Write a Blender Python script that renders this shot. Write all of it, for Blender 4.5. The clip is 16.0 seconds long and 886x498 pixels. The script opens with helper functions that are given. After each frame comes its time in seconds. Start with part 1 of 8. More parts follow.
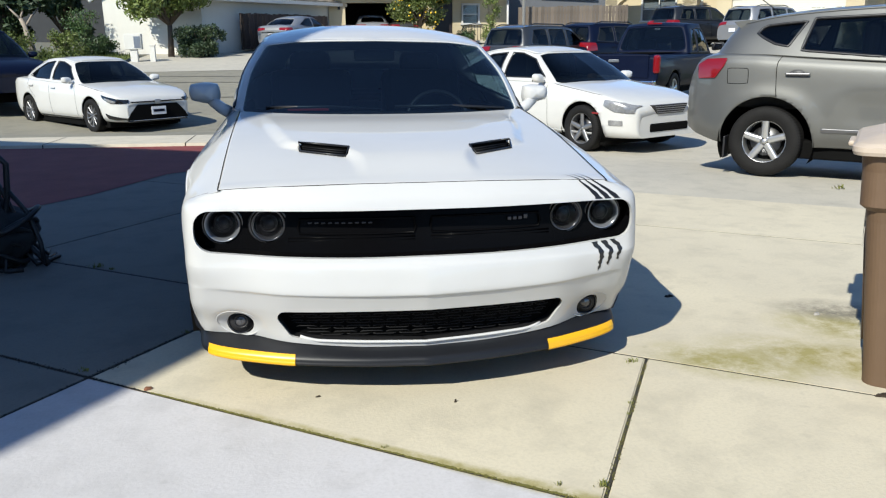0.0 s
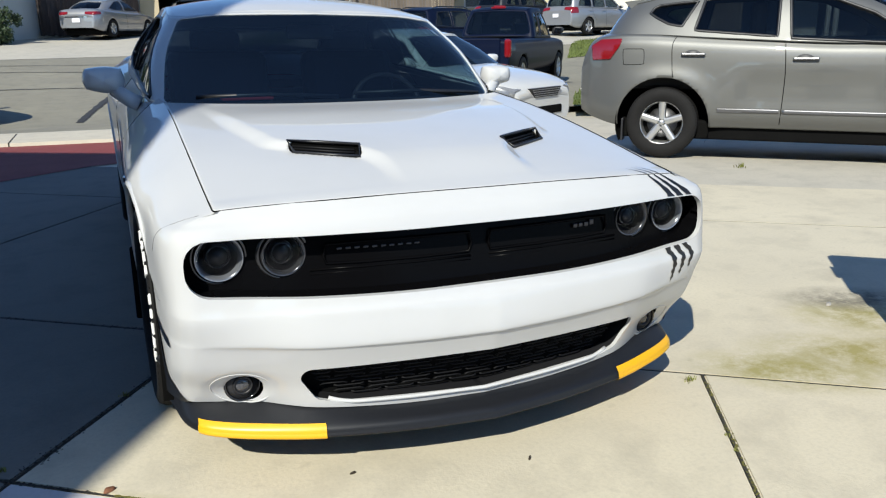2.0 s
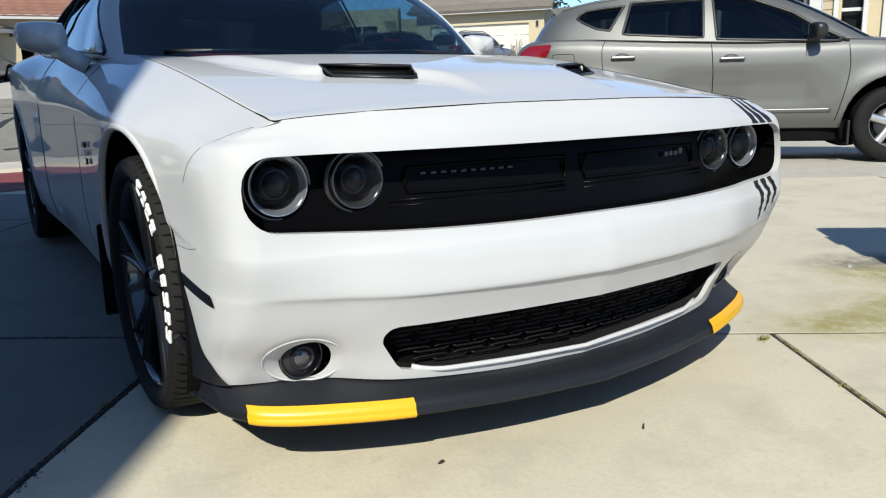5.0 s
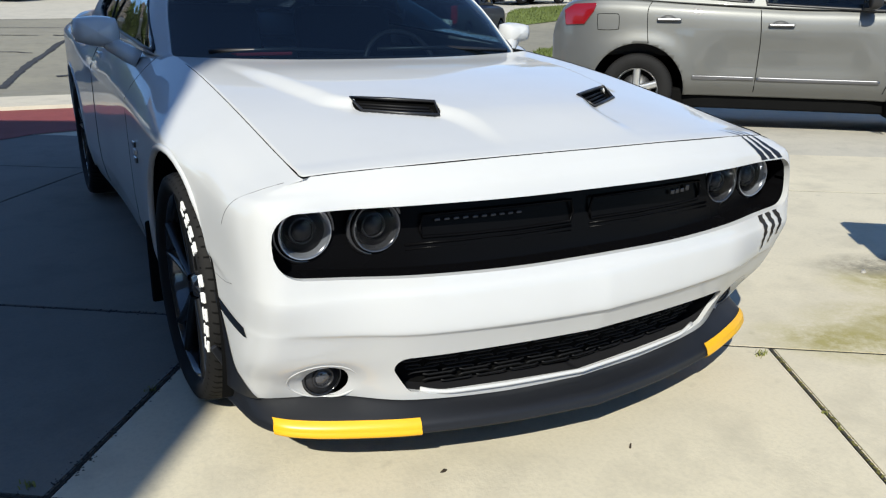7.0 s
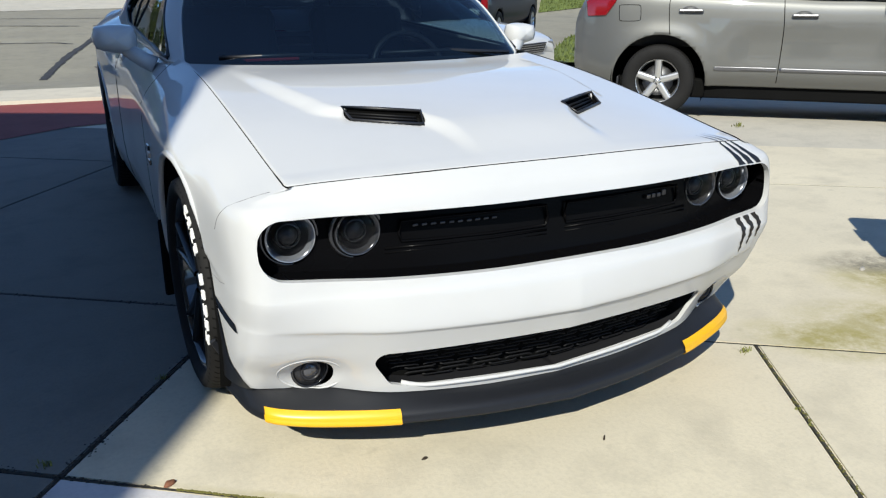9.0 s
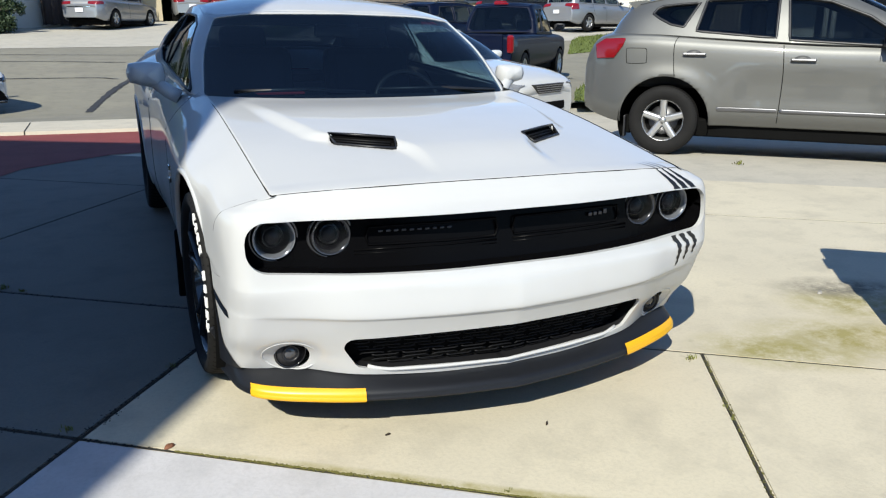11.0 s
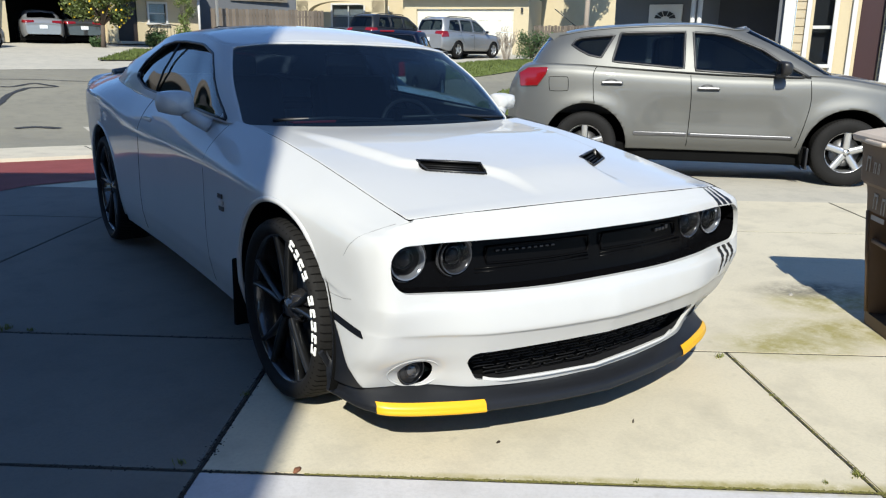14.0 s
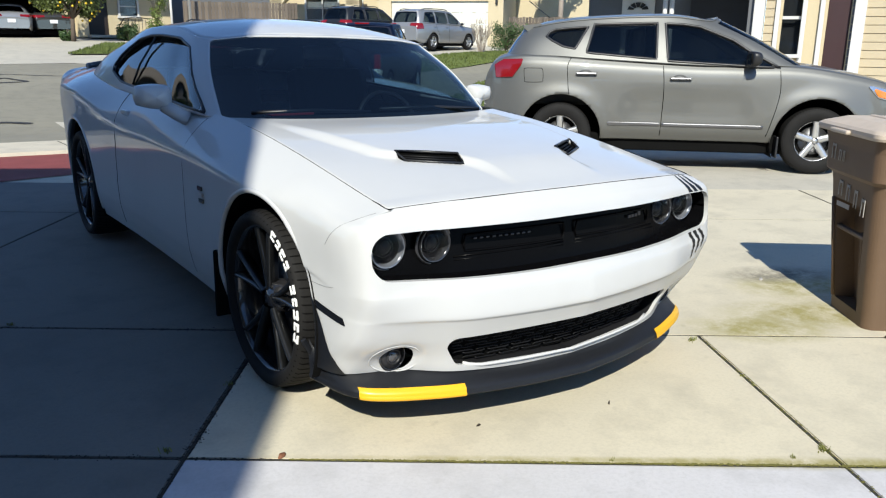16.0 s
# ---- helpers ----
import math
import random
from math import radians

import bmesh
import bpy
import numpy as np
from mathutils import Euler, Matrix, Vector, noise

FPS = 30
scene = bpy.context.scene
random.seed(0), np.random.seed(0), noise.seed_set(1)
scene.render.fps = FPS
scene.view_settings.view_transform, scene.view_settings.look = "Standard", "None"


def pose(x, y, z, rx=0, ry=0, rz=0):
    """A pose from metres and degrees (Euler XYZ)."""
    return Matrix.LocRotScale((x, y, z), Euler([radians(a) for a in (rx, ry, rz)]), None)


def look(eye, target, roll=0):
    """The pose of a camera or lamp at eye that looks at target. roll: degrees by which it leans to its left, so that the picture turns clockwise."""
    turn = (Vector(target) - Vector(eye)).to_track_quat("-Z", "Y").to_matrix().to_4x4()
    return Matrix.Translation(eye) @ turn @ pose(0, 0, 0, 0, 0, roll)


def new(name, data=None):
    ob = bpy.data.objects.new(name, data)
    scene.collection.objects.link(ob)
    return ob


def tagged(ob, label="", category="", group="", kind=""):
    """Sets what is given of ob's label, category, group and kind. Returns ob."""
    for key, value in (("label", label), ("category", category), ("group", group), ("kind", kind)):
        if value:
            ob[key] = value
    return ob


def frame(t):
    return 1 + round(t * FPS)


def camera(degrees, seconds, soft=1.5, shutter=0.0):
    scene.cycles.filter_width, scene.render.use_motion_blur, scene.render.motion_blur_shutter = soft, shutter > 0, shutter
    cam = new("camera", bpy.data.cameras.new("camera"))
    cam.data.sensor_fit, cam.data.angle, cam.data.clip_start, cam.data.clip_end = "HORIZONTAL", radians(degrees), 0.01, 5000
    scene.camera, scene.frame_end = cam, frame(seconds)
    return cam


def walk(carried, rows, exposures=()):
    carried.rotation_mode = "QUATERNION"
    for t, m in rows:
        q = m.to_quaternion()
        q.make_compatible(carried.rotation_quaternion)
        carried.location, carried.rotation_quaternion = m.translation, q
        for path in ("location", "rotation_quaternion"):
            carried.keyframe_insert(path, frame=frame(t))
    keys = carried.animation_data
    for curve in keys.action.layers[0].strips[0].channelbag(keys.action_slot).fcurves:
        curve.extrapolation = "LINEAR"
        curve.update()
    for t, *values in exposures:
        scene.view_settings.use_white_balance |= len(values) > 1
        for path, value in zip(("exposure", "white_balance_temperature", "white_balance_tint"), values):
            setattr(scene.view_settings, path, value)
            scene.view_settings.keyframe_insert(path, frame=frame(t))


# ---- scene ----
cam = camera(59.6, 16.0, soft=1.2)
PATH = [
    (0, (-0.414, -2.603, 1.299), (-0.071, -0.699, 0.791), -0.6),
    (0.5, (-0.57, -2.383, 1.302), (-0.142, -0.492, 0.812), -1.0),
    (1, (-0.737, -2.158, 1.281), (-0.199, -0.296, 0.786), -1.0),
    (1.5, (-0.823, -1.899, 1.262), (-0.167, -0.082, 0.743), -0.8),
    (2, (-0.958, -1.78, 1.247), (-0.191, -0.014, 0.704), -0.7),
    (2.5, (-1.125, -1.63, 1.198), (-0.265, 0.087, 0.641), -0.7),
    (3, (-1.143, -1.432, 1.039), (-0.207, 0.249, 0.492), -1.4),
    (3.5, (-1.211, -1.295, 0.885), (-0.215, 0.362, 0.373), -2.1),
    (4, (-1.255, -1.241, 0.822), (-0.219, 0.404, 0.352), -2.4),
    (4.5, (-1.273, -1.235, 0.834), (-0.22, 0.408, 0.397), -2.1),
    (4.7, (-1.277, -1.236, 0.851), (-0.224, 0.408, 0.418), -1.9),
    (6.8, (-1.266, -1.333, 1.135), (-0.333, 0.336, 0.548), -0.3),
    (7, (-1.265, -1.358, 1.178), (-0.337, 0.304, 0.564), 0.2),
    (7.5, (-1.246, -1.39, 1.227), (-0.334, 0.266, 0.574), 0.2),
    (8, (-1.227, -1.419, 1.241), (-0.333, 0.24, 0.572), -0.0),
    (8.5, (-1.191, -1.455, 1.252), (-0.322, 0.219, 0.586), -0.3),
    (10.8, (-1.176, -1.918, 1.282), (-0.406, -0.161, 0.719), 0.0),
    (11, (-1.151, -1.958, 1.282), (-0.376, -0.2, 0.724), 0.1),
    (11.5, (-1.16, -2.014, 1.283), (-0.357, -0.267, 0.732), 0.5),
    (12, (-1.353, -2.006, 1.276), (-0.502, -0.278, 0.738), 1.0),
    (12.5, (-1.527, -1.943, 1.275), (-0.611, -0.242, 0.757), 1.3),
    (13, (-1.666, -1.809, 1.271), (-0.682, -0.142, 0.77), 1.3),
    (13.5, (-1.821, -1.737, 1.279), (-0.775, -0.105, 0.786), 1.0),
    (14, (-1.941, -1.714, 1.306), (-0.846, -0.116, 0.81), 0.8),
    (14.5, (-1.975, -1.741, 1.307), (-0.848, -0.167, 0.804), 0.6),
    (15, (-1.993, -1.755, 1.31), (-0.852, -0.195, 0.796), 0.7),
    (15.5, (-1.992, -1.75, 1.302), (-0.847, -0.193, 0.786), 0.7),
    (16, (-1.979, -1.76, 1.306), (-0.839, -0.199, 0.792), 0.5),
]
walk(cam, [(t, look(eye, target, roll)) for t, eye, target, roll in PATH], [(t, e, 6600, 5) for t, e in ((0.0, 0.36), (2.0, 0.32), (3.5, 0.30), (4.5, 0.28), (8.0, 0.35), (11.0, 0.37), (12.5, 0.41), (16.0, 0.43))])

# ---------------------------------------------------------------- sky and sun
SUN = Vector((0.82, 0.91, -1.0)).normalized()
world = bpy.data.worlds.new("sky")
scene.world = world
world.use_nodes = True
wn, wl = world.node_tree.nodes, world.node_tree.links
sky = wn.new("ShaderNodeTexSky")
sky.sky_type, sky.sun_disc = "NISHITA", False
sky.sun_elevation = math.asin(-SUN.z)
sky.sun_rotation = math.atan2(-SUN.x, -SUN.y)
sky.air_density, sky.dust_density, sky.ozone_density = 0.6, 0.0, 6.0
wl.new(sky.outputs["Color"], wn["Background"].inputs["Color"])
wn["Background"].inputs["Strength"].default_value = 0.17
sun = new("sun", bpy.data.lights.new("sun", "SUN"))
sun.data.energy, sun.data.angle, sun.data.color = 5.0, radians(0.55), (1.0, 0.96, 0.885)
sun.rotation_mode = "QUATERNION"
sun.rotation_quaternion = SUN.to_track_quat("-Z", "Y")

# ---------------------------------------------------------------- small tools
def mesh_ob(name, verts, faces, mat, parent=None, label="", smooth=True):
    me = bpy.data.meshes.new(name)
    me.from_pydata([tuple(map(float, v)) for v in verts], [], [tuple(map(int, f)) for f in faces])
    bm = bmesh.new()
    bm.from_mesh(me)
    bmesh.ops.remove_doubles(bm, verts=bm.verts, dist=1e-5)
    bmesh.ops.recalc_face_normals(bm, faces=bm.faces)
    for f in bm.faces:
        f.smooth = smooth
    bm.to_mesh(me)
    bm.free()
    me.materials.append(mat)
    ob = new(name, me)
    if parent is not None:
        ob.parent = parent
    return tagged(ob, label)


def part(name, bm, mat, parent, label="", smooth=True):
    """Links a bmesh as one mesh object under a thing or a part."""
    me = bpy.data.meshes.new(name)
    for f in bm.faces:
        f.smooth = smooth
    bm.to_mesh(me)
    bm.free()
    me.materials.append(mat)
    ob = new(name, me)
    if parent is not None:
        ob.parent = parent
    return tagged(ob, label)


def thing(name, m, label, category, group="", kind=""):
    ob = new(name)
    ob.empty_display_size = 0.1
    ob.matrix_basis = m
    return tagged(ob, label, category, group, kind)


def add_box(bm, centre, size, bevel=0.0, turn=None, seg=2):
    got = bmesh.ops.create_cube(bm, size=1)
    vs = got["verts"]
    bmesh.ops.scale(bm, vec=size, verts=vs)
    if bevel > 0:
        es = list({e for v in vs for e in v.link_edges})
        out = bmesh.ops.bevel(bm, geom=es, offset=bevel, segments=seg, profile=0.5, affect="EDGES")
        vs = list({v for f in out["faces"] for v in f.verts} | {v for v in vs if v.is_valid})
        seen, todo = set(vs), list(vs)
        while todo:
            for e in todo.pop().link_edges:
                for w in e.verts:
                    if w not in seen:
                        seen.add(w)
                        todo.append(w)
        vs = list(seen)
    m = Matrix.Translation(centre)
    if turn is not None:
        m = m @ turn.to_4x4()
    bmesh.ops.transform(bm, matrix=m, verts=vs)
    return vs


def box_part(name, centre, size, mat, parent, bevel=0.004, label="", turn=None):
    bm = bmesh.new()
    add_box(bm, centre, size, bevel, turn)
    return part(name, bm, mat, parent, label, smooth=False)


def add_tube(bm, points, r, seg=8, closed=False):
    pts = [Vector(p) for p in points]
    n = len(pts)
    rad = r if isinstance(r, (list, tuple)) else [r] * n
    rings, side = [], None
    for i, p in enumerate(pts):
        a = pts[i - 1] if (i > 0 or closed) else p
        b = pts[(i + 1) % n] if (i < n - 1 or closed) else p
        d = (b - a).normalized()
        if side is None:
            side = d.orthogonal().normalized()
        side = (side - d * side.dot(d)).normalized()
        up = d.cross(side)
        rings.append([bm.verts.new(p + rad[i] * (math.cos(k * math.tau / seg) * side + math.sin(k * math.tau / seg) * up)) for k in range(seg)])
    for i in range(n if closed else n - 1):
        q, w = rings[i], rings[(i + 1) % n]
        for k in range(seg):
            bm.faces.new((q[k], q[(k + 1) % seg], w[(k + 1) % seg], w[k]))
    if not closed:
        bm.faces.new(rings[0][::-1])
        bm.faces.new(rings[-1])
    return bm


def tube_part(name, points, r, mat, parent, label="", seg=8, closed=False):
    bm = add_tube(bmesh.new(), points, r, seg, closed)
    bmesh.ops.recalc_face_normals(bm, faces=bm.faces)
    return part(name, bm, mat, parent, label)


def lathe(profile, n=48, axis="x", span=math.tau, start=0.0):
    """Turns a profile of (along the axis, radius) round the x axis (or z)."""
    verts, faces = [], []
    closed = abs(span - math.tau) < 1e-6
    steps = n if closed else n + 1
    for k in range(steps):
        a = start + span * k / n
        for t, r in profile:
            verts.append((t, r * math.cos(a), r * math.sin(a)) if axis == "x" else (r * math.cos(a), r * math.sin(a), t))
    m = len(profile)
    for k in range(n):
        q = (k + 1) % steps
        for j in range(m - 1):
            faces.append((k * m + j, q * m + j, q * m + j + 1, k * m + j + 1))
    return verts, faces


def prism(poly, lo, hi, axis="x"):
    """A polygon of (a, b) drawn out from lo to hi along an axis."""
    n = len(poly)
    put = {"x": lambda t, a, b: (t, a, b), "y": lambda t, a, b: (a, t, b), "z": lambda t, a, b: (a, b, t)}[axis]
    verts = [put(lo, a, b) for a, b in poly] + [put(hi, a, b) for a, b in poly]
    faces = [tuple(range(n))[::-1], tuple(range(n, 2 * n))] + [(i, (i + 1) % n, n + (i + 1) % n, n + i) for i in range(n)]
    return verts, faces


# ---------------------------------------------------------------- curved sheets
def slopes(X, Y):
    X = np.asarray(X, float)
    d = np.diff(Y, axis=0) / np.diff(X).reshape((-1,) + (1,) * (Y.ndim - 1))
    m = np.empty_like(Y)
    m[0], m[-1] = d[0], d[-1]
    h = np.diff(X).reshape((-1,) + (1,) * (Y.ndim - 1))
    m[1:-1] = (d[:-1] * h[1:] + d[1:] * h[:-1]) / (h[1:] + h[:-1])
    return m


def curve(x, X, Y):
    """A smooth curve through the knots: x (N,) -> (N, ...)."""
    X, Y, x = np.asarray(X, float), np.asarray(Y, float), np.clip(np.asarray(x, float), X[0], X[-1])
    m = slopes(X, Y)
    i = np.clip(np.searchsorted(X, x, side="right") - 1, 0, len(X) - 2)
    h = X[i + 1] - X[i]
    t = (x - X[i]) / h
    ex = (slice(None),) + (None,) * (Y.ndim - 1)
    t, h = t[ex], h[ex]
    return ((2 * t**3 - 3 * t**2 + 1) * Y[i] + (t**3 - 2 * t**2 + t) * h * m[i] + (-2 * t**3 + 3 * t**2) * Y[i + 1] + (t**3 - t**2) * h * m[i + 1])


def net(levels):
    """A smooth sheet through a net of knots (levels, stations, 3): F(u, v) with u over the stations and v over the levels."""
    C = np.asarray(levels, float)
    K, M = C.shape[:2]

    def F(u, v):
        u, v = np.asarray(u, float), np.clip(np.asarray(v, float), 0, K - 1)
        L = np.stack([curve(u, np.arange(M), C[k]) for k in range(K)])
        m = slopes(np.arange(K), L)
        i = np.clip(np.floor(v).astype(int), 0, K - 2)
        t = (v - i)[:, None]
        n = np.arange(len(u))
        return ((2 * t**3 - 3 * t**2 + 1) * L[i, n] + (t**3 - 2 * t**2 + t) * m[i, n] + (-2 * t**3 + 3 * t**2) * L[i + 1, n] + (t**3 - t**2) * m[i + 1, n])

    return F


def steps(F, lo, hi, step, v):
    """Values of u from lo to hi that lie about step apart on the sheet."""
    u = np.linspace(lo, hi, 400)
    P = F(u, np.full(400, float(v)))
    s = np.r_[0, np.cumsum(np.linalg.norm(np.diff(P, axis=0), axis=1))]
    return np.interp(np.linspace(0, s[-1], max(3, int(s[-1] / step) + 1)), s, u)


def sheet(F, U, V, sd=None, lift=0.0, both=True):
    """Verts and faces of the sheet F over the grid U x V, kept where sd(P, u, v) <= 0, its border laid on sd = 0."""
    u, v = (a.ravel().copy() for a in np.meshgrid(U, V, indexing="ij"))
    nu, nv = len(U), len(V)
    idx = np.arange(nu * nv).reshape(nu, nv)
    quads = np.stack([idx[:-1, :-1], idx[1:, :-1], idx[1:, 1:], idx[:-1, 1:]], -1).reshape(-1, 4)
    if sd is not None:
        d = sd(F(u, v), u, v)
        quads = quads[(d[quads] <= 0).any(1)]
        used = np.unique(quads)
        move = used[d[used] > 0]
        eu, ev = 1e-3, 1e-3
        for _ in range(10):
            if not len(move):
                break
            a, b = u[move], v[move]
            d0 = sd(F(a, b), a, b)
            gu = (sd(F(a + eu, b), a + eu, b) - sd(F(a - eu, b), a - eu, b)) / (2 * eu)
            gv = (sd(F(a, b + ev), a, b + ev) - sd(F(a, b - ev), a, b - ev)) / (2 * ev)
            lu = ((F(a + eu, b) - F(a - eu, b)) ** 2).sum(1) / (4 * eu**2) + 1e-9
            lv = ((F(a, b + ev) - F(a, b - ev)) ** 2).sum(1) / (4 * ev**2) + 1e-9
            g = gu**2 / lu + gv**2 / lv + 1e-9
            u[move] = np.clip(a - np.clip(0.95 * d0 * gu / lu / g, -0.2, 0.2), U[0], U[-1])
            v[move] = np.clip(b - np.clip(0.95 * d0 * gv / lv / g, -0.2, 0.2), V[0], V[-1])
    P = F(u, v)
    if lift:
        e = 1e-3
        n = np.cross(F(u + e, v) - F(u - e, v), F(u, v + e) - F(u, v - e))
        n /= np.linalg.norm(n, axis=1, keepdims=True) + 1e-12
        P = P + lift * n
    used, quads = np.unique(quads, return_inverse=True)
    quads = quads.reshape(-1, 4)
    P = P[used]
    if both:
        Q = P * (-1, 1, 1)
        return np.r_[P, Q], np.r_[quads, quads[:, ::-1] + len(P)]
    return P, quads


def sheet_ob(name, F, U, V, mat, parent, sd=None, lift=0.0, both=True, label="", thick=0.0):
    P, Q = sheet(F, U, V, sd, lift, both)
    ob = mesh_ob(name, P, Q, mat, parent, label)
    if thick:
        m = ob.modifiers.new("thickness", "SOLIDIFY")
        m.thickness, m.offset = thick, -1
    return ob


def sd_poly(a, b, poly, r=0.0):
    """Signed distance to a polygon of (a, b), with corners rounded by r (negative inside)."""
    P = np.asarray(poly, float)
    if r:
        c = P.mean(0)
        area = 0.5 * np.sum(P[:, 0] * np.roll(P[:, 1], -1) - np.roll(P[:, 0], -1) * P[:, 1])
        if area < 0:
            P = P[::-1]
        e = np.roll(P, -1, 0) - P
        nrm = np.stack([e[:, 1], -e[:, 0]], 1) / np.linalg.norm(e, axis=1, keepdims=True)
        off = np.sum(P * nrm, 1) - r
        Q = []
        for i in range(len(P)):
            j = i - 1
            Q.append(np.linalg.solve(np.array([nrm[j], nrm[i]]), np.array([off[j], off[i]])))
        P = np.array(Q)
    q = np.stack([a, b], -1)
    d2 = np.full(len(q), 1e9)
    inside = np.zeros(len(q), bool)
    for p0, p1 in zip(P, np.roll(P, -1, 0)):
        e = p1 - p0
        w = q - p0
        t = np.clip((w @ e) / (e @ e), 0, 1)
        d2 = np.minimum(d2, ((w - t[:, None] * e) ** 2).sum(1))
        c1 = (p0[1] <= q[:, 1]) & (p1[1] > q[:, 1])
        c2 = (p0[1] > q[:, 1]) & (p1[1] <= q[:, 1])
        side = e[0] * w[:, 1] - e[1] * w[:, 0]
        inside ^= (c1 & (side > 0)) | (c2 & (side < 0))
    return np.where(inside, -1, 1) * np.sqrt(d2) - r

# ---------------------------------------------------------------- materials
def material(name):
    m = bpy.data.materials.new(name)
    m.use_nodes = True
    t = m.node_tree
    return m, t, t.nodes, t.links, t.nodes["Principled BSDF"]


def coords(N, L, scale, kind="Object"):
    tc, mp = N.new("ShaderNodeTexCoord"), N.new("ShaderNodeMapping")
    mp.inputs["Scale"].default_value = scale if isinstance(scale, tuple) else (scale,) * 3
    L.new(tc.outputs[kind], mp.inputs["Vector"])
    return mp.outputs["Vector"]


def tex_noise(N, L, vec, scale, detail=4, rough=0.6):
    n = N.new("ShaderNodeTexNoise")
    n.inputs["Scale"].default_value, n.inputs["Detail"].default_value, n.inputs["Roughness"].default_value = scale, detail, rough
    L.new(vec, n.inputs["Vector"])
    return n.outputs["Fac"]


def ramp(N, L, fac, stops):
    r = N.new("ShaderNodeValToRGB")
    e = r.color_ramp.elements
    while len(e) < len(stops):
        e.new(0.5)
    for k, (p, c) in zip(e, stops):
        k.position = p
        k.color = (*c, 1) if isinstance(c, tuple) else (c, c, c, 1)
    L.new(fac, r.inputs["Fac"])
    return r.outputs["Color"]


def mix(N, L, fac, a, b, mode="MIX"):
    m = N.new("ShaderNodeMix")
    m.data_type, m.blend_type = "RGBA", mode
    for sock, val in ((m.inputs["Factor"], fac), (m.inputs["A"], a), (m.inputs["B"], b)):
        if hasattr(val, "links"):
            L.new(val, sock)
        else:
            sock.default_value = val if not isinstance(val, tuple) else (*val, 1)
    return m.outputs["Result"]


def bump(N, L, b, height, strength, dist=0.01):
    n = N.new("ShaderNodeBump")
    n.inputs["Strength"].default_value, n.inputs["Distance"].default_value = strength, dist
    L.new(height, n.inputs["Height"])
    L.new(n.outputs["Normal"], b.inputs["Normal"])


def plain(name, colour, rough=0.5, metal=0.0, coat=0.0, grain=0.12, size=30.0, relief=0.0, spec=0.5, variety=0.0):
    """A surface with a base colour, some grain and wear at two scales, and relief."""
    m, t, N, L, b = material(name)
    v = coords(N, L, 1.0)
    f1, f2 = tex_noise(N, L, v, size, 5), tex_noise(N, L, v, size / 9, 3)
    c = np.array(colour)
    col = mix(N, L, f1, tuple(np.clip(c * (1 - grain), 0, 1)), tuple(np.clip(c * (1 + grain), 0, 1)))
    col = mix(N, L, ramp(N, L, f2, [(0.35, 0.0), (0.75, 1.0)]), col, tuple(np.clip(c * (1 - grain * 0.8), 0, 1)))
    if variety:
        oi = N.new("ShaderNodeObjectInfo")
        hs = N.new("ShaderNodeHueSaturation")
        mr = N.new("ShaderNodeMapRange")
        mr.inputs["To Min"].default_value, mr.inputs["To Max"].default_value = 1 - variety, 1 + variety
        L.new(oi.outputs["Random"], mr.inputs["Value"])
        L.new(mr.outputs["Result"], hs.inputs["Value"])
        L.new(col, hs.inputs["Color"])
        col = hs.outputs["Color"]
    L.new(col, b.inputs["Base Color"])
    b.inputs["Roughness"].default_value, b.inputs["Metallic"].default_value = rough, metal
    b.inputs["Coat Weight"].default_value, b.inputs["Coat Roughness"].default_value = coat, 0.04
    b.inputs["Specular IOR Level"].default_value = spec
    if grain > 0:
        rr = N.new("ShaderNodeMapRange")
        rr.inputs["To Min"].default_value, rr.inputs["To Max"].default_value = max(0, rough - 0.06), min(1, rough + 0.08)
        L.new(f2, rr.inputs["Value"])
        L.new(rr.outputs["Result"], b.inputs["Roughness"])
    if relief:
        bump(N, L, b, f1, relief)
    return m


def glass(name, tint, gloss=0.03, ior=1.52):
    """Tinted car glass: see-through by its tint, with a mirror's gloss by Fresnel."""
    m, t, N, L, b = material(name)
    N.remove(b)
    out = N["Material Output"]
    tr, gl, fr, mx = N.new("ShaderNodeBsdfTransparent"), N.new("ShaderNodeBsdfGlossy"), N.new("ShaderNodeLayerWeight"), N.new("ShaderNodeMixShader")
    fr.inputs["Blend"].default_value = 0.5
    f0 = ((ior - 1) / (ior + 1)) ** 2
    p5, sc = N.new("ShaderNodeMath"), N.new("ShaderNodeMath")
    p5.operation, p5.inputs[1].default_value = "POWER", 5.0
    sc.operation, sc.inputs[1].default_value, sc.inputs[2].default_value = "MULTIPLY_ADD", 1 - f0, f0
    L.new(fr.outputs["Facing"], p5.inputs[0])
    L.new(p5.outputs[0], sc.inputs[0])
    tr.inputs["Color"].default_value = (*tint, 1)
    gl.inputs["Roughness"].default_value = gloss
    L.new(sc.outputs[0], mx.inputs["Fac"])
    L.new(tr.outputs["BSDF"], mx.inputs[1])
    L.new(gl.outputs["BSDF"], mx.inputs[2])
    L.new(mx.outputs["Shader"], out.inputs["Surface"])
    return m


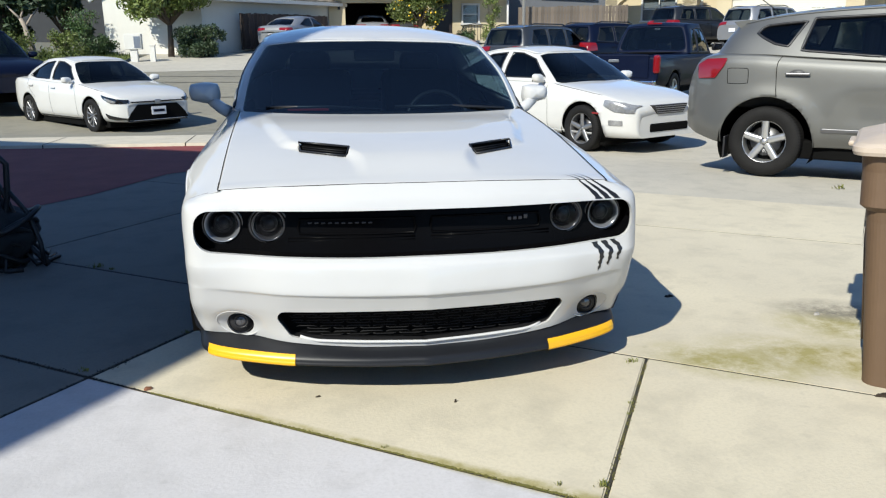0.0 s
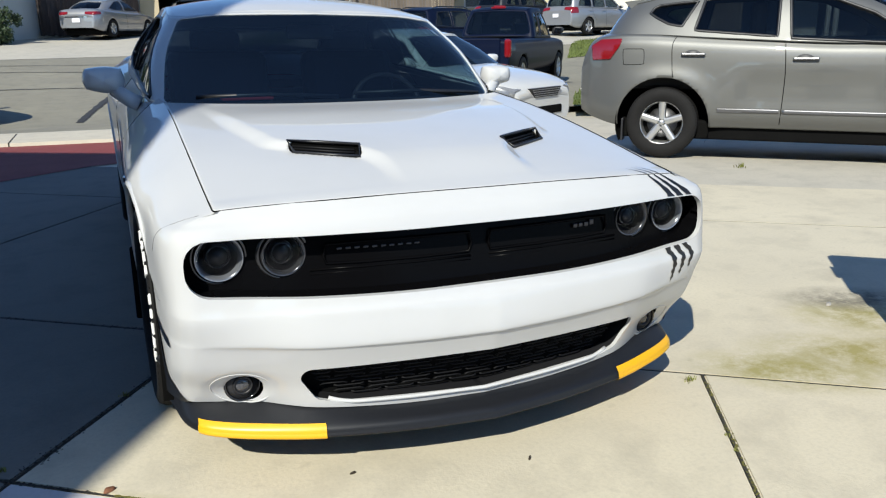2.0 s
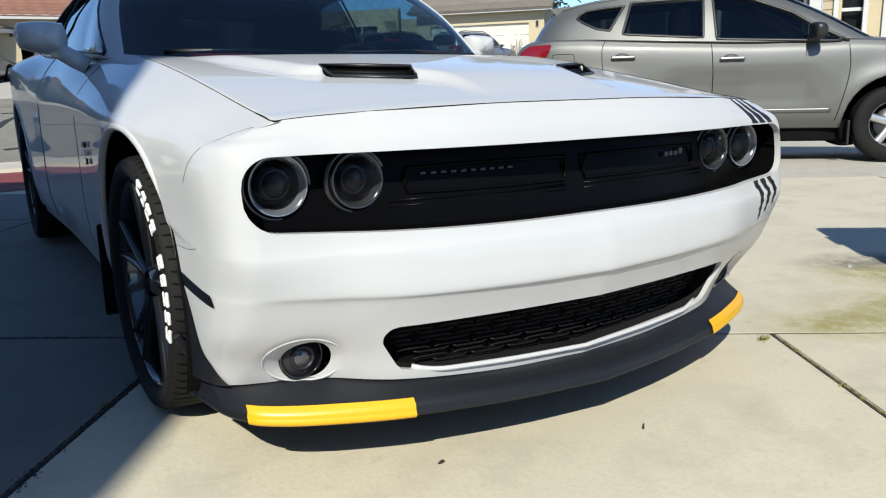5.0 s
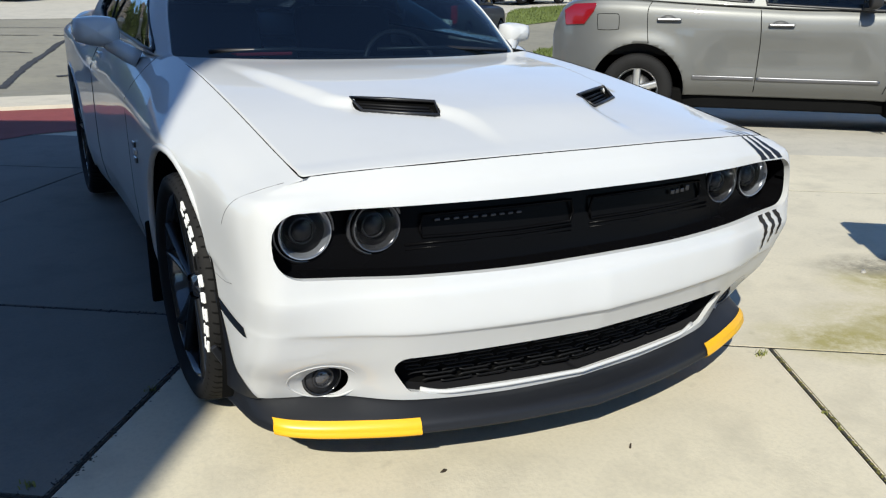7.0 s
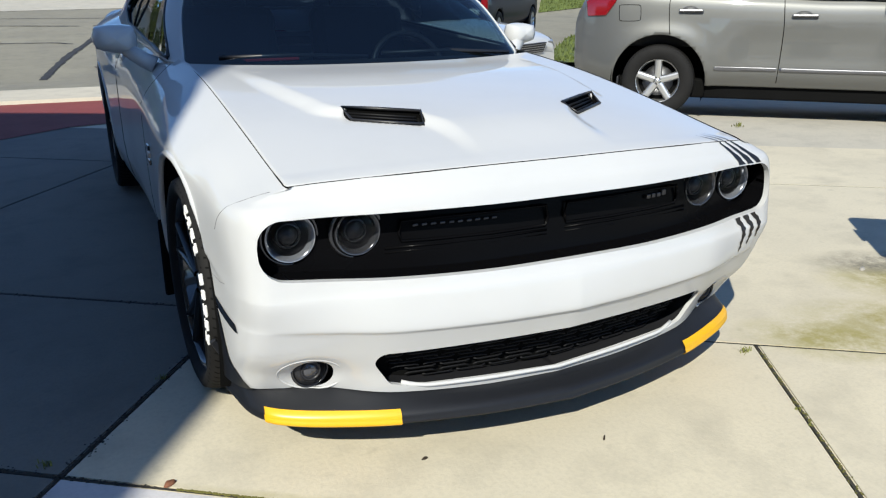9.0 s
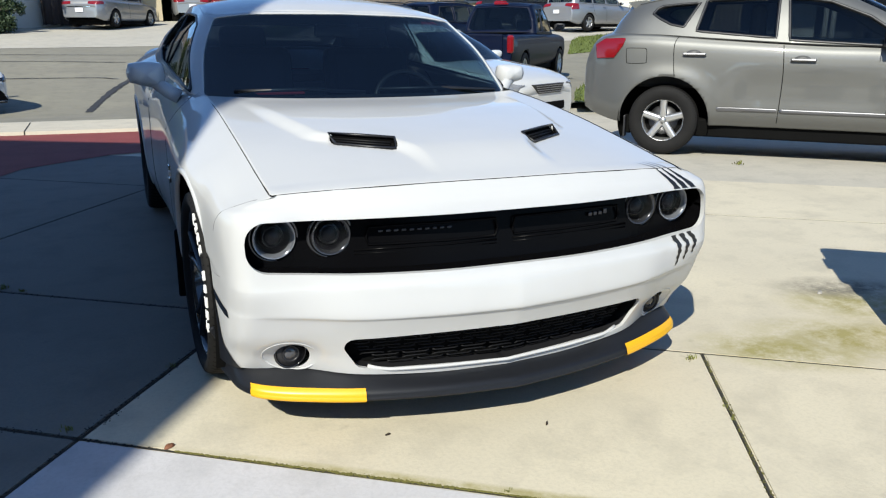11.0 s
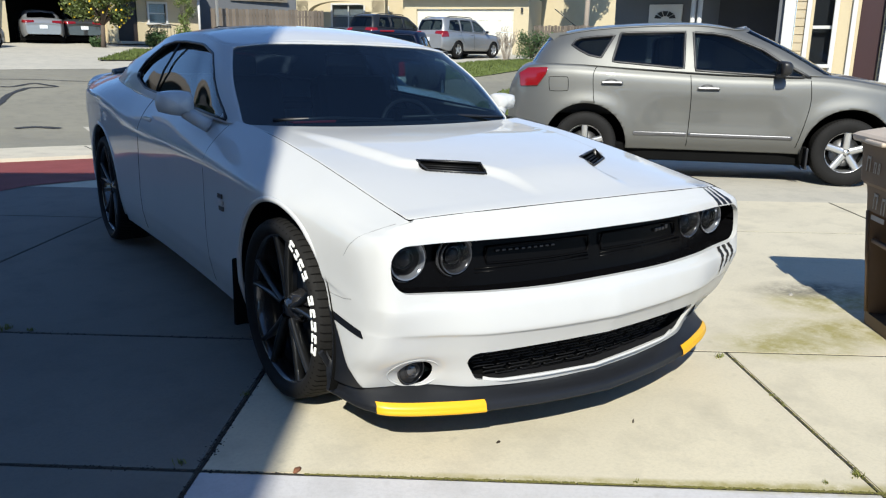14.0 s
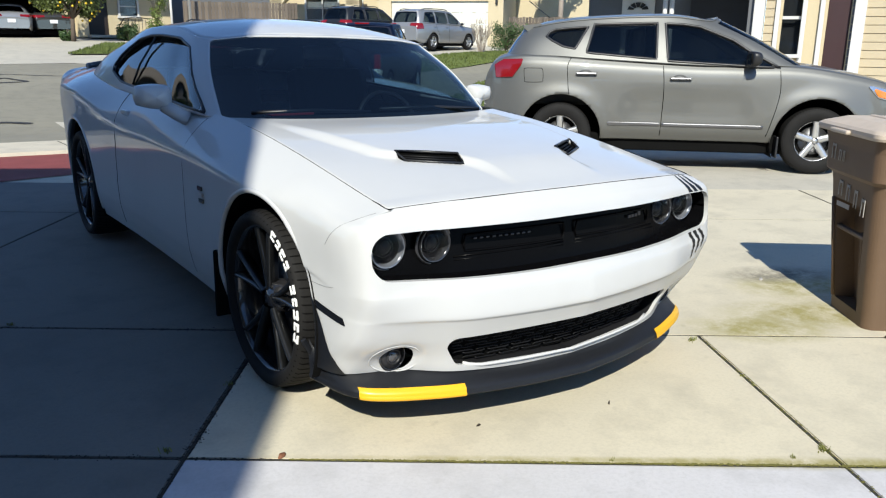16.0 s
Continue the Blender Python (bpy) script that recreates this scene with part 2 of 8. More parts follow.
def paint(name, colour, metal=0.0, rough=0.35, flake=0.0, coat=1.0, spec=0.5, shine=1.65):
    m, t, N, L, b = material(name)
    v = coords(N, L, 1.0)
    dirt = tex_noise(N, L, v, 2.2, 5)
    c = np.array(colour)
    col = mix(N, L, ramp(N, L, dirt, [(0.45, 0.0), (0.8, 1.0)]), tuple(c), tuple(c * 0.94))
    L.new(col, b.inputs["Base Color"])
    b.inputs["Metallic"].default_value, b.inputs["Roughness"].default_value = metal, rough
    b.inputs["Coat Weight"].default_value, b.inputs["Coat Roughness"].default_value = coat, 0.03
    b.inputs["Coat IOR"].default_value = shine
    b.inputs["Specular IOR Level"].default_value = spec
    if flake:
        bump(N, L, b, tex_noise(N, L, v, 900, 1), flake, 0.001)
    return m


WHITE = paint("white car paint", (0.515, 0.518, 0.517), rough=0.6, spec=0.12, coat=0.65, shine=1.62)
WHITE_B = paint("plain white car paint", (0.56, 0.56, 0.545), rough=0.6, spec=0.12)
SILVER_GREY = paint("warm grey metallic car paint", (0.152, 0.153, 0.146), metal=0.6, rough=0.5, flake=0.05, spec=0.3, coat=0.5)
SILVER = paint("silver car paint", (0.25, 0.255, 0.265), metal=0.4, rough=0.38)
NAVY = paint("navy blue car paint", (0.003, 0.006, 0.020), metal=0.0, rough=0.45, coat=0.14, spec=0.08)
DARK_CAR = paint("charcoal car paint", (0.014, 0.016, 0.020), metal=0.0, rough=0.4, coat=0.4, spec=0.15)
GREY_CAR = paint("grey green car paint", (0.035, 0.036, 0.036), metal=0.3, rough=0.4)
GLOSS_BLACK = plain("gloss black plastic", (0.008, 0.008, 0.009), rough=0.12, coat=0.6, grain=0.05)
SATIN_BLACK = plain("satin black plastic", (0.016, 0.016, 0.018), rough=0.42, grain=0.15, size=60)
MATT_BLACK = plain("matt black lining", (0.006, 0.006, 0.006), rough=0.9, grain=0.2, spec=0.05)
SPLITTER = plain("charcoal moulded plastic", (0.010, 0.011, 0.014), rough=0.42, grain=0.12, size=45, relief=0.02, spec=0.32)
YELLOW = plain("yellow plastic guard", (0.72, 0.385, 0.012), rough=0.35, grain=0.03)
RUBBER = plain("tyre rubber", (0.0095, 0.009, 0.0088), rough=0.75, grain=0.25, size=70, relief=0.05, spec=0.25)
RIM_BLACK = plain("black wheel", (0.016, 0.016, 0.018), rough=0.22, coat=0.8, grain=0.1)
ALLOY = plain("silver alloy wheel", (0.62, 0.62, 0.62), rough=0.3, metal=0.85, grain=0.06)
GREY_ALLOY = plain("grey alloy wheel", (0.26, 0.26, 0.265), rough=0.35, metal=0.7, grain=0.1)
STEEL = plain("brushed steel", (0.45, 0.45, 0.45), rough=0.35, metal=1.0, grain=0.15)
DARK_CHROME = plain("dark chrome", (0.10, 0.10, 0.11), rough=0.2, metal=1.0, grain=0.1)
DIM_STEEL = plain("dull steel", (0.16, 0.16, 0.165), rough=0.4, metal=1.0, grain=0.1)
SPOKE = plain("machined dark alloy", (0.024, 0.025, 0.027), rough=0.3, metal=0.6, coat=0.5, grain=0.1)
CHROME = plain("chrome", (0.75, 0.75, 0.76), rough=0.08, metal=1.0, grain=0.02)
WHITE_LETTER = plain("white rubber paint", (0.82, 0.82, 0.80), rough=0.6, grain=0.05)
MESH_BLACK = plain("grille mesh plastic", (0.007, 0.007, 0.008), rough=0.55, grain=0.15, size=60, spec=0.2)
DECAL = plain("black vinyl film", (0.012, 0.012, 0.014), rough=0.3, grain=0.1)
CABIN = plain("black cabin trim", (0.005, 0.005, 0.0055), rough=0.7, grain=0.2)
RED_LAMP = plain("red lamp lens", (0.19, 0.005, 0.008), rough=0.12, coat=0.5, grain=0.1, size=80)
AMBER = plain("amber lamp lens", (0.7, 0.2, 0.03), rough=0.15, coat=0.8, grain=0.1)
CLEAR_LAMP = plain("clear lamp reflector", (0.60, 0.61, 0.62), rough=0.12, metal=0.8, coat=1.0, grain=0.25, size=60)
PLATE = plain("licence plate", (0.7, 0.7, 0.72), rough=0.4, grain=0.06)
TINT = glass("dark tinted windscreen", (0.34, 0.44, 0.50), ior=2.0)
TINT_SIDE = glass("dark tinted side glass", (0.34, 0.46, 0.46), ior=2.3)
TINT_REAR = glass("black tinted rear glass", (0.06, 0.07, 0.08), ior=2.3)
CAR_GLASS = glass("car glass", (0.20, 0.235, 0.25), 0.006)
DARK_GLASS = glass("dark car glass", (0.10, 0.12, 0.13), 0.006)
LENS = glass("lamp lens", (0.75, 0.76, 0.78), ior=1.28)
HOUSE_GLASS = glass("window pane", (0.75, 0.78, 0.80))

# ---------------------------------------------------------------- ground
AX_V, AX_U = (0.595, 0.804), (0.804, -0.595)     # along and across the driveway


def uv_xy(u, v):
    return (u * AX_U[0] + v * AX_V[0], u * AX_U[1] + v * AX_V[1])


def rise(x, y):
    """Height of the street and the yards over the driveway's plane."""
    d = y + 0.12 * x - 11.5
    up = 0.054 * max(0.0, d) if d < 33 else 0.054 * 33 + 0.01 * (d - 33)
    step = lambda t: min(max(t, 0), 1) ** 2 * (3 - 2 * min(max(t, 0), 1))
    dip = 0.18 * step((d + 1.5) / 2.3) * (1 - step((d - 3) / 8)) + 0.42 * step((x - 3) / 3) * step((d - 3) / 4) * (1 - step((d - 12) / 2))
    return up - dip


def concrete(name, light, warm, moss=True):
    m, t, N, L, b = material(name)
    geo = N.new("ShaderNodeNewGeometry")
    P = geo.outputs["Position"]
    big, mid, fine = tex_noise(N, L, P, 0.7, 5), tex_noise(N, L, P, 3.5, 6, 0.65), tex_noise(N, L, P, 70, 4)
    c = np.array(light) * 0.89
    col = mix(N, L, ramp(N, L, big, [(0.3, 0.0), (0.7, 1.0)]), tuple(c * 0.90), tuple(c * np.array(warm) * 1.01))
    col = mix(N, L, ramp(N, L, mid, [(0.48, 0.0), (0.78, 1.0)]), col, tuple(c * 0.75))
    col = mix(N, L, ramp(N, L, fine, [(0.45, 0.0), (0.75, 0.35)]), col, tuple(c * 0.7))
    speck = tex_noise(N, L, P, 16, 2, 0.4)
    col = mix(N, L, ramp(N, L, speck, [(0.66, 0.0), (0.80, 0.35)]), col, tuple(c * 0.6))
    if moss:
        sep = N.new("ShaderNodeSeparateXYZ")
        L.new(P, sep.inputs[0])

        def blob(x, y, rx, ry, turn):
            # soft elliptical patch about a place on the slab
            mp = N.new("ShaderNodeMapping")
            mp.vector_type = "TEXTURE"
            mp.inputs["Location"].default_value = (x, y, 0)
            mp.inputs["Rotation"].default_value = (0, 0, turn)
            mp.inputs["Scale"].default_value = (rx, ry, 10)
            L.new(P, mp.inputs["Vector"])
            ln = N.new("ShaderNodeVectorMath")
            ln.operation = "LENGTH"
            L.new(mp.outputs[0], ln.inputs[0])
            return ramp(N, L, ln.outputs["Value"], [(0.35, 1.0), (1.0, 0.0)])
        grime = ramp(N, L, tex_noise(N, L, P, 7.5, 8, 0.75), [(0.32, 0.0), (0.60, 1.0)])
        for x, y, rx, ry, turn in ((1.30, 0.16, 0.42, 0.22, -0.64), (1.75, 0.10, 0.60, 0.26, -0.6), (2.10, 0.42, 0.45, 0.26, -0.5), (-0.0403, -0.3908, 1.5, 0.034, -0.637), (0.36, -0.687, 0.8, 0.05, -0.637), (0.9245, -1.1048, 1.3, 0.02, -0.637)):
            f = mix(N, L, 1.0, blob(x, y, rx, ry, turn), grime, "MULTIPLY")
            col = mix(N, L, f, col, (0.30, 0.265, 0.105))
        f = mix(N, L, 1.0, blob(2.22, 0.62, 0.42, 0.2, -0.5), grime, "MULTIPLY")
        col = mix(N, L, f, col, (0.17, 0.155, 0.12))
    L.new(col, b.inputs["Base Color"])
    b.inputs["Roughness"].default_value = 0.85
    bump(N, L, b, fine, 0.25, 0.004)
    return m


CONCRETE = concrete("weathered driveway concrete", (0.635, 0.575, 0.445), (1.05, 1.045, 1.02))
CONCRETE_PALE = concrete("pale slab concrete", (0.60, 0.585, 0.585), (1.02, 1.02, 1.04))
# driveway concrete with the house's shade put into its colour
CONCRETE_SHADE = concrete("shade-darkened driveway concrete", (0.190, 0.182, 0.161), (1.08, 1.07, 1.04))
CONCRETE_STREET = concrete("street concrete", (0.52, 0.485, 0.41), (1.04, 1.03, 1.0), False)
KERB_C = concrete("kerb concrete", (0.60, 0.55, 0.45), (1.05, 1.04, 1.0), False)
ASPHALT = concrete("old grey asphalt", (0.255, 0.238, 0.188), (1.10, 1.10, 1.06), False)
RED_PAVE = plain("red stained paving", (0.205, 0.043, 0.038), rough=0.8, grain=0.2, size=25, relief=0.1)
TAR = plain("tar seam", (0.035, 0.034, 0.033), rough=0.7, grain=0.2)
SOIL = plain("joint dirt", (0.035, 0.032, 0.025), rough=0.95, grain=0.3)


def sheet_ground(name, x0, x1, y0, y1, dz, mat, step, label, inside=None):
    xs, ys = np.arange(x0, x1 + step / 2, step), np.arange(y0, y1 + step / 2, step)
    verts = [(x, y, rise(x, y) + dz) for x in xs for y in ys]
    n = len(ys)
    faces = [(i * n + j, (i + 1) * n + j, (i + 1) * n + j + 1, i * n + j + 1) for i in range(len(xs) - 1) for j in range(n - 1)
             if inside is None or inside(xs[i] + step / 2, ys[j] + step / 2)]
    return tagged(mesh_ob(name, verts, faces, mat), label, "ground", kind="structure")


# one sheet to the horizon, under all the rest
gx = [-900, -300, -90, -45, -22, -12, -6, 0, 6, 12, 22, 45, 90, 300, 900]
gy = [-900, -200, -40, -12, 0, 6, 11.5, 14, 18, 24, 30, 38, 44.5, 60, 120, 300, 900]
EARTH = plain("dry earth and grass", (0.15, 0.135, 0.08), rough=0.95, grain=0.3, size=0.4)
tagged(mesh_ob("ground", [(x, y, rise(0, y) - 0.75) for x in gx for y in gy], [(i * 17 + j, (i + 1) * 17 + j, (i + 1) * 17 + j + 1, i * 17 + j + 1) for i in range(14) for j in range(16)], EARTH), "bare earth under the paving and lawns", "ground", kind="structure")


def line_x(p, q, r, s):
    (a, b), (c, d), (e, f), (g, h) = p, q, r, s
    den = (a - c) * (f - h) - (b - d) * (e - g)
    k, w = a * d - b * c, e * h - f * g
    return ((k * (e - g) - (a - c) * w) / den, (k * (f - h) - (b - d) * w) / den)


def kerb_y(x):
    return 8.45 - 0.13 * x


# slabs between the joint lines of the driveway; the skewed joint is the one with weeds
driveway = thing("driveway", Matrix(), "concrete driveway of large slabs with weedy joints", "driveway", kind="structure")
US = [(uv_xy(-12.0, 0), uv_xy(-12.0, 1)), (uv_xy(-8.6, 0), uv_xy(-8.6, 1)), (uv_xy(-6.0, 0), uv_xy(-6.0, 1)), (uv_xy(-3.45, 0), uv_xy(-3.45, 1)), (uv_xy(-1.39, 0), uv_xy(-1.39, 1)), ((0.955, 0.224), (0.43, -0.66)), (uv_xy(2.75, 0), uv_xy(2.75, 1)), (uv_xy(4.9, 0), uv_xy(4.9, 1)), (uv_xy(7.1, 0), uv_xy(7.1, 1))]
VS = [-6.0, -3.0, -0.352, 0.802, 3.32, 4.62]
VL = [(uv_xy(0, v), uv_xy(1, v)) for v in VS]
for i in range(len(US) - 1):
    for j in range(len(VS) - 1):
        # the skewed joint ends at the third cross joint
        if j >= 3 and i == 5:
            continue
        k = i + 2 if j >= 3 and i == 4 else i + 1
        q = [line_x(*US[a], *VL[b]) for a, b in ((i, j), (k, j), (k, j + 1), (i, j + 1))]
        c = np.mean(q, 0)
        g = 0.0055
        q = [tuple(np.array(p) + (c - p) / np.linalg.norm(c - p) * g * 1.4) for p in q]
        bm = bmesh.new()
        lo = [bm.verts.new((*p, -0.1)) for p in q]
        hi = [bm.verts.new((*p, 0.0)) for p in q]
        bm.faces.new(hi)
        for k in range(4):
            bm.faces.new((lo[k], lo[(k + 1) % 4], hi[(k + 1) % 4], hi[k]))
        bmesh.ops.recalc_face_normals(bm, faces=bm.faces)
        bmesh.ops.bevel(bm, geom=[e for e in bm.edges if all(v.co.z > -0.01 for v in e.verts)], offset=0.005, segments=2, affect="EDGES")
        # the leftmost columns always lie in shade, painted into their darker concrete
        part("slab", bm, CONCRETE_SHADE if i < 4 else CONCRETE_PALE if j < 2 else CONCRETE, driveway, smooth=False)
# dirt packed in the joints
for p, r in [(line_x(*u, *VL[0]), line_x(*u, *VL[3 if n == 5 else 5])) for n, u in enumerate(US)] + [(line_x(*US[0], *w), line_x(*US[8], *w)) for w in VL[:5]]:
    d = (Vector(r) - Vector(p)).normalized() * 0.005
    n_ = Vector((-d.y, d.x))
    bm = bmesh.new()
    bm.faces.new([bm.verts.new((c.x, c.y, -0.0018)) for c in (Vector(p) + n_, Vector(p) - n_, Vector(r) - n_, Vector(r) + n_)])
    part("joint_dirt", bm, SOIL, driveway)
# moss filling the sunny joint, crumbs of earth scattered along the open ones
MOSS = plain("joint moss", (0.135, 0.125, 0.028), rough=0.95, grain=0.4, size=40, relief=0.3)


def joint_fill(name, p, r, n, spread, size, mat, seed):
    rr = np.random.RandomState(seed)
    verts, faces = [], []
    d = Vector(r) - Vector(p)
    side = Vector((-d.y, d.x)).normalized()
    for k in range(n):
        t = rr.rand()
        c = Vector(p) + d * t + side * rr.randn() * spread * (0.35 + 0.9 * abs(math.sin(9 * t + seed)))
        q, h, a = size * rr.uniform(0.4, 1.3), size * rr.uniform(0.15, 0.5), rr.rand() * 6.28
        i = len(verts)
        verts += [(c.x + q * rr.uniform(0.6, 1.1) * math.cos(a + e * 1.257), c.y + q * rr.uniform(0.6, 1.1) * math.sin(a + e * 1.257), -0.001) for e in range(5)] + [(c.x, c.y, h)]
        faces += [(i + e, i + (e + 1) % 5, i + 5) for e in range(5)]
    tagged(mesh_ob(name, verts, faces, mat, driveway), kind="stuff")


joint_fill("moss", uv_xy(-1.05, -0.349), uv_xy(1.75, -0.349), 2600, 0.0035, 0.0045, MOSS, 3)
joint_fill("joint_debris", uv_xy(-1.39, -0.36), uv_xy(-1.39, 1.2), 420, 0.011, 0.006, SOIL, 4)
joint_fill("joint_debris", uv_xy(-1.39, -2.2), uv_xy(-1.39, -0.36), 200, 0.006, 0.005, SOIL, 5)
joint_fill("joint_debris", uv_xy(-4.5, 0.802), uv_xy(-1.2, 0.802), 420, 0.010, 0.006, SOIL, 6)
joint_fill("joint_debris", uv_xy(-3.4, -0.352), uv_xy(-1.1, -0.352), 300, 0.008, 0.006, SOIL, 7)
joint_fill("joint_debris", (0.955, 0.224), (0.30, -0.88), 160, 0.005, 0.005, MOSS, 8)
# the strip between the slabs and the street, the red band by the kerb
base = [line_x(uv_xy(0, 4.55), uv_xy(1, 4.55), (0, kerb_y(0)), (1, kerb_y(1))), uv_xy(-2.7, 4.55), (1.25, kerb_y(1.2))]
bm = bmesh.new()
bm.faces.new([bm.verts.new((*p, -0.002)) for p in base])
part("street_strip", bm, CONCRETE, driveway)
red = [(-12, -2.0), (-2.75, 4.35), (-2.35, 4.9), (-1.85, 6.0), (-1.1, 6.55), (1.1, 6.85), (1.2, kerb_y(1.2)), (-12, kerb_y(-12))]
bm = bmesh.new()
bm.faces.new([bm.verts.new((*p, 0.004)) for p in red])
part("red_band", bm, RED_PAVE, driveway, "red stained concrete band")
# apron under the parked cars, dipping to a shallow gutter
l1 = [uv_xy(u, 4.61) for u in np.linspace(-2.7, 26, 16)]
verts = [(x, y + dy, z) for dy, z in ((0, -0.004), (1.8, -0.008), (4.2, -0.145), (6.4, -0.172)) for x, y in l1] + [(x, max(11.2, y + 8), rise(x, max(11.2, y + 8)) - 0.006) for x, y in l1]
tagged(mesh_ob("pavement", verts, [(k * 16 + i, k * 16 + i + 1, k * 16 + 17 + i, k * 16 + 16 + i) for k in range(4) for i in range(15)], CONCRETE_STREET), "pale concrete apron under the parked cars", "pavement", kind="structure")
ex = [uv_xy(7.1, -6), uv_xy(30, -6), uv_xy(30, 4.63), uv_xy(7.08, 4.63)]
bm = bmesh.new()
bm.faces.new([bm.verts.new((*p, -0.005)) for p in ex])
tagged(part("pavement", bm, CONCRETE, None), "neighbour's concrete driveway", "pavement", kind="structure")
# kerb and gutter along the street
verts, faces = [], []
xs = np.linspace(-40, 1.2, 60)
for x in xs:
    y = kerb_y(x)
    verts += [(x, y - 0.22, -0.06), (x, y - 0.2, 0.045), (x, y + 0.9, 0.03), (x, y + 1.15, 0.008), (x, y + 1.9, -0.06), (x, y + 2.6, min(-0.12, rise(x, y + 2.6) + 0.004))]
for i in range(59):
    for j in range(5):
        faces.append((i * 6 + j, i * 6 + 6 + j, i * 6 + 7 + j, i * 6 + 1 + j))
tagged(mesh_ob("kerb", verts, faces, KERB_C, smooth=False), "low rolled concrete kerb and gutter", "kerb", kind="structure")
for x in np.arange(-30.5, 1.0, 1.9):
    y = kerb_y(x)
    bm = bmesh.new()
    bm.faces.new([bm.verts.new(c) for c in ((x, y - 0.21, 0.0), (x + 0.016, y - 0.21, 0.0), (x + 0.016, y - 0.205, 0.0475), (x, y - 0.205, 0.0475))])
    bm.faces.new([bm.verts.new(c) for c in ((x, y - 0.2, 0.0475), (x + 0.016, y - 0.2, 0.0475), (x + 0.016, y + 0.9, 0.0325), (x, y + 0.9, 0.0325))])
    part("kerb_joint", bm, SOIL, bpy.data.objects["kerb"], smooth=False)
sheet_ground("road", -60, 60, 9.8, 23.4, -0.012, ASPHALT, 0.8, "worn grey asphalt court with tar seams")
for width, pts in ((0.8, [(-1.31, 12.4), (-1.16, 13.35), (-1.0, 14.25), (-0.78, 15.34), (-0.37, 16.86), (-0.05, 18.11), (0.42, 19.05)]),
                   (0.6, [(0.42, 19.05), (0.69, 19.08), (1.06, 19.15), (0.87, 19.52), (0.64, 19.83), (0.14, 19.32), (-0.11, 19.37)]),
                   (0.3, [(-9, 17.9), (-1.92, 17.14), (-0.68, 16.72)]), (0.3, [(-9, 21.2), (-2.93, 20.1), (-0.41, 19.39)]),
                   (0.3, [(-8, 22.6), (0.03, 20.81), (2.09, 19.96), (8, 18.2)]), (0.9, [(-0.48, 13.47), (-0.16, 13.52), (0.2, 13.25)])):
    verts, faces = [], []
    rnd = random.Random(len(pts))
    t = np.linspace(0, len(pts) - 1, 40)
    P = curve(t, range(len(pts)), np.array(pts))
    D = np.gradient(P, axis=0)
    for (x, y), (dx, dy) in zip(P, D):
        w = (0.06 + 0.05 * rnd.random()) * width
        n = math.hypot(dx, dy) or 1.0
        for s in (-1, 1):
            a, b = x + s * w * dy / n, y - s * w * dx / n
            verts.append((a, b, rise(a, b)))
    faces = [(2 * i, 2 * i + 2, 2 * i + 3, 2 * i + 1) for i in range(39)]
    tagged(mesh_ob("tar_seam", verts, faces, TAR), "dark tar seam on the asphalt", "road", kind="structure")
# far pavement, driveways
sheet_ground("pavement", -60, 60, 23.4, 26.4, -0.006, CONCRETE_STREET, 1.0, "far pavement of pale concrete")

# ---------------------------------------------------------------- the white coupe
car = thing("coupe", pose(0.004, 0, 0.0, 0, 0.8, -0.4), "white two-door muscle coupe with black grille parked on the driveway", "car")

# knots of the body side, from the nose round the corner to the tail; a row for each height
SIDE_Y = [0.62, 0.9, 1.25, 1.6, 2.2, 2.8, 3.3, 3.8, 4.3, 4.7]
FRONT_X = [0, 0.25, 0.5, 0.66, 0.765, 0.83, 0.865, 0.885]
TAIL = ((0.80, 4.86), (0.50, 4.93), (0.0, 4.95))


def level(fx, fy, fz, sx, sz, tx=1.0):
    fz = fz if isinstance(fz, list) else [fz] * 8
    rows = list(zip(fx, fy, fz)) + list(zip(sx, SIDE_Y, sz))
    return rows + [(x * tx, y, sz[-1]) for x, y in TAIL]


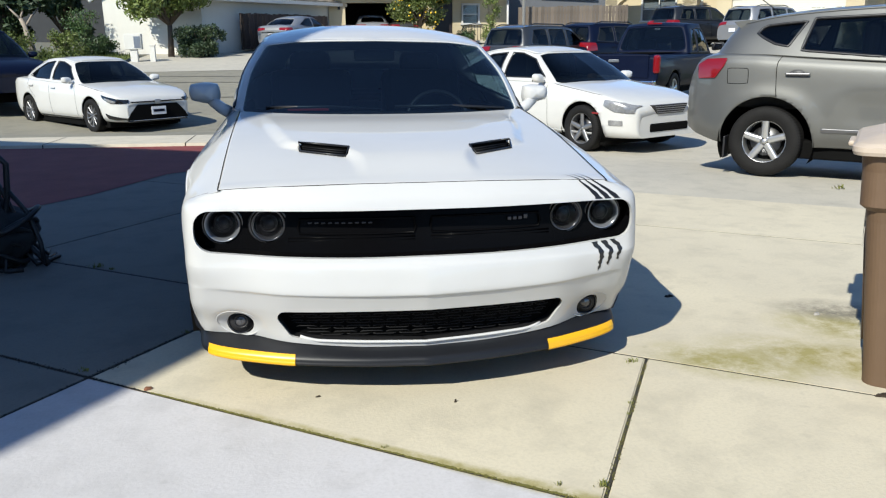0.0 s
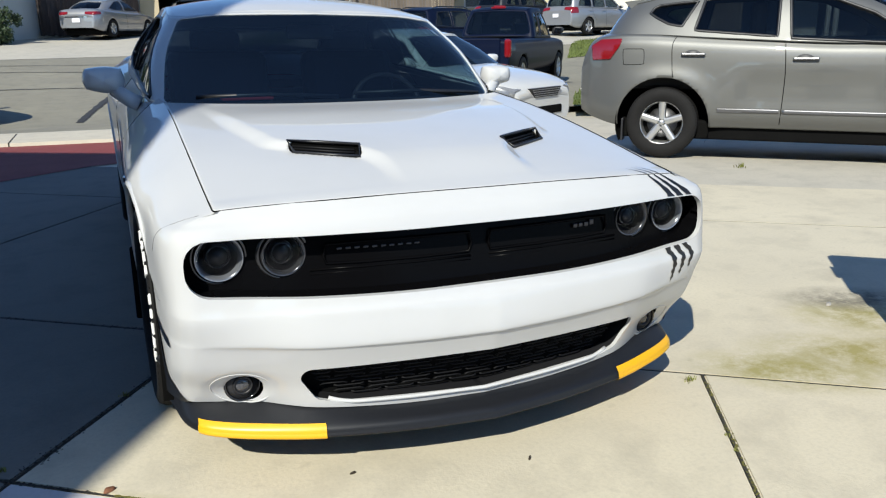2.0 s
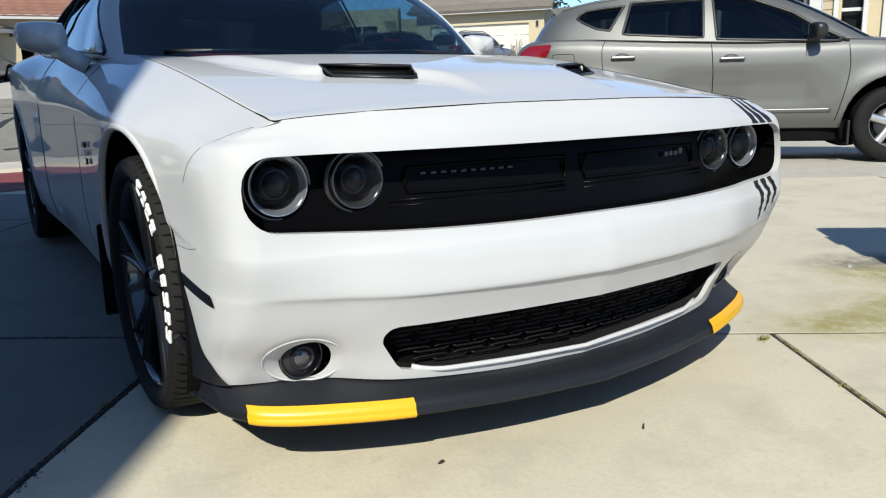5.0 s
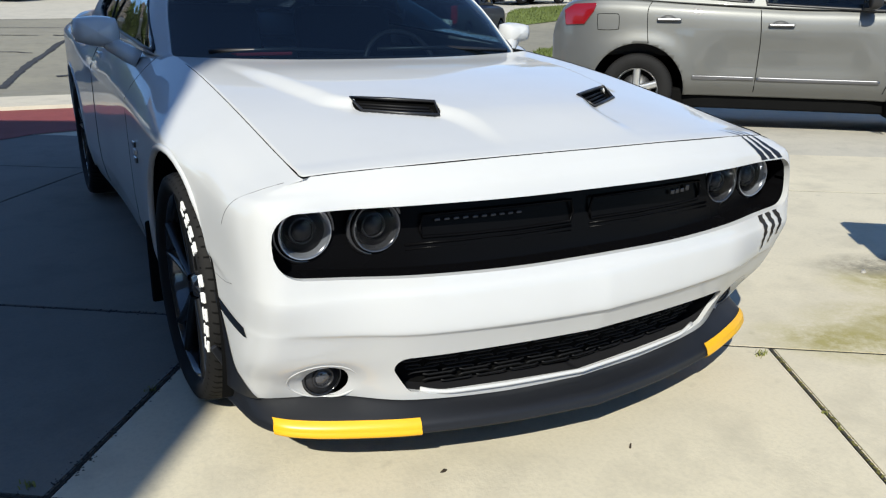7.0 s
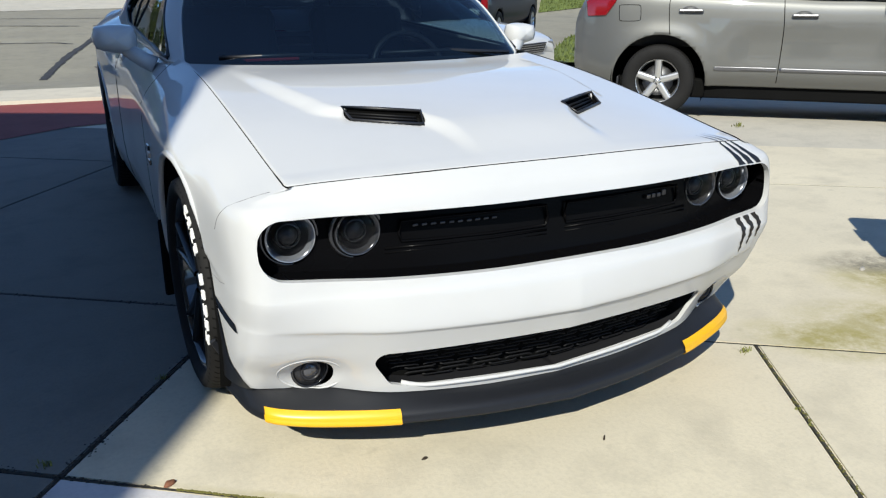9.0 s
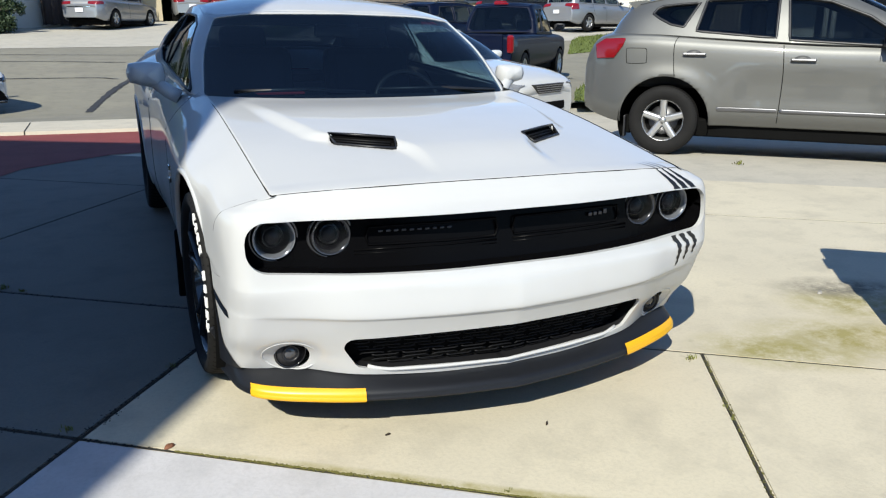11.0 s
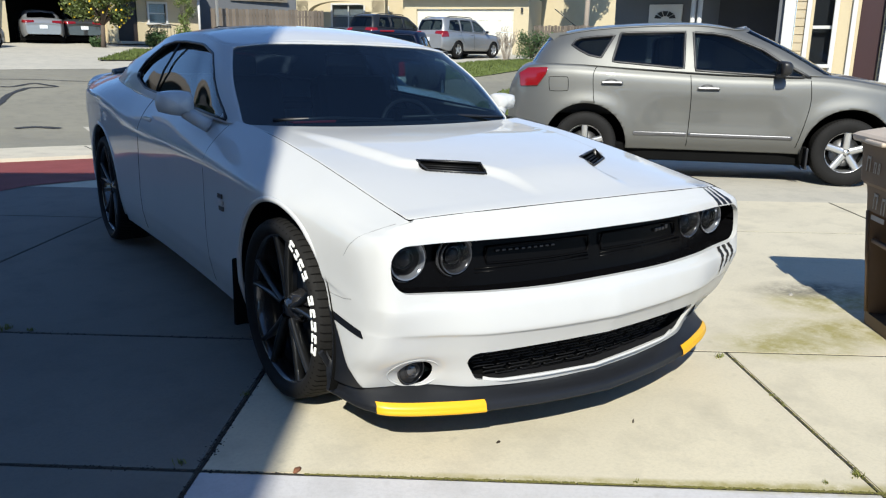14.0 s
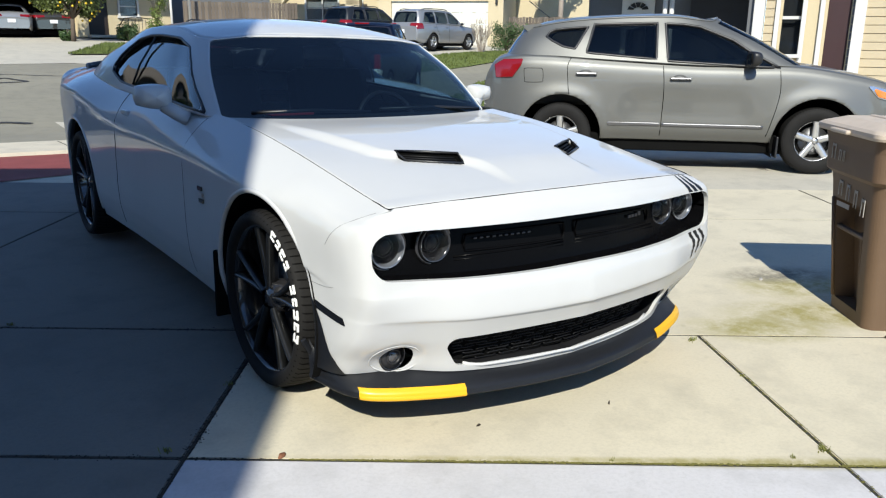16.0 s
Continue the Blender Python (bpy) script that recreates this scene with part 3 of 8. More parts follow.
BELT = [
    level(FRONT_X, [0.142, 0.161, 0.195, 0.275, 0.324, 0.357, 0.403, 0.485], [0.188, 0.192, 0.212, 0.226, 0.222, 0.22, 0.22, 0.22],
          [0.86, 0.87, 0.87, 0.86, 0.86, 0.86, 0.87, 0.88, 0.86, 0.80], [0.2, 0.2, 0.2, 0.2, 0.2, 0.2, 0.21, 0.22, 0.27, 0.32]),
    level(FRONT_X, [0.117, 0.137, 0.175, 0.245, 0.282, 0.318, 0.363, 0.44], 0.28,
          [0.885, 0.90, 0.90, 0.885, 0.88, 0.88, 0.90, 0.91, 0.89, 0.83], [0.28, 0.28, 0.28, 0.28, 0.28, 0.28, 0.3, 0.32, 0.36, 0.42]),
    level(FRONT_X, [0.088, 0.109, 0.145, 0.2, 0.233, 0.259, 0.298, 0.383], 0.35,
          [0.895, 0.92, 0.915, 0.90, 0.89, 0.89, 0.91, 0.925, 0.905, 0.85], [0.36, 0.38, 0.4, 0.4, 0.4, 0.4, 0.42, 0.45, 0.5, 0.55]),
    level(FRONT_X, [0.061, 0.080, 0.114, 0.165, 0.197, 0.221, 0.265, 0.359], [0.407, 0.409, 0.414, 0.42, 0.424, 0.426, 0.428, 0.43],
          [0.903, 0.928, 0.923, 0.908, 0.898, 0.898, 0.918, 0.937, 0.917, 0.862], [0.45, 0.48, 0.50, 0.51, 0.51, 0.51, 0.53, 0.575, 0.625, 0.675]),
    level(FRONT_X, [0.045, 0.064, 0.1, 0.15, 0.183, 0.211, 0.258, 0.353], [0.431, 0.433, 0.439, 0.446, 0.45, 0.453, 0.456, 0.46],
          [0.906, 0.931, 0.926, 0.911, 0.901, 0.901, 0.921, 0.941, 0.921, 0.866], [0.475, 0.51, 0.53, 0.54, 0.54, 0.54, 0.56, 0.61, 0.66, 0.71]),
    level(FRONT_X, [0.056, 0.071, 0.104, 0.145, 0.166, 0.186, 0.232, 0.34], 0.515,
          [0.904, 0.928, 0.927, 0.912, 0.902, 0.902, 0.927, 0.947, 0.927, 0.868], [0.57, 0.618, 0.648, 0.658, 0.668, 0.678, 0.708, 0.768, 0.798, 0.818]),
    level(FRONT_X, [0.082, 0.088, 0.12, 0.155, 0.172, 0.188, 0.231, 0.341], 0.56,
          [0.91, 0.935, 0.935, 0.92, 0.91, 0.91, 0.935, 0.955, 0.935, 0.875], [0.6, 0.65, 0.68, 0.69, 0.7, 0.71, 0.74, 0.8, 0.83, 0.85]),
    level(FRONT_X, [0.115, 0.12, 0.15, 0.18, 0.19, 0.208, 0.259, 0.363], [0.735, 0.735, 0.73, 0.725, 0.725, 0.722, 0.72, 0.72],
          [0.895, 0.915, 0.915, 0.905, 0.90, 0.905, 0.92, 0.935, 0.91, 0.855], [0.75, 0.795, 0.815, 0.83, 0.85, 0.88, 0.94, 1.0, 1.015, 1.0]),
    level([0, 0.25, 0.5, 0.655, 0.745, 0.80, 0.825, 0.835], [0.14, 0.146, 0.175, 0.203, 0.220, 0.240, 0.275, 0.395], [0.785, 0.784, 0.778, 0.772, 0.77, 0.766, 0.763, 0.775],
          [0.84, 0.85, 0.85, 0.85, 0.87, 0.875, 0.87, 0.85, 0.80, 0.76], [0.815, 0.86, 0.895, 0.92, 0.935, 0.96, 1.01, 1.065, 1.082, 1.07], 0.95),
    level([0, 0.25, 0.5, 0.61, 0.675, 0.72, 0.742, 0.745], [0.17, 0.176, 0.202, 0.22, 0.232, 0.242, 0.25, 0.43], [0.816, 0.815, 0.808, 0.803, 0.799, 0.795, 0.792, 0.822],
          [0.747, 0.749, 0.749, 0.755, 0.80, 0.81, 0.80, 0.74, 0.68, 0.65], [0.855, 0.90, 0.945, 0.975, 0.995, 1.01, 1.04, 1.085, 1.105, 1.10], 0.8),
]
belt_plain = net(BELT)


def belt(u, v):
    """The body side with a shallow eye socket round each fog lamp."""
    P = belt_plain(u, v)
    r = np.hypot((np.abs(P[:, 0]) - 0.705) / 0.105, (P[:, 2] - 0.281) / 0.075)
    w = np.clip(1 - r, 0, 1) * (P[:, 1] < 0.62)
    P[:, 1] += 0.028 * w * w * (3 - 2 * w) * np.clip((0.62 - P[:, 1]) / 0.2, 0, 1)
    # upright flank under a crisp shoulder crease, leaning inwards over it
    y, z = P[:, 1], P[:, 2]
    k = np.clip((y - 0.46) / 0.42, 0, 1)
    k = k * k * (3 - 2 * k) * np.clip((4.75 - y) / 0.4, 0, 1) * (np.abs(P[:, 0]) > 0.5)
    xc = curve(np.clip(y, 0.3, 4.9), *CREASE_X)
    zc = curve(np.clip(y, 0.3, 4.9), *CREASE_Z)
    xt, zt = curve(np.clip(y, 0.3, 4.9), *RAIL_X), curve(np.clip(y, 0.3, 4.9), *RAIL_Z)
    low = xc - np.interp(z, (0.20, 0.28, 0.36, 0.46, 0.56, 0.70, 0.80), (0.058, 0.032, 0.014, 0.006, 0.003, 0.001, 0.0))
    t = (z - zc) / np.maximum(zt - zc, 0.02)
    high = xc + (xt - xc) * t * (0.5 + 0.5 * np.clip(t, 0, 1))
    r = 0.0045
    side = 0.5 * (low + high - np.sqrt((low - high) ** 2 + r * r))
    P[:, 0] = P[:, 0] * (1 - k) + side * k
    return P


CREASE_X = ([0.3, 0.62, 0.9, 1.25, 1.6, 2.2, 2.8, 3.3, 3.8, 4.3, 4.7, 4.9], np.array([0.86, 0.908, 0.93, 0.931, 0.921, 0.913, 0.914, 0.934, 0.95, 0.932, 0.875, 0.83]))
CREASE_Z = ([0.3, 0.62, 0.9, 1.25, 1.6, 2.2, 2.8, 3.15, 3.45, 3.8, 4.3, 4.9], np.array([0.72, 0.752, 0.772, 0.79, 0.805, 0.819, 0.829, 0.862, 0.925, 0.972, 0.985, 0.985]))
RAIL_X = ([0.45, 0.62, 0.9, 1.25, 1.6, 2.2, 2.8, 3.3, 3.8, 4.3, 4.7], np.array([0.745, 0.747, 0.749, 0.749, 0.755, 0.80, 0.81, 0.80, 0.74, 0.68, 0.65]))
RAIL_Z = ([0.45, 0.62, 0.9, 1.25, 1.6, 2.2, 2.8, 3.3, 3.8, 4.3, 4.7], np.array([0.825, 0.855, 0.90, 0.945, 0.975, 0.995, 1.01, 1.04, 1.085, 1.105, 1.10]))


HUB_F, HUB_R = (0.90, 0.357), (3.86, 0.38)
LOWER = [(-0.575, 0.35), (0.575, 0.35), (0.505, 0.24), (0.44, 0.224), (0.0, 0.205), (-0.44, 0.224), (-0.505, 0.24)]


def sd_arch(P, grow=0.0):
    f = np.hypot(P[:, 1] - 0.875, (P[:, 2] - HUB_F[1])) - 0.410 - grow
    r = np.hypot(P[:, 1] - HUB_R[0], P[:, 2] - HUB_R[1]) - 0.415 - grow
    return np.maximum(np.minimum(f, r), 0.6 - np.abs(P[:, 0]))


def sd_grille(P, grow=0.0):
    a = np.abs(P[:, 0])
    low = 0.557 + 0.026 * (a / 0.82) ** 3
    half, mid = (0.727 - low) / 2, (0.727 + low) / 2
    r = 0.06
    qx, qz = a - (0.83 - r), np.abs(P[:, 2] - mid) - (half - r)
    d = np.hypot(np.maximum(qx, 0), np.maximum(qz, 0)) + np.minimum(np.maximum(qx, qz), 0) - r - grow
    return np.maximum(d, P[:, 1] - 0.45)


def sd_lower(P, grow=0.0):
    return np.maximum(sd_poly(P[:, 0], P[:, 2], LOWER, 0.03) - grow, P[:, 1] - 0.45)


def sd_fog(P, grow=0.0):
    return np.maximum(np.hypot(np.abs(P[:, 0]) - 0.692, (P[:, 2] - 0.276)) - 0.05 - grow, P[:, 1] - 0.6)


def sd_body(P, u, v):
    return -np.minimum.reduce([sd_arch(P), sd_grille(P), sd_lower(P), sd_fog(P)])


U = np.r_[steps(belt, 0, 8.4, 0.013, 3.0), steps(belt, 8.4, 20, 0.028, 3.0)[1:]]
V = np.r_[np.linspace(0, 3, 32), np.linspace(3, 6, 30)[1:], np.linspace(6, 9, 34)[1:]]
body = sheet_ob("body", belt, U, V, WHITE, car, sd_body)

# bonnet
HOOD_Z = ([0.17, 0.25, 0.4, 0.55, 0.75, 1.0, 1.25, 1.56], [0.816, 0.833, 0.861, 0.884, 0.908, 0.931, 0.946, 0.958])
EDGE_X = ([0.25, 0.43, 0.62, 0.9, 1.25, 1.6], [0.742, 0.745, 0.747, 0.749, 0.749, 0.752])
EDGE_Z = ([0.25, 0.43, 0.62, 0.9, 1.25, 1.6], [0.792, 0.822, 0.855, 0.90, 0.945, 0.975])


def smooth(t):
    t = np.clip(t, 0, 1)
    return t * t * (3 - 2 * t)


def hood(u, v):
    """u: across, from the middle out; v: from the nose back."""
    a, b = np.clip(u, -0.05, 1), v
    front = curve(np.abs(a) * 0.742, [0, 0.25, 0.5, 0.61, 0.675, 0.72, 0.742], np.array([0.17, 0.176, 0.202, 0.22, 0.232, 0.242, 0.25])) + 0.004
    rear = 1.50 + 0.07 * a**2
    y = front * (1 - b) + rear * b
    x = a * (curve(np.maximum(y, 0.25), EDGE_X[0], np.array(EDGE_X[1])) - 0.003)
    zc, ze = curve(y, HOOD_Z[0], np.array(HOOD_Z[1])), curve(np.maximum(y, 0.25), EDGE_Z[0], np.array(EDGE_Z[1]))
    zf = curve(np.abs(a) * 0.742, [0, 0.25, 0.5, 0.61, 0.675, 0.72, 0.742], np.array([0.816, 0.815, 0.808, 0.803, 0.799, 0.795, 0.792]))
    z = zc + (ze - zc) * np.abs(a) ** 2.4
    w = smooth(b / 0.06)
    z = z * w + (zf + (y - front) * 0.25) * (1 - w)
    edge = curve(y, [0.17, 0.24, 0.50, 0.545, 0.68, 0.80, 1.0, 1.3, 1.6], np.array([0.195, 0.205, 0.245, 0.275, 0.475, 0.515, 0.56, 0.60, 0.62]))
    rise = 0.022 * smooth((y - 0.2) / 0.28) * (1 - smooth((y - 1.0) / 0.5))
    z = z + rise * (1 - smooth((np.abs(x) - edge + 0.02) / 0.06))
    return np.stack([x, y, z], 1)


SCOOP = [(0.262, 0.480), (0.447, 0.602), (0.456, 0.675), (0.244, 0.547)]


def sd_scoop(P, grow=0.0):
    return sd_poly(np.abs(P[:, 0]), P[:, 1], SCOOP, 0.014) - grow


sheet_ob("bonnet", hood, np.linspace(0, 1, 90), np.linspace(0, 1, 150), WHITE, car, lambda P, u, v: -sd_scoop(P), thick=0.01)
# a dark channel under the shut lines
bm = bmesh.new()
add_box(bm, (0, 0.98, 0.74), (1.36, 1.0, 0.06))
part("bonnet_liner", bm, MATT_BLACK, car)


line = [hood(np.array([a]), np.array([0.0]))[0] for a in np.linspace(0, 0.995, 40)] + [hood(np.array([1.0]), np.array([b]))[0] for b in np.linspace(0.004, 0.97, 50)]
line = [p + (0, -0.0035, -0.0005) for p in line[:40]] + [p + (0.003, 0, 0.0) for p in line[40:]]
tube_part("bonnet_shut_line", [p * (-1, 1, 1) for p in line[43::-1]] + line[1:44], 0.0019, MATT_BLACK, car, seg=5)
for s in (1, -1):
    tube_part("bonnet_shut_line", [p * (s, 1, 1) for p in line[43:]], 0.0012, MATT_BLACK, car, seg=5)


def hood_at(x, y, dz=0.0):
    a = abs(x) / np.interp(y, *EDGE_X)
    v = (y - 0.2) / 1.3
    for _ in range(12):
        p = hood(np.array([a]), np.array([v]))[0]
        a += (abs(x) - p[0]) / 0.73
        v += (y - p[1]) / 1.3
    return Vector((x, y, p[2] + dz))


for s in (1, -1):
    # black bonnet scoop: a sunk tray with a rim and slats
    rim = [hood_at(s * x, y, 0.002) for x, y in [(0.266, 0.487), (0.35, 0.542), (0.442, 0.604), (0.451, 0.668), (0.36, 0.613), (0.250, 0.546)]]
    scoop = tube_part("bonnet_scoop", rim, 0.0055, SATIN_BLACK, car, "black bonnet scoop", 8, True)
    low = [p - Vector((0, -0.010, 0.022)) for p in rim]
    mesh_ob("tray", low + [p for p in rim], [(0, 1, 2, 3, 4, 5)] + [(i, (i + 1) % 6, 6 + (i + 1) % 6, 6 + i) for i in range(6)], MATT_BLACK, scoop, smooth=False)
    for k in (0.3, 0.55, 0.78):
        a = low[0].lerp(low[5], k) + Vector((s * 0.012, 0.004, 0.011))
        b = low[2].lerp(low[3], k) + Vector((-s * 0.012, -0.006, 0.011))
        tube_part("slat", [a, a.lerp(b, 0.5), b], 0.0042, MESH_BLACK, scoop, seg=6)

# ---- upper grille: recess, lamps, frames, badges
def inner(dep):
    def F(u, v):
        P = belt(u, v)
        P[:, 1] += dep
        return P
    return F


UG = steps(belt, 0, 7.2, 0.02, 4.2)
GRILLE_BLACK = plain("black grille plastic", (0.003, 0.003, 0.0035), rough=0.25, grain=0.05, spec=0.04)


def sd_panel(P):
    a = np.abs(P[:, 0])
    out = sd_grille(P, 0.03)
    for x, r in ((0.734, 0.066), (0.568, 0.062)):
        out = np.maximum(out, r - np.hypot(a - x, P[:, 2] - 0.662))
    return out


sheet_ob("grille_panel", inner(0.094), UG, np.linspace(5.2, 7.4, 26), GRILLE_BLACK, car, lambda P, u, v: sd_panel(P), label="gloss black grille panel")


def rim_of(sd, dep, mat, name, n=2, grow=0.0, lab=""):
    """The wall of an opening, from the skin inwards."""
    P, Q = sheet(belt, U, V, lambda P, u, v: -sd(P, grow))
    count = {}
    for q in Q:
        for i in range(4):
            e = (int(q[i]), int(q[(i + 1) % 4]))
            count[tuple(sorted(e))] = count.get(tuple(sorted(e)), 0) + 1
    edges = [e for e, c in count.items() if c == 1 and np.abs(sd(P[list(e)], grow)).max() < 6e-3]
    verts, faces = [], []
    for a, b in edges:
        k = len(verts)
        verts += [P[a], P[b], P[b] + (0, dep, 0), P[a] + (0, dep, 0)]
        faces.append((k, k + 1, k + 2, k + 3))
    return mesh_ob(name, verts, faces, mat, car, lab)


rim_of(sd_grille, 0.02, WHITE, "grille_lip")
rim_of(sd_grille, 0.112, GRILLE_BLACK, "grille_surround", grow=0.003)
rim_of(sd_lower, 0.016, WHITE, "lower_grille_lip")
rim_of(sd_lower, 0.085, SATIN_BLACK, "lower_grille_duct", grow=0.004)


def front_y(x, z):
    """The skin's y at a place of the nose."""
    u, v = np.array([np.interp(abs(x), FRONT_X, range(8))]), np.array([4.0])
    zs = np.linspace(0.5, 8.5, 241)
    P = belt(np.full(241, u[0]), zs)
    return float(P[np.argmin(np.abs(P[:, 2] - z)), 1])


def ring(name, c, r0, r1, dep, mat, parent, lab="", n=40):
    """A round bezel about the y axis: outer radius r0, inner r1."""
    v, f = lathe([(0.0, r0), (-dep * 0.5, r0 - 0.002), (-dep, (r0 + r1) / 2), (-dep * 0.6, r1), (dep, r1 - 0.002)], n, "x")
    v = [(c[0] + y, c[1] + t, c[2] + z) for t, y, z in v]
    return mesh_ob(name, v, f, mat, parent, lab)


def dish(name, c, r, dep, mat, parent, lab="", n=36):
    v, f = lathe([(0.0, r), (dep * 0.45, r * 0.86), (dep * 0.85, r * 0.5), (dep, 0.001)], n, "x")
    v = [(c[0] + y, c[1] + t, c[2] + z) for t, y, z in v]
    return mesh_ob(name, v, f, mat, parent, lab)


HALO = plain("clear lamp ring", (0.36, 0.37, 0.39), rough=0.2, metal=0.4, coat=1.0, grain=0.2, size=60)
HALO_DIM = plain("smoked lamp ring", (0.09, 0.09, 0.095), rough=0.2, metal=0.4, coat=1.0, grain=0.2, size=60)
BOWL = plain("smoked lamp bowl", (0.010, 0.010, 0.012), rough=0.34, metal=0.0, coat=0.0, grain=0.2, size=80)
for s in (1, -1):
    for x, r in ((0.734, 0.066), (0.568, 0.062)):
        c = (s * x, front_y(x, 0.66) + 0.083, 0.662)
        lamp = ring("headlamp", c, r, r - 0.004, 0.006, BOWL, car, "round headlamp with a clear ring")
        # conical bright ring inside the bezel, darker on the inner pair
        v, f = lathe([(-0.005, r - 0.003), (-0.004, r - 0.007), (0.004, r - 0.011), (0.013, r - 0.0145)], 40)
        mesh_ob("halo_ring", [(c[0] + y, c[1] + t, c[2] + z) for t, y, z in v], f, HALO if x > 0.6 else HALO_DIM, lamp)
        dish("reflector", (c[0], c[1] + 0.012, c[2]), r - 0.014, 0.048, BOWL, lamp)
        v, f = lathe([(0.052, r * 0.54), (0.020, r * 0.50), (0.014, r * 0.46), (0.018, r * 0.42)], 32)
        mesh_ob("projector_shroud", [(c[0] + y, c[1] + t, c[2] + z) for t, y, z in v], f, BOWL, lamp)
        dish("projector", (c[0], c[1] + 0.026, c[2]), r * 0.43, -0.018, BOWL, lamp)
        dish("lens", (c[0], c[1] - 0.003, c[2]), r - 0.003, -0.016, LENS, lamp)
        ring("socket", (c[0], c[1] + 0.006, c[2]), r + 0.012, r, 0.004, GLOSS_BLACK, lamp)
    # frame of the grille half: a slim raised loop
    pts = []
    for x, z in ((0.035, 0.683), (0.20, 0.684), (0.36, 0.684), (0.455, 0.682), (0.462, 0.65), (0.455, 0.628), (0.36, 0.626), (0.20, 0.625), (0.035, 0.625), (0.028, 0.65)):
        pts.append((s * x, front_y(x, 0.64) + 0.090, z))
    tube_part("grille_frame", pts, 0.0045, GRILLE_BLACK, car, seg=6, closed=True)
    for z in (0.612, 0.60):
        tube_part("grille_slat", [(s * x, front_y(x, 0.64) + 0.090, z) for x in (0.03, 0.2, 0.35, 0.5)], 0.004, GRILLE_BLACK, car, seg=6)
# maker's lettering as plain bars
BADGE = plain("smoked badge", (0.075, 0.075, 0.08), rough=0.35, metal=0.9, grain=0.1)
for k in range(10):
    x = -0.418 + k * 0.0245
    box_part("badge_bar", (x, front_y(x, 0.65) + 0.087, 0.668), (0.015, 0.003, 0.006), BADGE, car, 0.002)
for k in range(4):
    x = 0.335 + k * 0.022
    box_part("badge_bar", (x, front_y(x, 0.65) + 0.087, 0.664 + (0.004 if k == 3 else 0)), (0.015, 0.004, 0.013 if k < 3 else 0.017), BADGE, car, 0.002)

# ---- lower grille: deep mesh of bars
sheet_ob("lower_grille_back", inner(0.075), steps(belt, 0, 4.2, 0.02, 1.5), np.linspace(0, 2.4, 20), MATT_BLACK, car, lambda P, u, v: sd_lower(P, 0.02))


def low_half(z):
    return float(np.interp(z, (0.205, 0.222, 0.243, 0.35), (0.05, 0.42, 0.50, 0.57)))


for k, z in enumerate(np.linspace(0.330, 0.226, 9)):
    half, run = low_half(z) - 0.03, 0.100
    off = 0.5 * (k // 2 % 2)
    for i in range(-7, 7):
        x0, x1 = max((i + off) * run + 0.006, -half), min((i + 1 + off) * run - 0.006, half)
        if x1 - x0 < 0.03:
            continue
        low = -0.0035 if k % 2 else 0.0035
        bar = [(x0, low), (x0 + 0.012, 0), (x1 - 0.012, 0), (x1, low)]
        tube_part("mesh_bar", [(x, front_y(x, z) + 0.058, z + dz) for x, dz in bar], 0.0026, MESH_BLACK, car, seg=6)
xs = np.linspace(-0.47, 0.47, 45)
sill = [(x, float(np.interp(abs(x), (0, 0.25, 0.40, 0.44, 0.47), (0.209, 0.2155, 0.2225, 0.227, 0.236)))) for x in xs]
tube_part("lower_grille_sill", [(x, front_y(x, z) + 0.004 + 0.012 * max(0, abs(x) - 0.40) / 0.07, z) for x, z in sill], 0.0062, WHITE, car, seg=8)

# ---- fog lamps
LENS_DARK = plain("smoked lamp lens", (0.05, 0.05, 0.055), rough=0.06, coat=1.0, grain=0.1)
for s in (1, -1):
    c = (s * 0.692, front_y(0.692, 0.276) + 0.022, 0.276)
    fog = ring("fog_lamp", (c[0], c[1] - 0.016, c[2]), 0.053, 0.046, 0.004, GLOSS_BLACK, car, "black fog lamp sunk in the bumper")
    rim = []
    for k in range(32):
        a = k * math.tau / 32
        x, z = 0.700 + 0.082 * math.cos(a), 0.279 + 0.058 * math.sin(a) + 0.006 * math.cos(a)
        rim.append((s * x, front_y(x, z) + 0.001, z))
    tube_part("lamp_eyelet", rim, 0.003, WHITE, fog, seg=6, closed=True)
    dish("lamp_cup", c, 0.052, 0.03, GLOSS_BLACK, fog)
    dish("lamp_cover", (c[0], c[1] - 0.012, c[2]), 0.046, -0.014, SATIN_BLACK, fog)
    ring("lamp_ring", (c[0], c[1] - 0.022, c[2]), 0.030, 0.022, 0.006, SATIN_BLACK, fog)
    dish("lamp_lens", (c[0], c[1] - 0.021, c[2]), 0.023, -0.008, LENS_DARK, fog)

# ---- side markers, claw-mark decals
def decal(name, sd, mat, lift=0.002, u0=0, u1=9, v0=0, v1=9, step=0.006, both=False, lab=""):
    uu, vv = steps(belt, u0, u1, step, (v0 + v1) / 2), np.linspace(v0, v1, max(8, int((v1 - v0) * 0.12 / step)))
    return sheet_ob(name, belt, uu, vv, mat, car, sd, lift=lift, both=both, label=lab)


MARK = [(0.286, 0.419), (0.466, 0.442), (0.464, 0.471), (0.296, 0.445)]
for s in (1, -1):
    decal("side_marker", lambda P, u, v: np.maximum(sd_poly(P[:, 1], P[:, 2], MARK, 0.004), 0.7 - P[:, 0]), GLOSS_BLACK, 0.003, 5, 8.6, 2, 6, both=False).scale.x = s


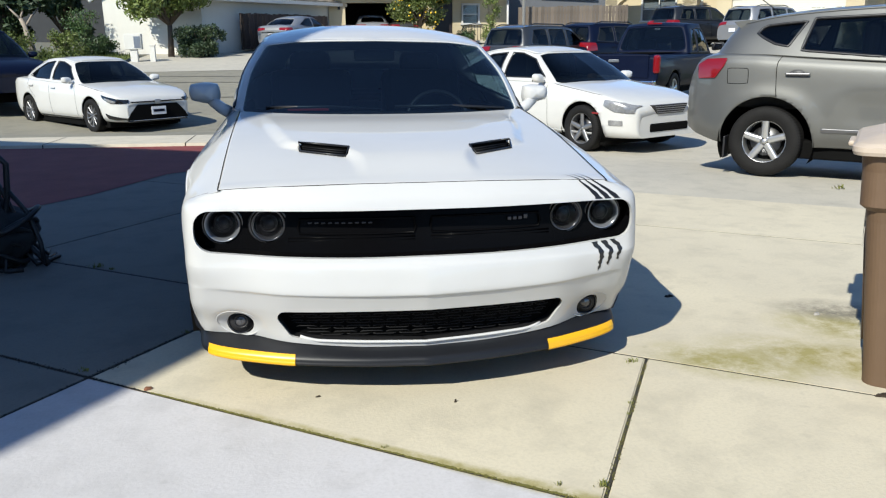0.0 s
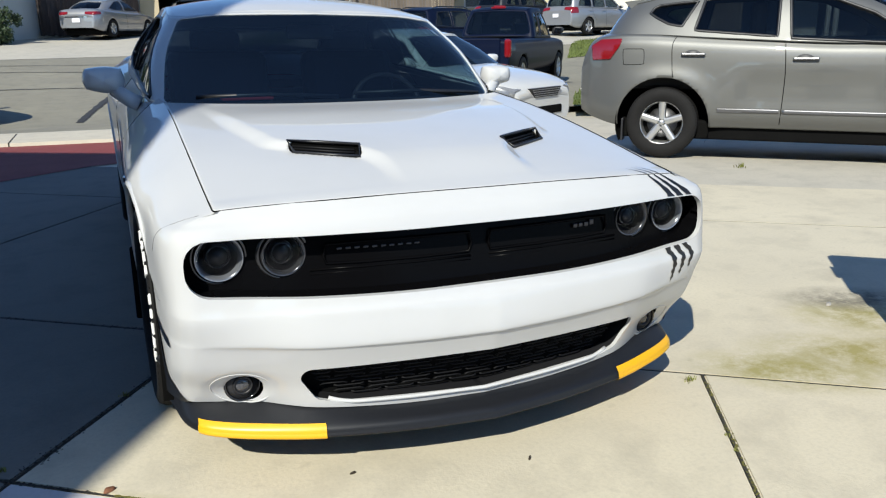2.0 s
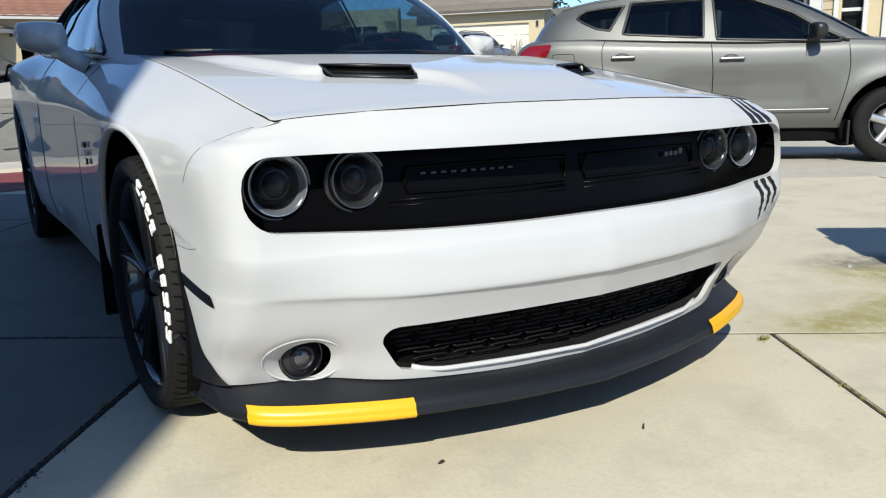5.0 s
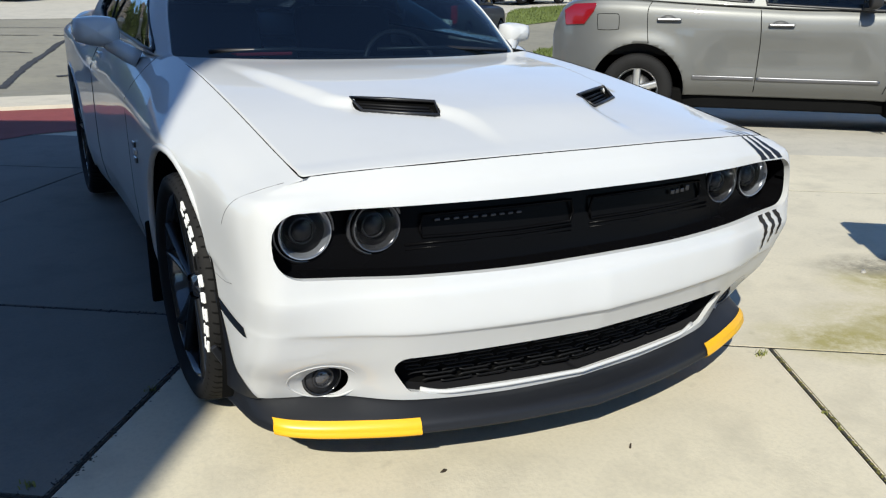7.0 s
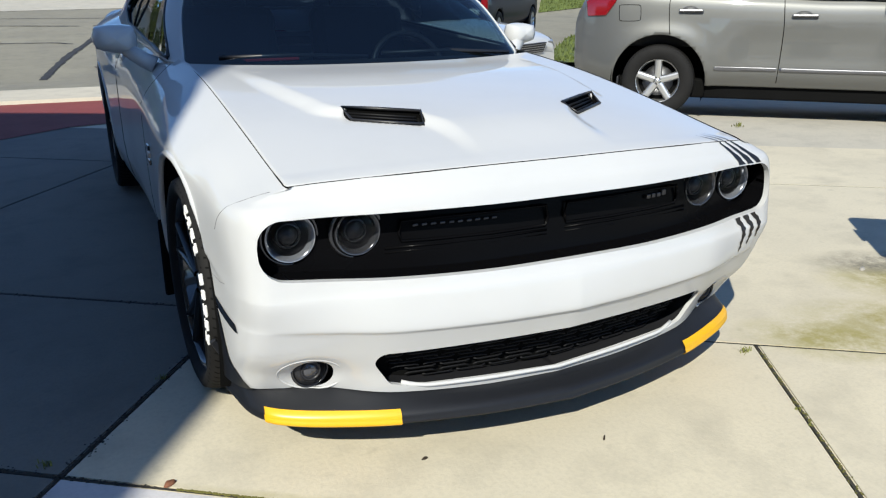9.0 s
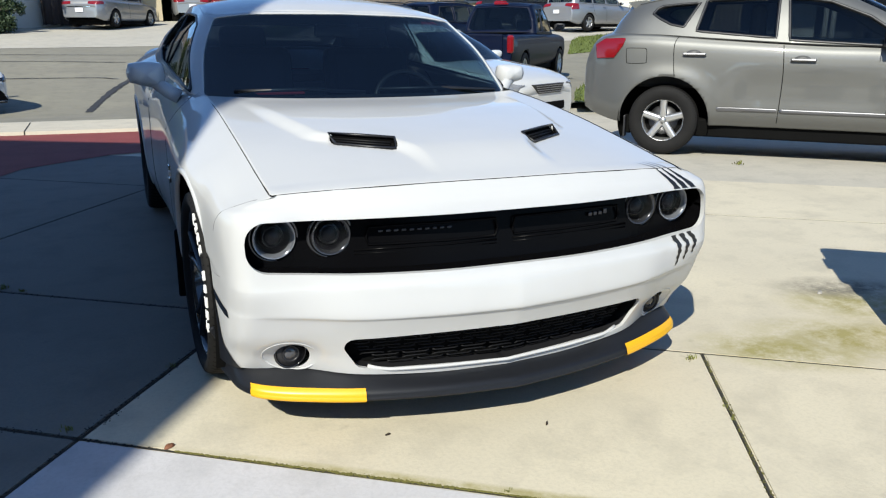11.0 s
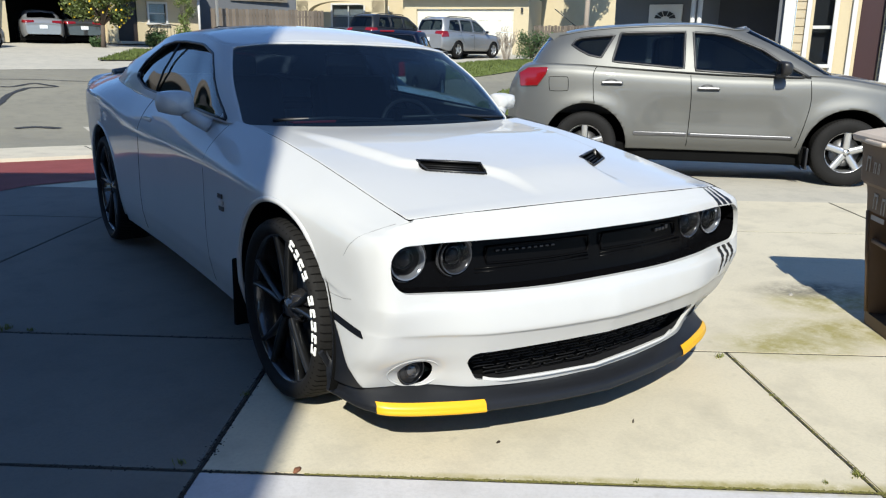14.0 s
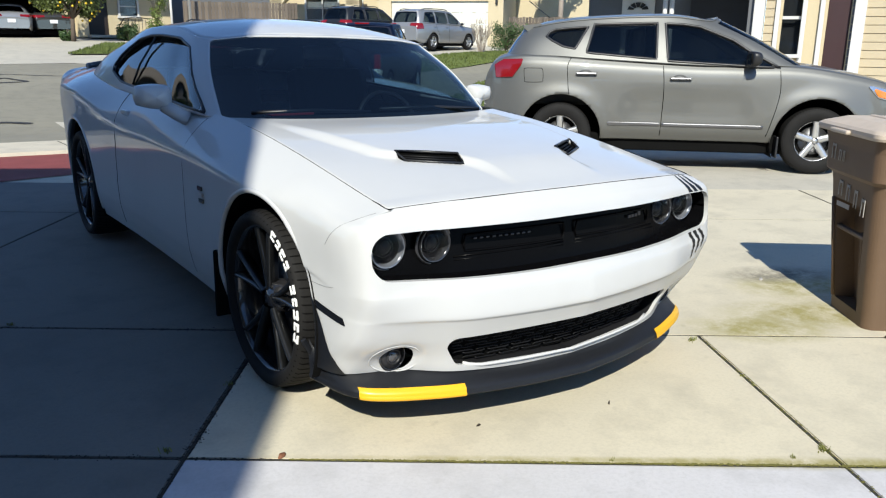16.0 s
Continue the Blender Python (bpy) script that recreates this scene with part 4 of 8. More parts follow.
# black trim between the front tyre and the bumper corner, widening towards the splitter
def sd_trim(P, u, v):
    d = np.hypot(P[:, 1] - 0.875, P[:, 2] - HUB_F[1]) - 0.410 - np.clip((0.49 - P[:, 2]) * 0.46, 0, 0.14)
    return np.maximum.reduce([d, P[:, 1] - 0.8, 0.7 - P[:, 0], P[:, 2] - 0.50])


for s in (1, -1):
    pts = []
    for q in np.linspace(math.radians(158), math.radians(200), 14):
        y, z = 0.875 + 0.410 * math.cos(q), HUB_F[1] + 0.410 * math.sin(q)
        P = belt(np.full(160, float(np.interp(y, [0.485, 0.62], [7, 8]))), np.linspace(0, 6, 160))
        pts.append((s * (P[np.argmin(np.abs(P[:, 2] - z)), 0] - 0.003), y, z))
    tube_part("arch_trim_edge", pts, 0.011, SPLITTER, car, seg=8)
    decal("arch_trim", lambda P, u, v: np.maximum(sd_trim(P, u, v), -sd_arch(P, 0.002)), SPLITTER, 0.004, 4.6, 9.4, 0, 5.2, lab="charcoal wheel arch trim").scale.x = s


def claw(n, high):
    """One torn stripe: over the nose above the lamp, and under it on the bumper."""
    x0 = 0.655 + 0.040 * n
    rnd = random.Random(20 + n)
    def sd(P, u, v):
        z, x = P[:, 2], P[:, 0]
        t = np.clip((z - 0.722) / 0.075, 0, 1)
        mid = x0 + 0.035 - 0.075 * t**1.4 - 0.012 * n * t
        wide = 0.0115 * (1 - t) ** 0.8 + 0.0035 + 0.0022 * np.sin(z * 260 + n) * (1 - t)
        up = np.maximum(np.abs(x - mid) - wide, np.maximum(0.731 - z, z - 0.815))
        q = np.clip((0.578 - z) / (0.13 - 0.02 * n), 0, 1)
        mid2 = x0 + 0.006 + 0.036 * smooth(q / 0.45) - 0.022 * np.maximum(0, q - 0.5) + 0.0015 * np.sin(z * 190 + n)
        wide2 = 0.0125 * (1 - q) ** 0.55 + 0.0005 + 0.0018 * np.sin(z * 300 + 2 * n)
        lo = np.maximum(np.abs(x - mid2) - wide2, np.maximum(np.maximum(z - 0.578, 0.452 + 0.02 * n - z), -sd_grille(P, 0.002)))
        return up if high else lo
    return sd


for n, high in ((0, 1), (1, 1), (2, 1), (0, 0), (1, 0), (2, 0)):
    decal("claw_decal", claw(n, high), DECAL, 0.002, 2.5, 7.6, 3, 9, step=0.0035, lab="torn black claw stripe decal")

# thin tails of the upper stripes, on the bonnet's edge
for n in range(3):
    xs = 0.615 + 0.028 * n
    ys = float(np.interp(xs, [0.5, 0.61, 0.675, 0.72], [0.202, 0.22, 0.232, 0.242])) + 0.006
    edge_a, edge_b = [], []
    for k in range(7):
        q = k / 6
        x, y, w = xs - 0.05 * q**1.2, ys + (0.045 + 0.01 * n) * q, 0.0042 * (1 - q) + 0.0003
        edge_a.append(hood_at(x + 0.75 * w, y + 0.66 * w, 0.0012))
        edge_b.append(hood_at(x - 0.75 * w, y - 0.66 * w, 0.0012))
    mesh_ob("claw_decal", edge_a + edge_b, [(k, k + 1, k + 8, k + 7) for k in range(6)], DECAL, car, "torn black claw stripe decal")

# ---- splitter under the nose
SPX = [0, 0.25, 0.49, 0.66, 0.76, 0.815, 0.85, 0.868, 0.88]
spl = net([
    list(zip([x * 0.99 for x in SPX], [0.150, 0.172, 0.205, 0.285, 0.345, 0.385, 0.43, 0.52, 0.56], [0.188, 0.192, 0.212, 0.228, 0.232, 0.238, 0.245, 0.25, 0.29])),
    list(zip(SPX, [0.107, 0.133, 0.18, 0.25, 0.305, 0.345, 0.40, 0.49, 0.545], [0.183, 0.185, 0.195, 0.203, 0.205, 0.205, 0.205, 0.21, 0.23])),
    list(zip([x * 1.0 for x in SPX], [0.069, 0.098, 0.15, 0.21, 0.258, 0.30, 0.365, 0.47, 0.54], [0.172, 0.172, 0.172, 0.175, 0.177, 0.18, 0.18, 0.18, 0.18])),
    list(zip([x * 1.003 for x in SPX], [0.059, 0.088, 0.142, 0.202, 0.25, 0.292, 0.36, 0.468, 0.54], [0.155, 0.155, 0.156, 0.16, 0.163, 0.166, 0.166, 0.165, 0.165])),
    list(zip([x * 1.0 for x in SPX], [0.064, 0.093, 0.147, 0.207, 0.255, 0.297, 0.365, 0.47, 0.54], [0.138, 0.138, 0.14, 0.144, 0.147, 0.15, 0.15, 0.15, 0.15])),
    list(zip([x * 0.98 for x in SPX], [0.16, 0.17, 0.23, 0.29, 0.34, 0.38, 0.43, 0.52, 0.56], [0.130, 0.13, 0.132, 0.136, 0.138, 0.14, 0.14, 0.14, 0.14])),
    list(zip([x * 0.95 for x in SPX], [0.55] * 9, [0.13] * 9)),
])
splitter = sheet_ob("front_splitter", spl, steps(spl, 0, 8, 0.02, 3), np.linspace(0, 6, 40), SPLITTER, car, label="charcoal plastic chin splitter")
for s in (1, -1):
    P, Q = sheet(spl, np.linspace(2.0, 5.05, 40), np.linspace(1.75, 4.6, 22), lift=-0.004, both=False)
    mesh_ob("edge_guard", P * (s, 1, 1), Q, YELLOW, splitter, "yellow plastic edge guard")
    bm = bmesh.new()
    add_box(bm, (s * 0.872, 0.545, 0.245), (0.02, 0.012, 0.12), 0.004, Matrix.Rotation(0.5 * s, 3, "Y"))
    part("splitter_fin", bm, SPLITTER, splitter, smooth=False)

# ---- wheels
def tyre_profile(r, w, share):
    """(along the axle, radius): outside face at +w/2; share: the rim's part of the radius."""
    h = w / 2
    wall = [(0.5, share - 0.035), (0.8, share - 0.02), (0.97, share + 0.02), (1.02, (share + 0.98) / 2), (0.96, 0.962), (0.82, 0.987), (0.4, 1.0)]
    return [(-h * a, r * b) for a, b in wall[1:]] + [(0, r)] + [(h * a, r * b) for a, b in wall[::-1]]


def wheel(parent, x, y, z, r, w, s, rim_mat, spokes=5, split=True, steer=0.0, letters=False, rim_share=0.74, name="wheel"):
    """A wheel whose outside faces s (+1 or -1) along x."""
    hub = new(name)
    hub.parent, hub.matrix_basis = parent, pose(x, y, z, 0, 0, steer)
    v, f = lathe(tyre_profile(r, w, rim_share), 64)
    tyre = mesh_ob("tyre", [(s * a, b, c) for a, b, c in v], f, RUBBER, hub)
    h, rr = w / 2, r * rim_share
    # tread grooves: thin dark slots wrapped over the shoulders
    prof = [(h * 0.30, r * 1.0), (h * 0.55, r * 0.9955), (h * 0.82, r * 0.985), (h * 0.95, r * 0.955), (h * 0.985, r * 0.93)]
    bm = bmesh.new()
    for k in range(72):
        a = k * math.tau / 72
        for side in (-1, 1):
            rows = []
            for i, (t, q) in enumerate(prof):
                c = a + side * 0.012 * i
                rows.append([bm.verts.new((side * (t + 0.0012), (q + 0.0012) * math.cos(c + e), (q + 0.0012) * math.sin(c + e))) for e in (-0.0075, 0.0075)])
            for m0, m1 in zip(rows, rows[1:]):
                bm.faces.new((m0[0], m0[1], m1[1], m1[0]))
    tagged(part("tread_pattern", bm, MATT_BLACK, tyre, smooth=False), kind="stuff")
    v, f = lathe([(h * 0.80, rr + 0.004), (h * 0.86, rr), (h * 0.82, rr * 0.965), (h * 0.70, rr * 0.95), (h * 0.2, rr * 0.9), (-h * 0.7, rr * 0.9)], 56)
    rim = mesh_ob("rim", [(s * a, b, c) for a, b, c in v], f, rim_mat, hub)
    v, f = lathe([(h * 0.05, 0.01), (h * 0.05, rr * 0.70), (-h * 0.1, rr * 0.70)], 40)
    mesh_ob("brake_disc", [(s * a, b, c) for a, b, c in v], f, DIM_STEEL, hub)
    v, f = lathe([(h * 0.0, 0.01), (h * 0.0, rr * 0.93)], 40)
    mesh_ob("wheel_backing", [(s * (a - 0.03), b, c) for a, b, c in v], f, MATT_BLACK, hub)
    v, f = lathe([(h * 0.72, 0.001), (h * 0.72, rr * 0.10), (h * 0.62, rr * 0.13), (h * 0.6, rr * 0.22), (h * 0.2, rr * 0.24)], 28)
    cap = mesh_ob("hub_cap", [(s * a, b, c) for a, b, c in v], f, rim_mat, hub)
    for k in range(5):
        a = (k + 0.5) * math.tau / 5
        v, f = lathe([(h * 0.66, 0.001), (h * 0.66, r * 0.022), (h * 0.4, r * 0.026)], 8)
        mesh_ob("wheel_nut", [(s * q, b + math.cos(a) * rr * 0.165, c + math.sin(a) * rr * 0.165) for q, b, c in v], f, STEEL if rim_mat is not RIM_BLACK else RIM_BLACK, cap)
    for k in range(spokes):
        a0 = math.pi / 2 + k * math.tau / spokes
        arms = ((-0.05, -0.20), (0.05, 0.20)) if split else ((0.0, 0.0),)
        for b0, b1 in arms:
            w0, w1 = (0.026, 0.017) if split else ((0.085, 0.075) if spokes < 7 else (0.045, 0.035))
            vs, fs, n = [], [], 6
            for i in range(n + 1):
                t = i / n
                ra = rr * (0.16 + 0.80 * t)
                ang = a0 + b0 * (1 - t) + b1 * t**0.8
                ww = (w0 * (1 - t) + w1 * t) * (r / 0.36)
                ax = h * (0.74 + 0.12 * t)
                for da, dx in ((-1, -0.016), (-0.55, 0.0), (0.55, 0.0), (1, -0.016), (0, -0.05)):
                    px, pz = math.cos(ang), math.sin(ang)
                    vs.append((s * (ax + dx), px * ra - pz * ww * da * 0.5, pz * ra + px * ww * da * 0.5))
            for i in range(n):
                for j in range(5):
                    fs.append((i * 5 + j, i * 5 + (j + 1) % 5, (i + 1) * 5 + (j + 1) % 5, (i + 1) * 5 + j))
            mesh_ob("spoke", vs, fs, SPOKE if rim_mat is RIM_BLACK else rim_mat, rim)
    if letters:
        # raised white maker's lettering as plain rounded blocks on the side wall
        for start in (62,):
            for k in range(10):
                if k == 4:
                    continue
                q = math.radians(180 - start + k * 8.1)
                R = r * 0.903
                bm = bmesh.new()
                wide = (0.034, 0.028, 0.036, 0.031, 0.034)[k % 5]
                for dr in (-0.011, 0.011):
                    add_box(bm, (s * h * 1.0, math.cos(q) * (R + dr), math.sin(q) * (R + dr)), (0.008, 0.010, wide), 0.003, Matrix.Rotation(q, 3, "X"))
                q2 = q + (0.03 if k % 2 else -0.03)
                add_box(bm, (s * h * 1.0, math.cos(q2) * R, math.sin(q2) * R), (0.008, 0.024, 0.013), 0.003, Matrix.Rotation(q2, 3, "X"))
                part("lettering_block", bm, WHITE_LETTER, tyre, "raised white lettering block", smooth=False)
    return hub


for s in (1, -1):
    wheel(car, s * 0.783, HUB_F[0], 0.346, 0.346, 0.262, s, RIM_BLACK, 5, True, -1.5 * s, True, 0.825, name="front_wheel")
    wheel(car, s * 0.80, HUB_R[0], 0.357, 0.357, 0.27, s, RIM_BLACK, 5, True, 0.0, False, 0.825, name="rear_wheel")
    for yc, zc in ((0.875, HUB_F[1]), HUB_R):
        # arch lip and dark wheel house
        a = np.linspace(math.radians(-18), math.radians(160 if yc < 2 else 198), 40)
        pts = []
        for q in a:
            ra = 0.410 if yc < 2 else 0.415
            yy, zz = yc + ra * math.cos(q), zc + ra * math.sin(q)
            uu = np.interp(yy, [0.50] + SIDE_Y, range(7, 18))
            best = belt(np.full(120, uu), np.linspace(0, 8, 120))
            i = np.argmin(np.abs(best[:, 2] - zz))
            pts.append((s * (best[i, 0] - 0.004), yy, zz))
        tube_part("arch_lip", pts, 0.011, WHITE, car, seg=8)
        v, f = lathe([(0.0, 0.43), (-0.36, 0.43), (-0.36, 0.01)], 40, span=math.radians(230), start=math.radians(-25))
        mesh_ob("wheel_house", [(s * (0.90 + t), yc + b, zc + c) for t, b, c in v], f, MATT_BLACK, car)
    box_part("mud_flap", (s * 0.872, 1.30, 0.31), (0.14, 0.02, 0.29), MATT_BLACK, car, 0.008)
    box_part("underbody", (s * 0.42, 2.4, 0.21), (0.82, 2.2, 0.06), MATT_BLACK, car, 0.01)
box_part("engine_floor", (0, 0.75, 0.22), (1.0, 0.95, 0.1), MATT_BLACK, car, 0.01)
box_part("rear_floor", (0, 4.3, 0.35), (1.2, 0.9, 0.1), MATT_BLACK, car, 0.01)

def near_x(P, y, z):
    """The x of a sheet near (y, z), blended over its nearest points."""
    d = np.hypot(P[:, 1] - y, P[:, 2] - z)
    k = np.argsort(d)[:10]
    w = 1 / (d[k] + 0.004) ** 2
    return float((P[k, 0] * w).sum() / w.sum())


# ---- cabin: pillars, roof and glass
BASE = [(0, 1.50, 0.95), (0.45, 1.55, 0.955), (0.775, 1.69, 0.965), (0.815, 2.2, 0.985), (0.82, 2.8, 1.0), (0.82, 3.4, 1.03), (0.77, 4.02, 1.085), (0.58, 4.34, 1.10), (0, 4.44, 1.10)]
TOP = [(0, 2.03, 1.345), (0.42, 2.07, 1.337), (0.635, 2.15, 1.315), (0.635, 2.55, 1.365), (0.625, 3.0, 1.375), (0.62, 3.33, 1.35), (0.60, 3.66, 1.295), (0.47, 3.78, 1.285), (0, 3.82, 1.30)]
MID = [((a[0] + b[0]) / 2 + 0.022 * (a[0] > 0.1), (a[1] + b[1]) / 2 - 0.03 * (i < 2) + (0.0 if i < 6 else 0.0), (a[2] + b[2]) / 2 + 0.016) for i, (a, b) in enumerate(zip(BASE, TOP))]
cabin = net([BASE, MID, TOP])
DLO = [(1.745, 0.980), (1.90, 1.078), (2.06, 1.190), (2.20, 1.268), (2.42, 1.312), (2.75, 1.328), (2.98, 1.328), (3.19, 1.305), (3.36, 1.217), (3.43, 1.14), (3.41, 1.110), (3.14, 1.055), (2.4, 1.015)]


def sd_side(P, grow=0.0):
    return np.maximum(sd_poly(P[:, 1], P[:, 2], DLO, 0.02) - grow, 0.56 - np.abs(P[:, 0]))


def sd_front(P, u, v, grow=0.0):
    a, b = np.maximum(u - 1.87 - grow * 3, -9), np.maximum(0.0 - v - grow * 4, v - 1.94 - grow * 4) * 0.28
    a = a * 0.36
    r = 0.03
    return np.minimum(np.maximum(a + r, b + r), 0) + np.hypot(np.maximum(a + r, 0), np.maximum(b + r, 0)) - r


def sd_rear(P, u, v):
    return np.maximum(np.maximum(7.0 - u, 0.15 - v), v - 1.85) * 0.3


UC, VC = steps(cabin, 0, 8, 0.022, 1), np.linspace(0, 2, 40)
sheet_ob("cabin_shell", cabin, UC, VC, WHITE, car, lambda P, u, v: -np.minimum.reduce([sd_side(P), sd_front(P, u, v), sd_rear(P, u, v)]), thick=0.012)
sheet_ob("windscreen", cabin, np.linspace(0, 2, 50), VC, TINT, car, lambda P, u, v: sd_front(P, u, v, 0.008), lift=-0.004, label="dark tinted windscreen")
for s in (1, -1):
    for nm, k, mat in (("side_window", 1, TINT_SIDE), ("quarter_window", -1, TINT_REAR)):
        P, Q = sheet(cabin, np.linspace(2, 6.2, 90), VC, lambda P, u, v: np.maximum(sd_side(P, 0.006), k * (P[:, 1] - 2.93 + 0.25 * (P[:, 2] - 1.05))), lift=-0.008, both=False)
        P[:, 0] -= 0.10 * np.clip(P[:, 2] - 1.02, 0, 1)
        mesh_ob(nm, P * (s, 1, 1), Q, mat, car, "dark tinted " + nm.replace("_", " "))
    P, Q = sheet(cabin, np.linspace(2, 6.2, 90), VC, lambda P, u, v: sd_side(P, 0.006), lift=-0.008, both=False)
    loop = np.array(DLO + DLO[:1])
    t = np.linspace(0, len(DLO), 90)
    yz = np.stack([np.interp(t, range(len(loop)), loop[:, 0]), np.interp(t, range(len(loop)), loop[:, 1])], 1)
    pts = []
    for y, z in yz[:-1]:
        pts.append((s * (near_x(P, y, z) + 0.004), y, z))
    tube_part("window_seal", pts, 0.008, SATIN_BLACK, car, seg=6, closed=True)
    q = [P[np.argmin(np.hypot(P[:, 1] - y, P[:, 2] - z))] for y, z in ((2.93, 1.045), (2.90, 1.17), (2.868, 1.32))]
    tube_part("quarter_bar", [(s * (p[0] + 0.003), p[1], p[2]) for p in q], 0.006, SATIN_BLACK, car, seg=6)
sheet_ob("rear_window", cabin, np.linspace(6.4, 8, 30), VC, TINT_REAR, car, lambda P, u, v: sd_rear(P, u, v), lift=-0.006, label="black tinted rear window")
ROOF_Z = ([2.03, 2.2, 2.4, 2.7, 3.0, 3.3, 3.6, 3.82], [1.345, 1.385, 1.413, 1.436, 1.437, 1.412, 1.36, 1.30])


def roof(u, v):
    P = curve(u, np.arange(9), np.array(TOP))
    zc = curve(P[:, 1], ROOF_Z[0], np.array(ROOF_Z[1]))
    w = np.clip(v, 0, 1)
    out = P.copy()
    out[:, 0] = P[:, 0] * (1 - w)
    out[:, 2] = P[:, 2] + (zc - P[:, 2]) * (1 - (1 - w) ** 2.4)
    return out


sheet_ob("roof", roof, steps(cabin, 0, 8, 0.03, 2), np.linspace(0, 1, 22), WHITE, car, thick=0.01)
# rear deck with a low black spoiler
deck = net([[(0, 4.40, 1.10), (0.3, 4.38, 1.10), (0.58, 4.26, 1.097), (0.75, 3.95, 1.084)], [(0, 4.6, 1.115), (0.3, 4.6, 1.113), (0.55, 4.55, 1.108), (0.68, 4.4, 1.10)], [(0, 4.94, 1.11), (0.3, 4.92, 1.108), (0.5, 4.88, 1.105), (0.62, 4.82, 1.095)]])
sheet_ob("boot_lid", deck, np.linspace(0, 3, 20), np.linspace(0, 2, 16), WHITE, car, thick=0.01)
spo = [(-0.68, 4.52, 1.095), (-0.66, 4.70, 1.112), (-0.5, 4.84, 1.128), (0, 4.90, 1.132), (0.5, 4.84, 1.128), (0.66, 4.70, 1.112), (0.68, 4.52, 1.095)]
tube_part("boot_spoiler", spo, [0.010, 0.020, 0.024, 0.024, 0.024, 0.020, 0.010], SATIN_BLACK, car, "low black boot spoiler", 10)

# cabin inside
box_part("dashboard", (0, 1.72, 0.86), (1.42, 0.42, 0.16), CABIN, car, 0.05)
box_part("cabin_floor", (0, 2.6, 0.35), (1.5, 2.2, 0.06), CABIN, car, 0.01)
box_part("parcel_shelf", (0, 3.7, 0.93), (1.2, 0.6, 0.05), CABIN, car, 0.01)
for s in (1, -1):
    seat = box_part("seat_back", (s * 0.37, 2.72, 0.80), (0.54, 0.16, 0.72), CABIN, car, 0.06, turn=Matrix.Rotation(-0.25, 3, "X"))
    box_part("headrest", (s * 0.37, 2.84, 1.18), (0.27, 0.10, 0.17), CABIN, seat, 0.04)
    box_part("seat_cushion", (s * 0.37, 2.42, 0.52), (0.52, 0.52, 0.16), CABIN, car, 0.05)
    box_part("door_lining", (s * 0.79, 2.5, 0.68), (0.05, 1.2, 0.52), CABIN, car, 0.02)
box_part("dash_mat", (-0.40, 1.70, 0.972), (0.22, 0.10, 0.018), plain("red cloth", (0.30, 0.02, 0.035), 0.8), car, 0.006)
wc, pts = Vector((0.37, 2.04, 0.865)), []
for k in range(28):
    a = k * math.tau / 28
    pts.append(wc + Vector((0.185 * math.cos(a), 0.07 * math.sin(a), 0.172 * math.sin(a))))
steer_wheel = tube_part("steering_wheel", pts, 0.014, SATIN_BLACK, car, seg=8, closed=True)
box_part("wheel_boss", wc, (0.13, 0.05, 0.10), CABIN, steer_wheel, 0.02)
box_part("rear_view_mirror", (0, 2.12, 1.25), (0.24, 0.03, 0.07), CABIN, car, 0.015)

# door mirrors, handles, shut lines, badge, wipers
for s in (1, -1):
    v, f = lathe([(-0.055, 0.001), (-0.05, 0.05), (-0.02, 0.085), (0.03, 0.095), (0.055, 0.088), (0.06, 0.001)], 32)
    # squarer than round, drawn out towards its tip; the far one is folded in a little
    inb, size = (0.03, 0.9) if s == 1 else (0.0, 1.0)
    v = [(t, b * (math.hypot(b, c) / max(abs(b), abs(c), 1e-6)) ** 0.55, c * (math.hypot(b, c) / max(abs(b), abs(c), 1e-6)) ** 0.55) for t, b, c in v]
    mirror = mesh_ob("door_mirror", [(s * (0.965 - inb + b * 0.90 * size), 1.93 + t * 1.0 - abs(b) * 0.12, 1.045 - inb * 0.4 + size * c * (0.60 - 0.9 * b) + 0.06 * b) for t, b, c in v], f, WHITE, car, "white door mirror")
    tube_part("mirror_stalk", [(s * 0.83, 1.87, 0.945), (s * 0.87, 1.88, 0.965), (s * 0.925, 1.92, 1.005)], [0.034, 0.032, 0.03], WHITE, mirror, seg=12)
    box_part("mirror_glass", (s * (0.962 - inb), 1.976, 1.045 - inb * 0.4), (0.115, 0.006, 0.065), CHROME, mirror, 0.002)
    box_part("door_handle", (s * 0.876, 2.80, 0.905), (0.03, 0.15, 0.035), WHITE, car, 0.012)
    for k in range(3):
        box_part("wing_badge", (s * 0.931, 1.455 - k * 0.006, 0.69 - k * 0.026), (0.008, 0.05, 0.019), GLOSS_BLACK if k != 1 else STEEL, car, 0.002)
    box_part("boot_lamp", (s * 0.55, 4.94, 0.86), (0.55, 0.03, 0.12), RED_LAMP, car, 0.01)


def seam(u0, u1, v0, v1, name="shut_line", r=0.0022):
    t = np.linspace(0, 1, 24)
    P = belt(u0 + (u1 - u0) * t, v0 + (v1 - v0) * t)
    for s in (1, -1):
        tube_part(name, [(s * p[0], p[1], p[2]) for p in P], r, MATT_BLACK, car, seg=5)


